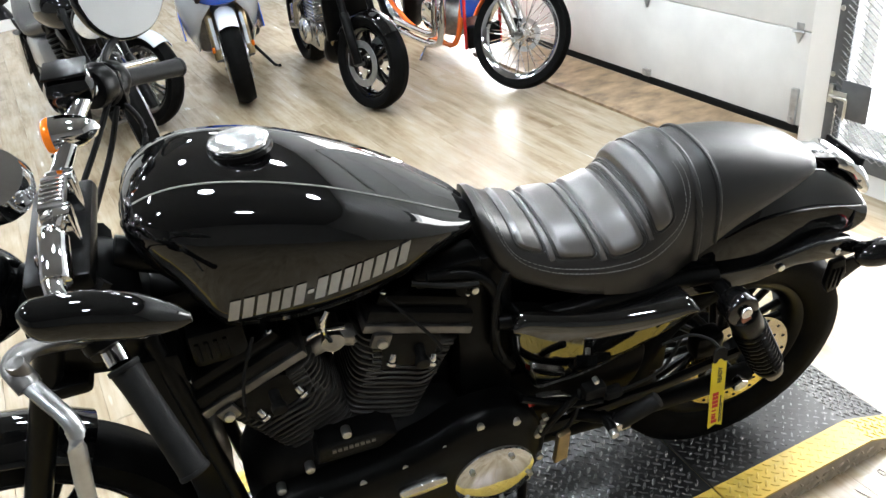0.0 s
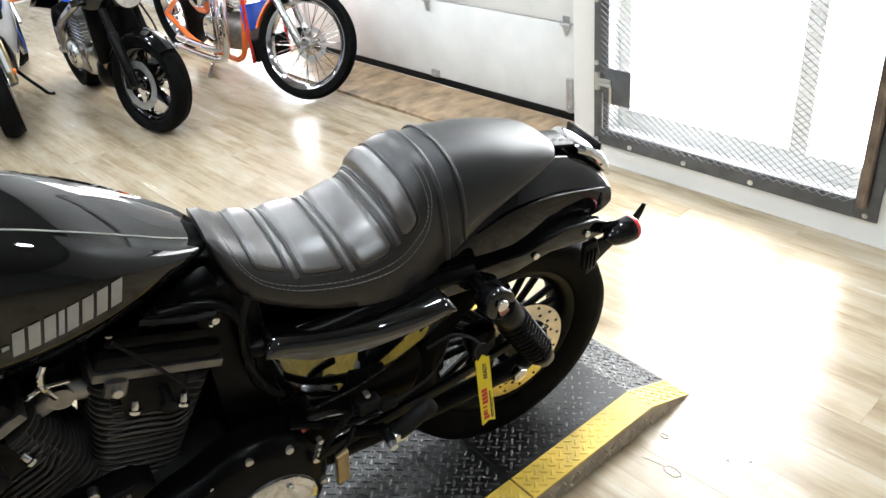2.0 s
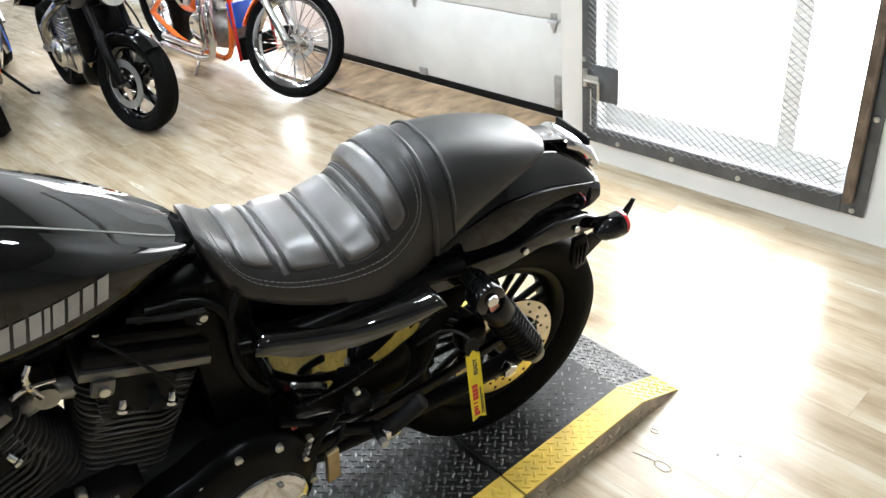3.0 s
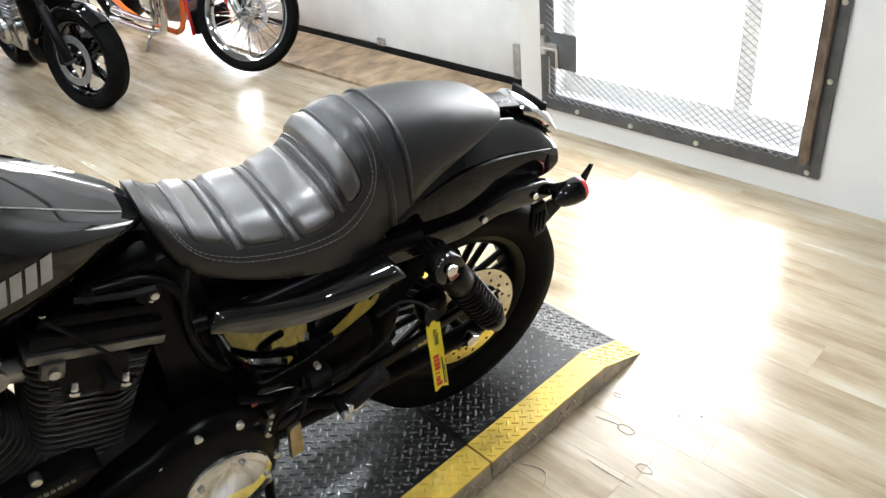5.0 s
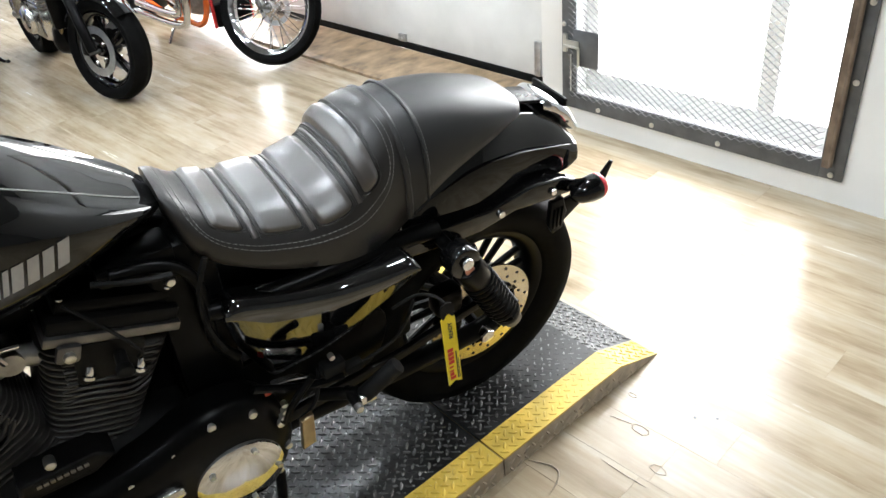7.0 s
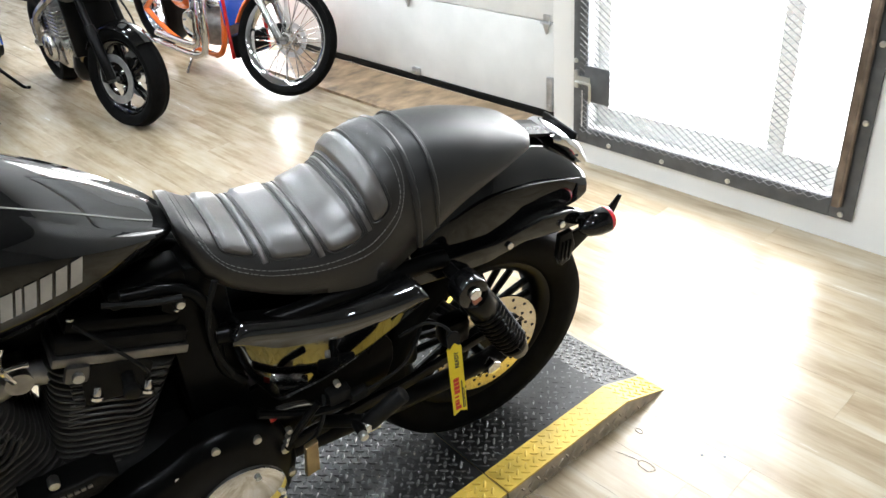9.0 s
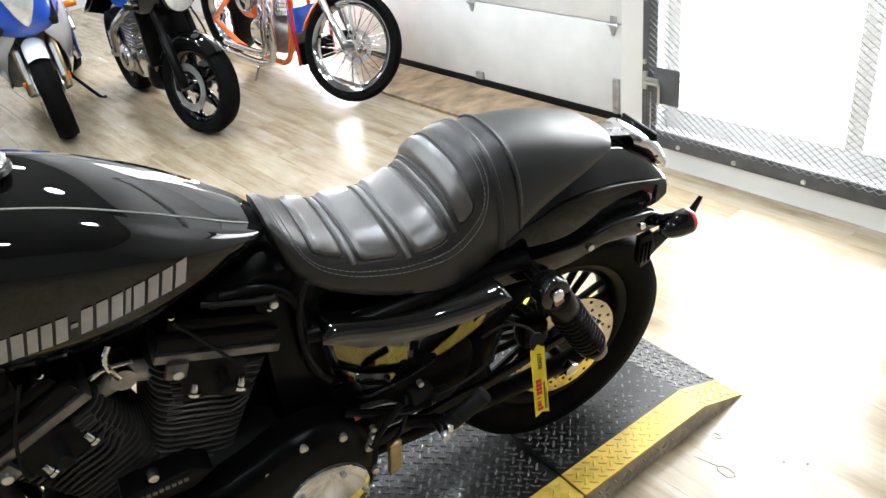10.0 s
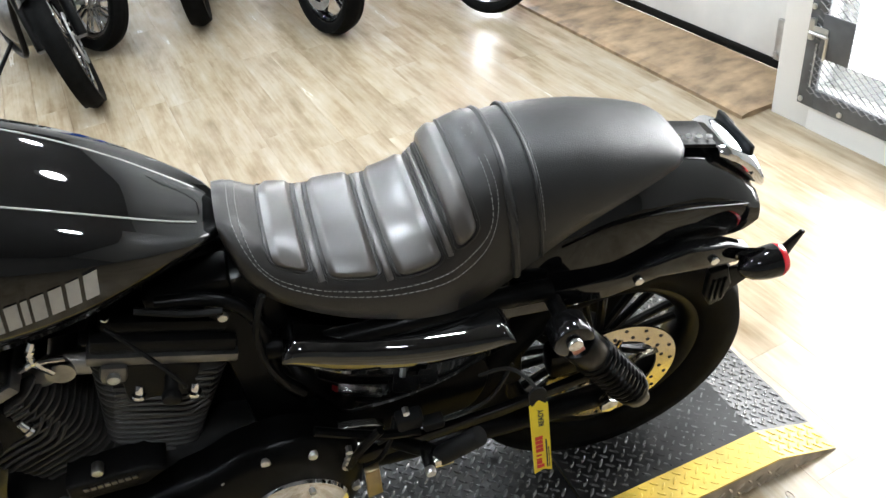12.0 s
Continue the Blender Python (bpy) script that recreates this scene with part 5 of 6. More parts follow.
def grip(a, b, k=1.0):
    a, b = Vector(a), Vector(b)
    rr = [0.0205, 0.0195, 0.0192, 0.0193, 0.0197, 0.0205, 0.0215]
    g = tube([a.lerp(b, k / 6) for k in range(7)], lambda f: k * rr[min(6, int(f * 6.01))], 18, 2)
    ob = part("grip", g, RUBBER, bike, "ribbed black rubber grip")
    for f in (0.0, 1.0):
        p = a.lerp(b, f)
        d = (b - a).normalized()
        part("grip_flange", rod(p - d * 0.004, p + d * 0.004, 0.0225 * k, n=18, bevel=0.002), RUBBER, ob)


grip((-1.078, -0.308, 1.062), (-1.026, -0.405, 0.932))
grip((-1.035, 0.310, 1.182), (-0.940, 0.42, 1.135), 0.86)


def switchgear(c, d):
    c = Vector(c)
    return merge(rod(c - Vector(d) * 0.022, c + Vector(d) * 0.022, 0.028, n=18, bevel=0.005), box(c.x - 0.02, c.x + 0.026, c.y - 0.018, c.y + 0.018, c.z - 0.038, c.z + 0.032, 0.008))


part("switchgear", switchgear((-1.10, -0.268, 1.095), (0.3, -0.6, -0.74)), SATIN, bike, "black switch housing")
part("switchgear", switchgear((-1.055, 0.262, 1.19), (0.6, 0.78, -0.1)), SATIN, bike, "black throttle housing")
part("throttle_drum", merge(rod((-1.085, 0.225, 1.213), (-1.062, 0.262, 1.205), 0.038, n=22, bevel=0.007), rod((-1.058, 0.268, 1.203), (-1.043, 0.296, 1.192), 0.033, n=22, bevel=0.006)), SATIN, bike, "black throttle drum")
part("brake_reservoir", box(-1.145, -1.065, 0.165, 0.245, 1.205, 1.262, 0.022), GLOSS, bike, "black brake fluid reservoir", Matrix.Rotation(radians(0), 4, "Z"))
part("reservoir_cap", box(-1.14, -1.07, 0.17, 0.24, 1.262, 1.268, 0.003), SATIN, bike)
part("clutch_lever", tube([(-1.172, -0.365, 1.142), (-1.155, -0.385, 1.125), (-1.130, -0.413, 1.095), (-1.133, -0.428, 1.065), (-1.146, -0.44, 0.988), (-1.152, -0.445, 0.90), (-1.155, -0.445, 0.83)], lambda f: 0.013 - 0.003 * f, 10, 5, flat=0.7), GALV, bike, "polished clutch lever")
part("lever_perch", merge(tube([(-1.115, -0.275, 1.10), (-1.16, -0.32, 1.145), (-1.178, -0.35, 1.150), (-1.165, -0.375, 1.132)], 0.017, 10, 4, flat=0.7), rod((-1.172, -0.362, 1.165), (-1.168, -0.358, 1.125), 0.012, n=12, bevel=0.003)), DARKMETAL, bike, "dull metal clutch lever perch")
part("brake_lever", tube([(-1.08, 0.265, 1.18), (-1.09, 0.34, 1.17), (-1.05, 0.42, 1.155), (-0.98, 0.47, 1.14)], lambda f: 0.011 - 0.003 * f, 10, 5, flat=0.7), ALU, bike, "polished brake lever")


def mirror(pts, cz, sd, label):
    cx, cy, czz = cz
    shell = blob(pts, 24, 2.2, 5)
    return part("mirror", shell, GLOSS, bike, label)


mirror([(-1.138, 0.008, 1.225, 1.248, -0.378), (-1.122, 0.024, 1.205, 1.255, -0.377), (-1.07, 0.028, 1.186, 1.248, -0.375), (-1.02, 0.026, 1.170, 1.226, -0.373), (-0.985, 0.017, 1.165, 1.198, -0.371), (-0.966, 0.006, 1.166, 1.178, -0.37)], (0, 0, 0), -1, "black teardrop mirror")
part("mirror_stem", tube([(-1.105, -0.285, 1.105), (-1.12, -0.32, 1.15), (-1.09, -0.36, 1.19)], 0.008, 8), SATIN, bike)
gl = rounded([(-0.085, 0.045), (0.0, 0.055), (0.075, 0.045), (0.088, 0.01), (0.05, -0.04), (0.0, -0.058), (-0.05, -0.05), (-0.085, -0.01)], 4)
MR = Matrix.Translation((-0.995, 0.38, 1.288)) @ Matrix.Rotation(radians(38), 4, "Z") @ Matrix.Rotation(radians(-20), 4, "X") @ Matrix.Rotation(radians(10), 4, "Y")
mr = part("mirror", prism(gl, 0.0, 0.022, 0.008), GLOSS, bike, "black teardrop mirror facing the tail", MR)
part("glass", prism([(x * 0.93, z * 0.93) for x, z in gl], -0.002, 0.001), MIRROR, mr, "mirror glass")
part("mirror_stem", tube([(-1.06, 0.25, 1.20), (-1.05, 0.31, 1.23), (-1.01, 0.37, 1.255)], 0.008, 8), SATIN, bike)
part("speedometer", merge(lathe([(0.0, -0.02), (0.052, -0.018), (0.056, 0.0), (0.05, 0.03), (0.0, 0.035)], 32, closed=False)), CHROME, bike, "chrome-rimmed speedometer", Matrix.Translation((-1.215, -0.015, 1.20)) @ Matrix.Rotation(radians(-60), 4, "X") @ Matrix.Rotation(radians(180), 4, "Z"))
part("headlamp", blob([(-1.40, 0.075, 0.93, 1.08, 0), (-1.385, 0.092, 0.912, 1.098, 0), (-1.34, 0.092, 0.912, 1.098, 0), (-1.27, 0.07, 0.94, 1.075, 0), (-1.235, 0.03, 0.98, 1.03, 0)], 28, 2, 4), GLOSS, bike, "black headlamp shell")
part("headlamp_rim", lathe([(0.094, -0.008), (0.099, 0.0), (0.094, 0.01), (0.085, 0.0)], 36), CHROME, bike, "chrome headlamp rim", Matrix.Translation((-1.395, 0, 1.005)) @ Matrix.Rotation(radians(90), 4, "Z"))
ind = indicator(-1.122, 0.130, 1.190, AMBER, 1, 90, CHROME)
for pts in ([(-1.06, 0.23, 1.18), (-1.10, 0.20, 1.12), (-1.17, 0.12, 1.03), (-1.22, 0.05, 0.95)], [(-1.05, 0.24, 1.165), (-1.09, 0.22, 1.08), (-1.16, 0.13, 0.98)], [(-1.11, -0.25, 1.09), (-1.17, -0.18, 1.05), (-1.2, -0.10, 0.95), (-1.13, -0.09, 0.88)], [(-1.04, 0.25, 1.17), (-1.02, 0.23, 1.10), (-1.09, 0.14, 1.0)]):
    part("control_cable", tube(pts, 0.0055, 8), RUBBER, bike)
rings = []
for i in range(25):
    a = radians(-35 + 165 * i / 24)
    r0 = 0.372
    c = Vector((FA[0] + r0 * math.sin(a) * -1, 0, FA[2] + r0 * math.cos(a)))
    n_ = Vector((-math.sin(a), 0, math.cos(a)))
    outer = [c + n_ * (-0.035 * (abs(k - 6) / 6) ** 2) + Vector((0, (k - 6) / 6 * 0.072, 0)) for k in range(13)]
    rings.append(outer + [p - n_ * 0.004 for p in reversed(outer)])
part("front_fender", loft(rings), GLOSS, bike, "gloss black front fender", smooth=60)

part("wiring_loom", merge(tube([(-1.12, -0.06, 1.03), (-1.17, -0.09, 0.98), (-1.16, -0.07, 0.88), (-1.10, -0.05, 0.82)], 0.022, 8), tube([(-1.12, 0.06, 1.03), (-1.17, 0.09, 0.98), (-1.16, 0.07, 0.88)], 0.022, 8)), RUBBER, bike, "black wiring loom")
part("head_shroud", blob([(-1.25, 0.09, 0.88, 1.02, 0), (-1.20, 0.115, 0.84, 1.05, 0), (-1.12, 0.10, 0.82, 1.04, 0), (-1.07, 0.05, 0.86, 1.0, 0)], 20, 2.6, 4), SATIN, bike, "black steering head shroud")
# ---- charger tag hanging on the bike ----
TAGM = BIKE @ Matrix.Translation((-0.080, -0.288, 0.688)) @ Matrix.Rotation(radians(0), 4, "Y") @ Matrix.Rotation(radians(-10), 4, "X")
tagob = thing("charger_tag", TAGM, "yellow plastic battery charger tag hanging by the rear wheel", "tag")
part("tag_body", prism([(-0.0155, 0.0), (0.0, 0.018), (0.0155, 0.0), (0.0155, -0.165), (0.0, -0.158), (-0.0155, -0.165)][::-1], -0.0016, 0.0016), TAG, tagob, "yellow plastic strip", Matrix.Translation((0.0, 0, -0.036)))
part("tag_loop", prism(rounded([(-0.012, 0.0), (-0.014, 0.026), (0.0, 0.036), (0.014, 0.026), (0.012, 0.0), (0.0, 0.01)], 4), -0.0022, 0.0022), RUBBER, tagob, "black tag top", Matrix.Translation((0.0, 0, -0.034)))
part("tag_lead", tube([(0.0, 0, -0.005), (-0.01, 0.02, 0.01), (-0.03, 0.06, 0.0), (-0.07, 0.09, -0.03)], 0.0035, 6), RUBBER, tagob)


def word(text, size, material, parent, m, name):
    cu = bpy.data.curves.new(name, "FONT")
    cu.body, cu.size, cu.extrude, cu.offset = text, size, 0.0002, 0.0004
    t = bpy.data.objects.new("tmp_text", cu)
    scene.collection.objects.link(t)
    me = bpy.data.meshes.new_from_object(t.evaluated_get(bpy.context.evaluated_depsgraph_get()))
    bpy.data.objects.remove(t)
    me.name = name
    me.materials.clear()
    me.materials.append(material)
    ob = new(name, me)
    ob.parent = parent
    ob.matrix_local = m
    return ob


UPR = Matrix.Rotation(radians(90), 4, "X") @ Matrix.Rotation(radians(90), 4, "Z")
for k, w in enumerate((0.0125, 0.009, 0.004, 0.004, 0.0115, 0.010, 0.009, 0.009)):
    z0 = -0.188 + 0.0101 * k
    part("printed_bar", box(-0.0105, 0.0025 if k in (0, 4, 5, 6, 7) else -0.001, -0.0022, -0.0017, z0, z0 + min(w, 0.0085)), REDINK, tagob)
word("READY", 0.0125, BLACKINK, tagob, Matrix.Translation((0.006, -0.0022, -0.085)) @ UPR, "printed_word")
part("printed_bar", box(0.0068, 0.0095, -0.0022, -0.0017, -0.19, -0.12), BLACKINK, tagob)
part("printed_bar", box(0.0108, 0.0125, -0.0022, -0.0017, -0.19, -0.14), BLACKINK, tagob)

# ---- motorcycles parked along the far side ----
# local x runs to the tail, y to the right side, z up; the origin is where the front tyre meets the floor


def simple_wheel(parent, c, r, w, rim, kind, band, spoke_mat, disc=0.0, twin=False, steer=0.0):
    M = Matrix.Translation(c) @ Matrix.Rotation(radians(steer), 4, "Z")
    ty = part("wheel", tyre_bm(r, w, rim, 48), TYRE, parent, "wheel with a black rubber tyre", M, smooth=60)
    part("rim", rim_bm(rim, w, 48), band, ty, smooth=50)
    part("hub", lathe([(0.0, -w * 0.5), (0.03, -w * 0.5), (0.04, -w * 0.3), (0.04, w * 0.3), (0.03, w * 0.5), (0.0, w * 0.5)], 20, closed=False), spoke_mat, ty)
    if kind == "wire":
        bms = None
        for k in range(40):
            a0 = 2 * math.pi * k / 40
            a1 = a0 + (0.36 if k % 2 else -0.36)
            yy = 0.035 if (k // 2) % 2 else -0.035
            t = rod((0.04 * math.cos(a0), yy, 0.04 * math.sin(a0)), ((rim - 0.02) * math.cos(a1), 0, (rim - 0.02) * math.sin(a1)), 0.0026, n=5)
            bms = t if bms is None else merge(bms, t)
        part("spokes", bms, CHROME, ty, "laced chrome wire spokes")
    else:
        for k in range(int(kind)):
            a = 2 * math.pi * k / int(kind)
            for d in (-0.12, 0.12):
                part("spoke", rod((0.035 * math.cos(a + 2 * d), 0, 0.035 * math.sin(a + 2 * d)), ((rim - 0.02) * math.cos(a + d), 0, (rim - 0.02) * math.sin(a + d)), 0.011, 0.009, n=8), spoke_mat, ty)
    if disc:
        for sy in ((-1, 1) if twin else (-1,)):
            part("brake_disc", disc_bm(disc * 0.70, disc, 0.005), GALV, ty, "steel brake disc", Matrix.Translation((0, sy * (w / 2 + 0.012), 0)), smooth=30)
            part("caliper", box(0.04, 0.10, sy * (w / 2 + 0.012) - 0.028, sy * (w / 2 + 0.012) + 0.028, -0.03, 0.09, 0.012), SATIN, ty)
            for k in range(5):
                a = k * 1.2566
                part("disc_bolt", rod((disc * 0.52 * math.cos(a), sy * (w / 2 + 0.008), disc * 0.52 * math.sin(a)), (disc * 0.52 * math.cos(a), sy * (w / 2 + 0.022), disc * 0.52 * math.sin(a)), 0.011, n=8), ALU, ty)
    return ty


def arc_fender(parent, c, r, half, a0, a1, material, label="front fender", drop=0.03):
    rings = []
    for i in range(15):
        a = radians(a0 + (a1 - a0) * i / 14)
        n_ = Vector((math.sin(a), 0, math.cos(a)))
        p = Vector(c) + n_ * r
        outer = [p - n_ * (drop * (abs(k - 4) / 4) ** 2) + Vector((0, (k - 4) / 4 * half, 0)) for k in range(9)]
        rings.append(outer + [q - n_ * 0.004 for q in reversed(outer)])
    return part("fender", loft(rings), material, parent, label, smooth=60)


def fork(parent, axle, top, half, r, leg_mat, slider_mat):
    a, t = Vector(axle), Vector(top)
    for sy in (-1, 1):
        o = Vector((0, sy * half, 0))
        part("fork_leg", rod(a.lerp(t, 0.4) + o, t + o, r * 0.85, n=14), leg_mat, parent)
        part("fork_slider", rod(a + o, a.lerp(t, 0.48) + o, r * 1.15, n=14, bevel=0.004), slider_mat, parent)
    part("axle", rod(a + Vector((0, -half - 0.02, 0)), a + Vector((0, half + 0.02, 0)), 0.012, n=10), DARKMETAL, parent)
    part("triple_clamp", box(t.x - 0.03, t.x + 0.05, -half - 0.03, half + 0.03, t.z - 0.05, t.z - 0.02, 0.008), SATIN, parent)


def bars(parent, x, z, half, mirrors=True, rise=0.06, back=0.12):
    part("handlebar", tube([(x + back, -half, z), (x + 0.03, -half * 0.6, z + rise), (x, -0.08, z + 0.02), (x, 0.08, z + 0.02), (x + 0.03, half * 0.6, z + rise), (x + back, half, z)], 0.012, 10), SATIN, parent)
    for sy in (-1, 1):
        part("grip", rod((x + back * 0.75, sy * half * 0.85, z + rise * 0.3), (x + back * 1.15, sy * half * 1.12, z - rise * 0.2), 0.017, n=12), RUBBER, parent)
        if mirrors:
            part("mirror_stem", tube([(x + 0.05, sy * half * 0.7, z + rise), (x + 0.02, sy * half * 0.9, z + 0.16)], 0.006, 6), SATIN, parent)
            part("mirror", blob([(x - 0.02, 0.03, z + 0.15, z + 0.19, sy * half * 0.95), (x + 0.0, 0.07, z + 0.13, z + 0.22, sy * half * 0.95), (x + 0.03, 0.07, z + 0.14, z + 0.21, sy * half * 0.95), (x + 0.035, 0.05, z + 0.15, z + 0.20, sy * half * 0.95)], 16, 2.4, 3), SATIN, parent)


def engine_four(parent, x, z, metal):
    part("crankcase", box(x - 0.17, x + 0.22, -0.19, 0.19, z - 0.12, z + 0.06, 0.035), metal, parent, "cast engine case")
    part("cylinder_block", box(x - 0.16, x + 0.06, -0.17, 0.17, z + 0.06, z + 0.24, 0.012), DARKMETAL, parent)
    for k in range(7):
        part("fin", box(x - 0.172, x + 0.068, -0.182, 0.182, z + 0.075 + 0.022 * k, z + 0.083 + 0.022 * k, 0.002, 1), metal, parent)
    for sy in (-1, 1):
        part("engine_cover", lathe([(0.0, -0.03), (0.06, -0.026), (0.08, -0.01), (0.085, 0.01), (0.0, 0.012)], 28, closed=False), metal, parent, "polished round engine cover", Matrix.Translation((x + 0.05, sy * 0.20, z - 0.02)) @ Matrix.Rotation(radians(0 if sy < 0 else 180), 4, "Z"))
    for k in range(4):
        y = -0.12 + 0.08 * k
        part("header_pipe", tube([(x - 0.16, y, z + 0.16), (x - 0.24, y, z + 0.08), (x - 0.23, y * 0.9, z - 0.1), (x - 0.12, y * 0.7, z - 0.17), (x + 0.1, 0.02 + y * 0.4, z - 0.18)], 0.018, 8, 4), BRASS if k == 3 else SATIN, parent, "header pipe")


def steer(t, base, top, angle, names=("wheel", "fork", "fender", "axle", "triple", "handlebar", "grip", "mirror", "headlamp")):
    """Turn the front end about its steering axis."""
    b, a = Vector(base), Vector(top)
    S = Matrix.Translation(b) @ Matrix.Rotation(radians(angle), 4, a - b) @ Matrix.Translation(-b)
    for o in t.children:
        front = o.matrix_basis.translation.x < 0.6
        if o.name.startswith(names) and front and o.get("tail") is None:
            o.matrix_basis = S @ o.matrix_basis


def black_roadster():
    t = thing("parked_motorcycle", pose(-4.315, 1.61, 0, 0, 0, 176), "black naked motorcycle with silver engine and clear headlamp", "motorcycle", "parked motorcycles")
    r = 0.283
    fa, ra = (0, 0, r), (1.28, 0, r)
    simple_wheel(t, fa, r, 0.125, 0.208, 5, GLOSS, GLOSS, 0.135, True)
    simple_wheel(t, ra, r + 0.005, 0.17, 0.205, 5, GLOSS, GLOSS, 0.1)
    fork(t, fa, (0.26, 0, 0.86), 0.105, 0.024, SATIN, SATIN)
    arc_fender(t, fa, r + 0.022, 0.07, -45, 62, GLOSS, "black front fender")
    part("headlamp", lathe([(0.0, 0.11), (0.07, 0.09), (0.105, 0.04), (0.112, 0.0), (0.10, -0.01), (0.0, -0.012)], 32, closed=False), GLOSS, t, "black headlamp shell", Matrix.Translation((0.08, 0, 0.79)) @ Matrix.Rotation(radians(-90), 4, "Z"))
    part("headlamp_lens", lathe([(0.0, -0.03), (0.06, -0.024), (0.10, -0.008), (0.104, 0.0), (0.0, 0.0)], 32, closed=False), LENS, t, "clear headlamp lens", Matrix.Translation((0.075, 0, 0.79)) @ Matrix.Rotation(radians(-90), 4, "Z"))
    part("cowl", blob([(0.03, 0.10, 0.84, 0.93, 0), (0.10, 0.17, 0.72, 0.97, 0), (0.22, 0.20, 0.66, 0.93, 0), (0.36, 0.14, 0.72, 0.88, 0)], 24, 2.6, 4), GLOSS, t, "black half fairing")
    part("radiator", box(0.33, 0.37, -0.15, 0.15, 0.36, 0.70, 0.01), SATIN, t, "black radiator")
    part("belly_pan", blob([(0.34, 0.12, 0.22, 0.42, 0), (0.42, 0.16, 0.18, 0.40, 0), (0.52, 0.14, 0.17, 0.30, 0)], 18, 2.8, 3), SATIN, t, "black lower cowl")
    part("brake_hose", tube([(0.05, -0.13, 0.36), (0.13, -0.15, 0.55), (0.20, -0.10, 0.74)], 0.006, 6), RUBBER, t)
    engine_four(t, 0.60, 0.40, ALU)
    part("tank", blob([(0.36, 0.06, 0.80, 0.90, 0), (0.44, 0.15, 0.74, 0.98, 0), (0.6, 0.16, 0.73, 0.98, 0), (0.75, 0.12, 0.73, 0.90, 0), (0.82, 0.07, 0.74, 0.84, 0)], 24, 2.6, 4), GLOSS, t, "gloss black tank")
    part("seat", blob([(0.8, 0.10, 0.73, 0.82, 0), (0.95, 0.13, 0.72, 0.80, 0), (1.2, 0.12, 0.75, 0.86, 0), (1.42, 0.07, 0.80, 0.88, 0)], 20, 2.8, 4), LEATHER, t)
    part("tail", blob([(0.9, 0.12, 0.62, 0.73, 0), (1.2, 0.11, 0.68, 0.78, 0), (1.5, 0.06, 0.78, 0.84, 0)], 18, 2.6, 4), BLUE, t, "dark blue tail panel")
    part("frame", merge(*[tube([(0.30, sy * 0.05, 0.80), (0.48, sy * 0.19, 0.66), (0.8, sy * 0.19, 0.52), (0.9, sy * 0.17, 0.38)], 0.024, 8) for sy in (-1, 1)]), ALU, t, "bare aluminium frame rails")
    part("muffler", merge(rod((0.92, -0.17, 0.44), (1.38, -0.22, 0.66), 0.05, 0.055, n=20, bevel=0.01)), ALU, t, "brushed aluminium muffler")
    part("link_pipe", tube([(0.7, -0.04, 0.24), (0.85, -0.12, 0.30), (0.94, -0.17, 0.45)], 0.022, 8), ALU, t)
    for sy in (-1, 1):
        part("footpeg_plate", prism([(0.86, 0.52), (0.95, 0.50), (1.0, 0.40), (0.9, 0.36)], sy * 0.19 - 0.006, sy * 0.19 + 0.006, 0.003), ALU, t)
    part("swingarm", merge(*[tube([(0.86, sy * 0.13, 0.36), (1.28, sy * 0.12, r)], 0.028, 8) for sy in (-1, 1)]), DARKMETAL, t)
    part("side_stand", tube([(0.85, -0.12, 0.26), (0.83, -0.26, 0.012)], 0.012, 8, 2), SATIN, t)
    bars(t, 0.27, 0.95, 0.34)
    for sy in (-1, 1):
        part("indicator", rod((0.15, sy * 0.17, 0.76), (0.15, sy * 0.25, 0.76), 0.02, n=12, bevel=0.006), GLOSS, t)
    steer(t, (0.0, 0, r), (0.26, 0, 0.86), 20)
    return t


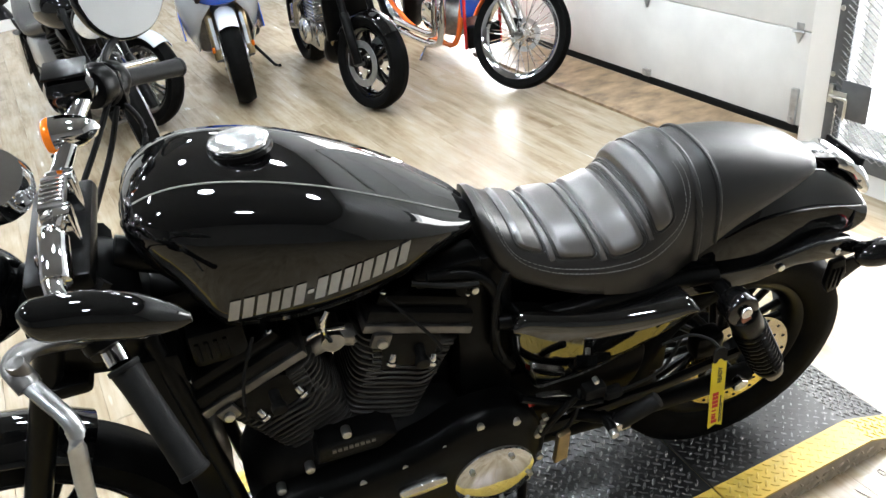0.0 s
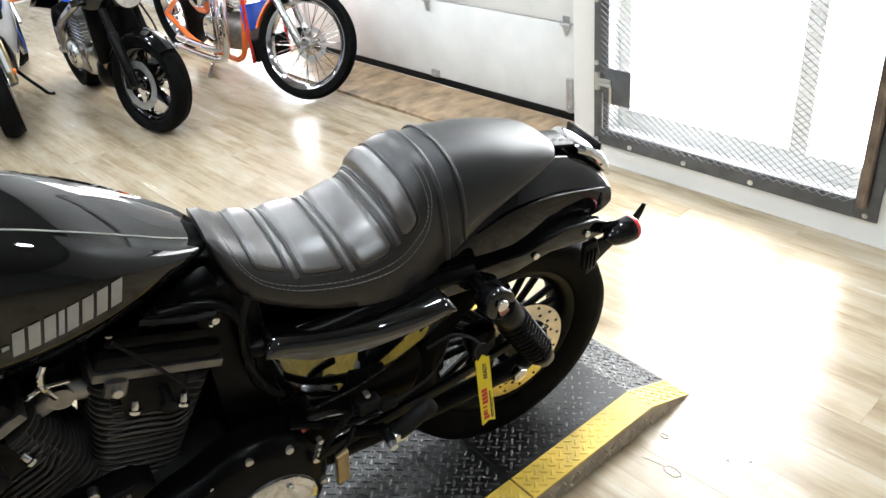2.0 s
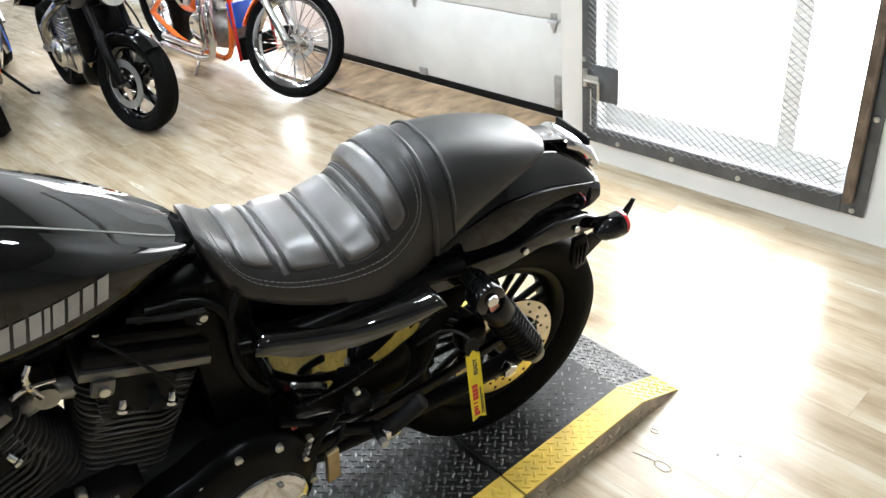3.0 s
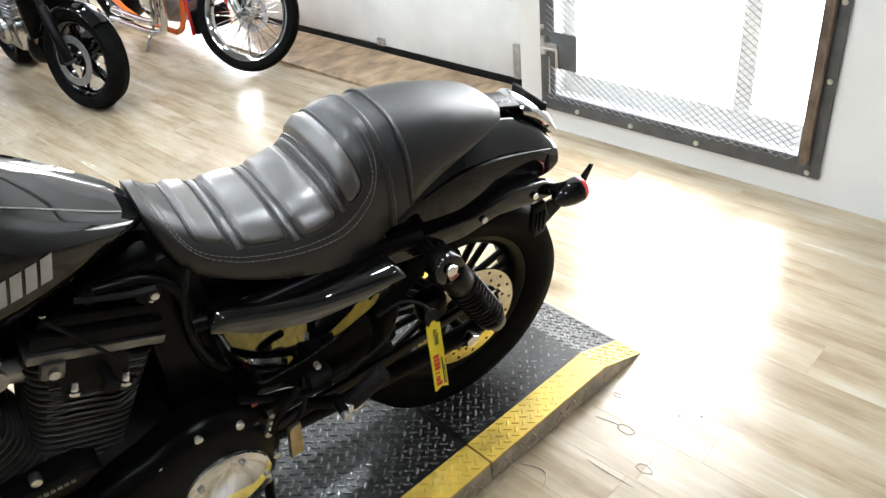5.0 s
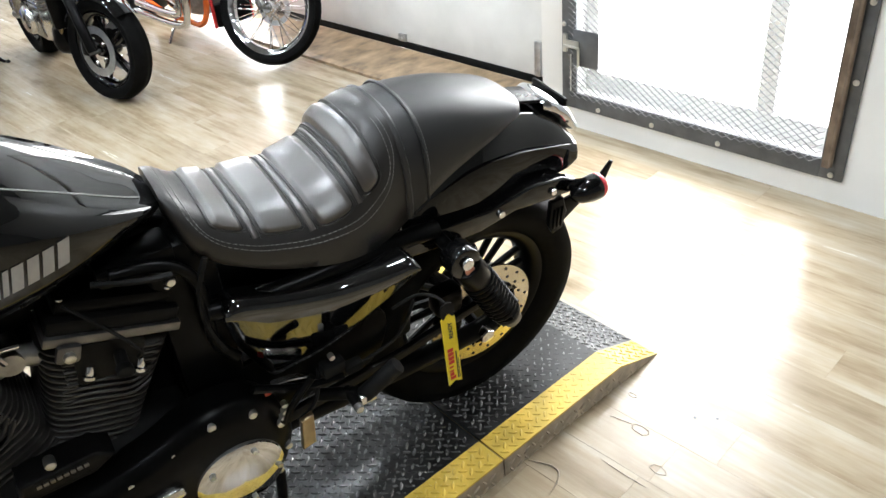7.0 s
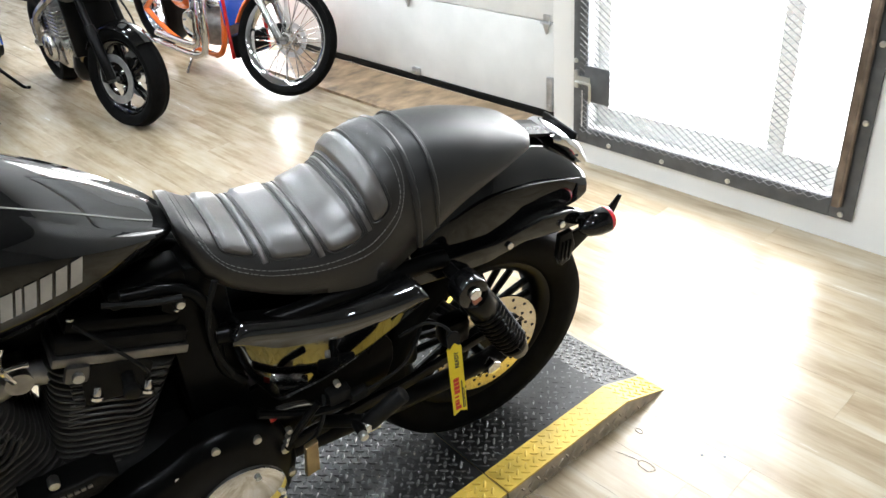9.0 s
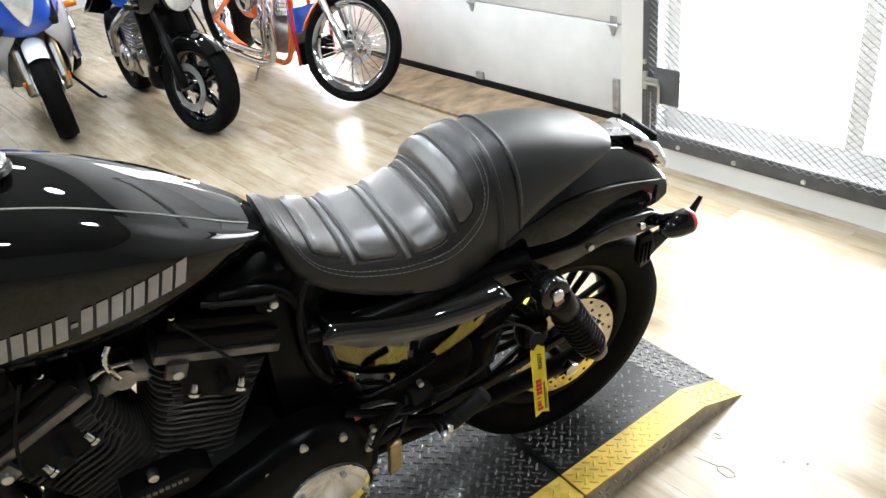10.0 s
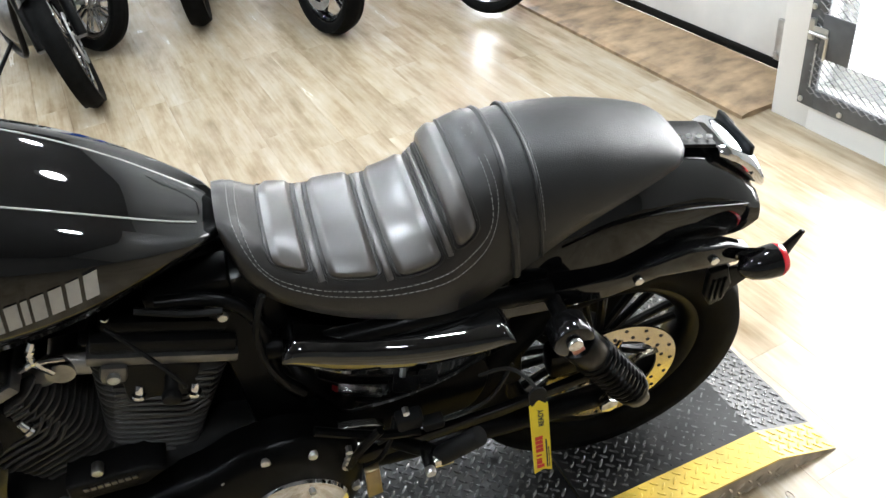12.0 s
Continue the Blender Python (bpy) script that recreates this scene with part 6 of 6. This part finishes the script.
def blue_sportbike():
    t = thing("parked_motorcycle", pose(-5.065, 0.995, 0, 0, 0, 172), "blue and white sport motorcycle with full fairing", "motorcycle", "parked motorcycles")
    r = 0.30
    fa, ra = (0, 0, r), (1.38, 0, r)
    simple_wheel(t, fa, r, 0.125, 0.214, 3, GLOSS, GLOSS, 0.15, True)
    simple_wheel(t, ra, r, 0.18, 0.214, 3, GLOSS, GLOSS, 0.1)
    fork(t, fa, (0.24, 0, 0.88), 0.10, 0.026, BRASS, BRASS)
    arc_fender(t, fa, r + 0.022, 0.062, -40, 70, PALE, "white front fender")
    for sy in (-1, 1):
        part("fender_side", prism([(-0.05, 0.38), (0.04, 0.40), (0.10, 0.52), (0.04, 0.56), (-0.04, 0.50)], sy * 0.095 - 0.012, sy * 0.095 + 0.012, 0.006), PALE, t, "white fork guard")
        # side fairing, swept back
        rings = []
        for x, z0, z1, y in ((-0.02, 0.66, 0.86, 0.09), (0.10, 0.54, 0.92, 0.19), (0.25, 0.40, 0.93, 0.235), (0.45, 0.26, 0.86, 0.24), (0.68, 0.20, 0.72, 0.225), (0.9, 0.22, 0.5, 0.19)):
            ring = []
            for k in range(9):
                f = k / 8
                bow = 0.03 * math.sin(math.pi * f)
                ring.append((x, sy * (y * (0.62 + 0.38 * math.sin(math.pi * (0.15 + 0.6 * f))) + bow), z0 + (z1 - z0) * f))
            rings.append(ring + [(p[0] + 0.004, p[1] - sy * 0.008, p[2]) for p in reversed(ring)])
        part("side_fairing", loft(rings), PALE, t, "silver-white side fairing", smooth=60)
        part("fairing_flash", prism([(0.32, 0.38), (0.62, 0.30), (0.86, 0.34), (0.66, 0.5), (0.42, 0.56)], sy * 0.262 - 0.004, sy * 0.262 + 0.004, 0.002), BLUE, t, "blue fairing graphic panel")
        part("air_duct", prism([(-0.045, 0.70), (0.02, 0.66), (0.03, 0.80), (-0.02, 0.82)], sy * 0.13 - 0.045, sy * 0.13 + 0.035, 0.01), RUBBER, t)
        part("marker", box(-0.01, 0.02, sy * 0.125 - 0.01, sy * 0.125 + 0.01, 0.35, 0.385, 0.004), AMBER, t, "amber side marker")
        part("indicator", rod((0.1, sy * 0.24, 0.74), (0.1, sy * 0.31, 0.74), 0.02, n=12, bevel=0.006), AMBER, t)
    part("nose", blob([(-0.10, 0.05, 0.74, 0.90, 0), (-0.06, 0.13, 0.66, 0.97, 0), (0.05, 0.21, 0.62, 1.02, 0), (0.22, 0.23, 0.66, 1.0, 0), (0.32, 0.2, 0.72, 0.94, 0)], 26, 2.5, 4), BLUE, t, "blue nose fairing")
    part("headlamp", prism(rounded([(-0.085, 0.90), (0.0, 0.93), (0.085, 0.90), (0.06, 0.80), (0.0, 0.70), (-0.06, 0.80)], 3), -0.03, 0.03, 0.012), LENS, t, "clear diamond headlamp", Matrix.Translation((-0.098, 0, 0)) @ Matrix.Rotation(radians(90), 4, "Z"))
    part("windscreen", blob([(0.0, 0.07, 1.0, 1.03, 0), (0.1, 0.14, 1.0, 1.12, 0), (0.25, 0.15, 0.98, 1.15, 0), (0.3, 0.13, 0.98, 1.12, 0)], 20, 2.3, 3), SATIN, t, "dark tinted windscreen")
    part("engine", box(0.38, 0.85, -0.18, 0.18, 0.26, 0.62, 0.04), DARKMETAL, t)
    part("tank", blob([(0.38, 0.08, 0.80, 0.92, 0), (0.5, 0.17, 0.76, 1.0, 0), (0.68, 0.17, 0.74, 0.98, 0), (0.85, 0.1, 0.74, 0.86, 0)], 22, 2.5, 4), BLUE, t, "blue fuel tank")
    part("seat", blob([(0.82, 0.1, 0.74, 0.82, 0), (1.0, 0.14, 0.74, 0.81, 0), (1.15, 0.12, 0.78, 0.86, 0), (1.5, 0.05, 0.92, 0.97, 0)], 18, 2.6, 4), LEATHER, t)
    part("tail", blob([(0.95, 0.13, 0.68, 0.78, 0), (1.25, 0.11, 0.76, 0.87, 0), (1.58, 0.04, 0.93, 0.98, 0)], 18, 2.6, 4), PALE, t, "white tail section")
    part("frame_spar", merge(*[tube([(0.30, sy * 0.06, 0.84), (0.5, sy * 0.18, 0.72), (0.9, sy * 0.17, 0.5)], 0.03, 8) for sy in (-1, 1)]), DARKMETAL, t)
    part("muffler", rod((0.9, -0.18, 0.32), (1.25, -0.24, 0.46), 0.055, 0.06, n=18, bevel=0.01), DARKMETAL, t)
    part("swingarm", merge(*[tube([(0.9, sy * 0.14, 0.38), (1.38, sy * 0.12, r)], 0.03, 8) for sy in (-1, 1)]), DARKMETAL, t)
    part("side_stand", tube([(0.72, -0.16, 0.24), (0.66, -0.32, 0.012), (0.61, -0.35, 0.010)], 0.012, 8, 2), SATIN, t, "black side stand")
    bars(t, 0.22, 0.93, 0.30, True, 0.0, 0.1)
    steer(t, (0.0, 0, r), (0.24, 0, 0.88), -4, ("wheel", "fork", "fender", "axle", "triple"))
    return t


def orange_chopper():
    t = thing("parked_motorcycle", pose(-3.96, 2.445, 0, 0, 0, 178), "orange-framed custom chopper with chrome engine and wire wheel", "motorcycle", "parked motorcycles")
    r = 0.325
    fa, ra = (0, 0, r), (1.75, 0, 0.30)
    simple_wheel(t, fa, r, 0.085, 0.262, "wire", CHROME, CHROME, 0.10, False)
    simple_wheel(t, ra, 0.30, 0.18, 0.2, "wire", CHROME, CHROME, 0.12)
    fork(t, fa, (0.42, 0, 0.90), 0.085, 0.021, CHROME, ALU)
    arc_fender(t, fa, r + 0.03, 0.05, -20, 80, ORANGE, "short orange front fender")
    part("frame", merge(*[tube([(0.46, sy * 0.02, 0.84), (0.56, sy * 0.06, 0.55), (0.62, sy * 0.12, 0.18), (0.9, sy * 0.13, 0.14), (1.3, sy * 0.13, 0.16), (1.72, sy * 0.12, 0.30)], 0.019, 8) for sy in (-1, 1)],
         tube([(0.44, 0, 0.88), (0.8, 0, 0.86), (1.15, 0, 0.66), (1.3, 0, 0.52)], 0.022, 8), *[tube([(1.2, sy * 0.06, 0.62), (1.5, sy * 0.12, 0.42), (1.72, sy * 0.12, 0.30)], 0.018, 8) for sy in (-1, 1)]), ORANGE, t, "orange painted tube frame")
    part("red_upright", merge(*[tube([(0.47, sy * 0.13, 0.16), (0.45, sy * 0.13, 0.5), (0.43, sy * 0.12, 0.9)], 0.011, 8) for sy in (-1, 1)]), REDP, t, "red painted upright tube")
    part("oil_cooler", box(0.44, 0.50, -0.12, 0.12, 0.16, 0.30, 0.01), SATIN, t, "black oil cooler")
    part("blue_guard", box(0.53, 0.57, -0.10, 0.10, 0.34, 0.5, 0.008), BLUE, t, "blue panel")
    # chrome vee twin
    part("crankcase", blob([(0.66, 0.08, 0.2, 0.36, 0), (0.76, 0.15, 0.17, 0.42, 0), (0.95, 0.15, 0.17, 0.42, 0), (1.1, 0.12, 0.2, 0.38, 0), (1.2, 0.08, 0.22, 0.34, 0)], 22, 2.8, 4), CASTALU, t, "cast aluminium crankcase")
    part("cam_cover", prism(rounded([(0.70, 0.26), (0.74, 0.37), (0.86, 0.41), (0.98, 0.38), (1.02, 0.28), (0.95, 0.21), (0.78, 0.20)], 4), 0.14, 0.175, 0.012), CHROME, t, "polished cam cover")
    for k in range(7):
        a = 0.5 + k * 0.9
        part("cover_screw", rod((0.86 + 0.125 * math.cos(a), 0.17, 0.305 + 0.075 * math.sin(a)), (0.86 + 0.125 * math.cos(a), 0.182, 0.305 + 0.075 * math.sin(a)), 0.008, n=8), DARKMETAL, t)
    for x0, x1 in ((0.78, 0.70), (0.82, 0.76), (0.90, 0.96), (0.94, 1.02)):
        part("pushrod_tube", rod((x0, 0.105, 0.40), (x1, 0.09, 0.66), 0.011, n=10), CHROME, t, "chrome pushrod tube")
    part("carburettor", merge(box(0.80, 0.92, 0.08, 0.16, 0.50, 0.58, 0.015), rod((0.86, 0.15, 0.54), (0.86, 0.19, 0.54), 0.035, n=18, bevel=0.006)), DARKMETAL, t, "dark carburettor")
    for dx, x in ((-0.36, 0.80), (0.36, 0.92)):
        for k in range(9):
            f = k / 8
            c = Vector((x + dx * 0.24 * f, 0, 0.42 + 0.22 * f))
            d = Vector((dx * 0.24, 0, 0.22)).normalized()
            part("fin", rod(c - d * 0.006, c + d * 0.006, 0.078 + 0.012 * f, n=22), ALU if k % 2 else CHROME, t)
        c = Vector((x + dx * 0.27, 0, 0.67))
        part("rocker_cover", box(-0.09, 0.09, -0.085, 0.085, -0.03, 0.05, 0.02), CHROME, t, "chrome rocker cover", Matrix.Translation(c) @ Matrix.Rotation(math.atan2(dx * 0.24, 0.22), 4, "Y"))
    part("air_cleaner", lathe([(0.0, -0.05), (0.075, -0.045), (0.09, -0.02), (0.09, 0.0), (0.0, 0.0)], 28, closed=False), CHROME, t, "chrome air cleaner", Matrix.Translation((0.90, 0.20, 0.56)) @ Matrix.Rotation(radians(180), 4, "Z"))
    for k, (z, l) in enumerate(((0.22, 1.45), (0.29, 1.38))):
        part("exhaust_pipe", tube([(0.70 + 0.12 * k, 0.12, 0.58), (0.62 + 0.12 * k, 0.19, 0.50), (0.64 + 0.1 * k, 0.21, z + 0.04), (0.8, 0.215, z - 0.08), (l, 0.215, z - 0.09)], 0.023, 10, 5), CHROME, t, "chrome exhaust pipe")
    part("primary", blob([(0.85, 0.03, 0.2, 0.38, -0.17), (0.95, 0.05, 0.18, 0.4, -0.17), (1.25, 0.05, 0.18, 0.4, -0.17), (1.36, 0.03, 0.2, 0.36, -0.17)], 18, 3, 3), CHROME, t)
    part("tank", blob([(0.5, 0.04, 0.84, 0.92, 0), (0.6, 0.13, 0.82, 1.0, 0), (0.8, 0.14, 0.8, 0.99, 0), (1.02, 0.06, 0.76, 0.86, 0)], 22, 2.4, 4), ORANGE, t, "orange teardrop tank")
    part("oil_bag", blob([(1.12, 0.1, 0.36, 0.56, 0), (1.2, 0.13, 0.34, 0.6, 0), (1.32, 0.1, 0.38, 0.56, 0)], 18, 2.6, 3), ORANGE, t, "orange oil tank")
    part("seat", blob([(1.0, 0.08, 0.66, 0.74, 0), (1.2, 0.15, 0.58, 0.66, 0), (1.36, 0.13, 0.6, 0.72, 0)], 18, 2.6, 3), LEATHER, t)
    arc_fender(t, ra, 0.335, 0.11, -60, 80, GLOSS, "black rear fender", 0.05)
    part("side_stand", tube([(0.95, 0.15, 0.16), (0.93, 0.26, 0.01)], 0.011, 8, 2), CHROME, t)
    part("headlamp", lathe([(0.0, 0.09), (0.05, 0.07), (0.075, 0.0), (0.07, -0.02), (0.0, -0.025)], 24, closed=False), CHROME, t, "", Matrix.Translation((0.30, 0, 0.84)) @ Matrix.Rotation(radians(-90), 4, "Z"))
    bars(t, 0.44, 0.98, 0.34, False, 0.12, 0.2)
    steer(t, (0.0, 0, r), (0.42, 0, 0.90), 34)
    return t


def cruiser(m, label, body, r, rim, front_label, wire, turn, tall=0.0, rake=0.36, front=None):
    t = thing("parked_motorcycle", m, label, "motorcycle", "parked motorcycles")
    fa, ra = (0, 0, r), (1.55, 0, 0.31)
    simple_wheel(t, fa, r, 0.105, rim, 9 if not wire else "wire", ALU if not wire else CHROME, ALU if not wire else SATIN, 0.13, False)
    simple_wheel(t, ra, 0.31, 0.16, 0.205, 7, GLOSS, SATIN, 0.12)
    fork(t, fa, (rake, 0, 0.88), 0.10, 0.024, CHROME if not wire else SATIN, ALU if not wire else SATIN)
    arc_fender(t, fa, r + 0.025, 0.07, -35, 85, front or body, front_label, 0.045)
    part("headlamp", blob([(0.12, 0.06, 0.76, 0.88, 0), (0.15, 0.085, 0.735, 0.905, 0), (0.24, 0.08, 0.74, 0.9, 0), (0.31, 0.04, 0.78, 0.86, 0)], 22, 2, 4), SATIN, t, "black headlamp")
    part("headlamp_lens", lathe([(0.0, -0.02), (0.05, -0.015), (0.08, 0.0), (0.0, 0.0)], 24, closed=False), LENS, t, "", Matrix.Translation((0.13, 0, 0.82)) @ Matrix.Rotation(radians(-90), 4, "Z"))
    part("frame", merge(*[tube([(0.40, sy * 0.03, 0.80), (0.5, sy * 0.1, 0.4), (0.58, sy * 0.12, 0.16), (1.1, sy * 0.13, 0.16), (1.25, sy * 0.12, 0.5), (1.55, sy * 0.12, 0.66)], 0.017, 8) for sy in (-1, 1)]), SATIN, t, "black cradle frame")
    part("crankcase", blob([(0.6, 0.08, 0.2, 0.38, 0), (0.7, 0.15, 0.16, 0.44, 0), (0.95, 0.16, 0.16, 0.44, 0), (1.15, 0.1, 0.2, 0.38, 0)], 22, 2.8, 4), DARKMETAL, t)
    for dx, x in ((-0.36, 0.76), (0.36, 0.88)):
        for k in range(8):
            f = k / 7
            c = Vector((x + dx * 0.24 * f, 0, 0.43 + 0.2 * f))
            d = Vector((dx * 0.24, 0, 0.22)).normalized()
            part("fin", rod(c - d * 0.006, c + d * 0.006, 0.08 + 0.012 * f, n=20), WRINKLE, t)
        part("rocker_cover", box(-0.09, 0.09, -0.085, 0.085, -0.03, 0.05, 0.02), SATIN, t, "", Matrix.Translation((x + dx * 0.27, 0, 0.66)) @ Matrix.Rotation(math.atan2(dx * 0.24, 0.22), 4, "Y"))
    part("derby_cover", lathe([(0.0, -0.02), (0.06, -0.016), (0.08, 0.0), (0.0, 0.0)], 26, closed=False), BRASS, t, "bronze-toned round engine cover", Matrix.Translation((0.98, 0.17, 0.30)) @ Matrix.Rotation(radians(180), 4, "Z"))
    part("tank", blob([(0.40, 0.05, 0.78 + tall, 0.88 + tall, 0), (0.5, 0.15, 0.73 + tall, 0.96 + tall, 0), (0.72, 0.17, 0.71 + tall, 0.96 + tall, 0), (0.95, 0.1, 0.71 + tall, 0.82 + tall, 0), (1.02, 0.05, 0.72 + tall, 0.77 + tall, 0)], 24, 2.5, 4), body, t, "painted fuel tank")
    part("seat", blob([(0.95, 0.1, 0.64, 0.74, 0), (1.15, 0.16, 0.6, 0.7, 0), (1.35, 0.15, 0.64, 0.76, 0), (1.65, 0.08, 0.7, 0.8, 0)], 20, 2.6, 4), LEATHER, t, "black vinyl seat")
    arc_fender(t, ra, 0.345, 0.10, -50, 90, body, "rear fender", 0.06)
    part("side_panel", box(1.0, 1.25, -0.15, 0.15, 0.42, 0.62, 0.03), GREYP, t, "silver-grey side panel")
    for k in range(2):
        part("exhaust_pipe", tube([(0.66 + 0.14 * k, -0.1, 0.56), (0.58 + 0.14 * k, -0.18, 0.45), (0.66 + 0.1 * k, -0.2, 0.28 - 0.06 * k), (1.1, -0.2, 0.26 - 0.06 * k), (1.8, -0.21, 0.28 - 0.05 * k)], 0.03, 10, 5), CHROME if not wire else SATIN, t)
    for sy in (-1, 1):
        part("shock_absorber", rod((1.36, sy * 0.16, 0.62), (1.53, sy * 0.15, 0.33), 0.025, n=14), CHROME, t)
    part("side_stand", tube([(0.88, 0.13, 0.16), (0.8, 0.30, 0.012), (0.76, 0.33, 0.010)], 0.012, 8, 2), SATIN, t, "black side stand")
    bars(t, rake + 0.04, 0.96, 0.38, True, 0.08, 0.18)
    steer(t, (0.0, 0, r), (rake, 0, 0.88), turn)
    return t


black_roadster()
blue_sportbike()
orange_chopper()
cruiser(pose(-4.31, 0.23, 0, 0, 0, 190), "black cruiser motorcycle with a tall narrow front tyre", GLOSS, 0.34, 0.27, "black front fender", True, -14)
cruiser(pose(-5.10, 0.43, 0, 0, 0, 186), "black cruiser motorcycle with a pale front fender and alloy wheels", SATIN, 0.285, 0.205, "pearl white front fender", False, 30, front=PALE)
third = cruiser(pose(-6.62, 1.52, 0, 0, 0, 176), "dark red cruiser motorcycle parked in the far row", REDP, 0.30, 0.22, "red front fender", False, 0)

# ---- floor planks ----
PW, PLN = 0.152, 1.22


def plank_bm(l):
    bm = bmesh.new()
    c = 0.0003
    lo = [bm.verts.new((x, y, -0.0012)) for x, y in ((0, 0), (l, 0), (l, PW), (0, PW))]
    hi = [bm.verts.new((x, y, 0.0)) for x, y in ((c, c), (l - c, c), (l - c, PW - c), (c, PW - c))]
    for k in range(4):
        bm.faces.new((lo[k], lo[(k + 1) % 4], hi[(k + 1) % 4], hi[k]))
    bm.faces.new(hi)
    return bm


full = finish(plank_bm(PLN), "plank", PLANK, 20)
rest_v, rest_f = [], []
rng = random.Random(5)
y = Y0
near = 0
while y < DOOR_Y:
    x = X0 - rng.random() * PLN
    while x < X1:
        if -6.2 < x < 0.9 and 0.55 < y < 2.75 and near < 300 or (-5.5 < x < -1.5 and 0.0 < y <= 0.55 and near < 300):
            p = new("plank", full)
            p.parent = floor
            p.location = (x, y, 0)
            near += 1
        else:
            n = len(rest_v)
            c = 0.0006
            rest_v += [(x + a, y + b, h) for a, b, h in ((0, 0, -0.004), (PLN, 0, -0.004), (PLN, PW - 0.0004, -0.004), (0, PW - 0.0004, -0.004), (c, c, 0), (PLN - 0.001, c, 0), (PLN - 0.001, PW - 0.001, 0), (c, PW - 0.001, 0))]
            rest_f += [(n, n + 1, n + 5, n + 4), (n + 1, n + 2, n + 6, n + 5), (n + 2, n + 3, n + 7, n + 6), (n + 3, n, n + 4, n + 7), (n + 4, n + 5, n + 6, n + 7)]
        x += PLN
    y += PW
me = bpy.data.meshes.new("planks")
me.from_pydata(rest_v, [], rest_f)
me.materials.append(PLANK)
ob = tagged(new("planks", me), "further oak-look vinyl planks", kind="stuff")
ob.parent = floor

# worn spots in the vinyl beside the stand
def scuff_ring(x, y, r, k=0.55):
    bm = bmesh.new()
    rg = random.Random(int(x * -1000))
    rings = []
    for q in range(26):
        a = 2 * math.pi * q / 26
        j = 1 + rg.uniform(-0.12, 0.12)
        c, s_ = math.cos(a), math.sin(a)
        rings.append([bm.verts.new((x + r * j * f * c, y + r * j * f * s_ * k, h)) for f, h in ((1.0, 0.0005), (0.93, 0.0022), (0.84, 0.0006))])
    for q in range(26):
        u, v = rings[q], rings[(q + 1) % 26]
        for i in range(2):
            bm.faces.new((u[i], v[i], v[i + 1], u[i + 1]))
    return bm


for x, y, r in ((-0.745, 1.319, 0.026), (-0.639, 1.234, 0.024), (-0.832, 1.414, 0.013)):
    part("worn_knot", scuff_ring(x, y, r), SCUFF, floor, "round worn knot mark in the vinyl")
for pts, r in (([(-0.765, 1.171, 0.001), (-0.70, 1.168, 0.001), (-0.63, 1.169, 0.001)], 0.0022), ([(-0.915, 1.045, 0.001), (-0.89, 1.056, 0.002), (-0.852, 1.071, 0.002), (-0.825, 1.068, 0.001), (-0.809, 1.045, 0.001), (-0.80, 1.0, 0.001)], 0.0032), ([(-0.836, 1.31, 0.001), (-0.80, 1.318, 0.001), (-0.772, 1.322, 0.001)], 0.0014)):
    part("vinyl_tear", tube(pts, lambda f, r=r: max(0.0005, r * (1 - abs(2 * f - 1) ** 2)), 5, 5), SCUFF, floor, "lifted tear in the vinyl")
for x, y in ((-0.659, 1.448), (-0.612, 1.481)):
    part("dark_fleck", rod((x, y, 0.0002), (x, y, 0.0012), 0.004, n=8), BLACKINK, floor)
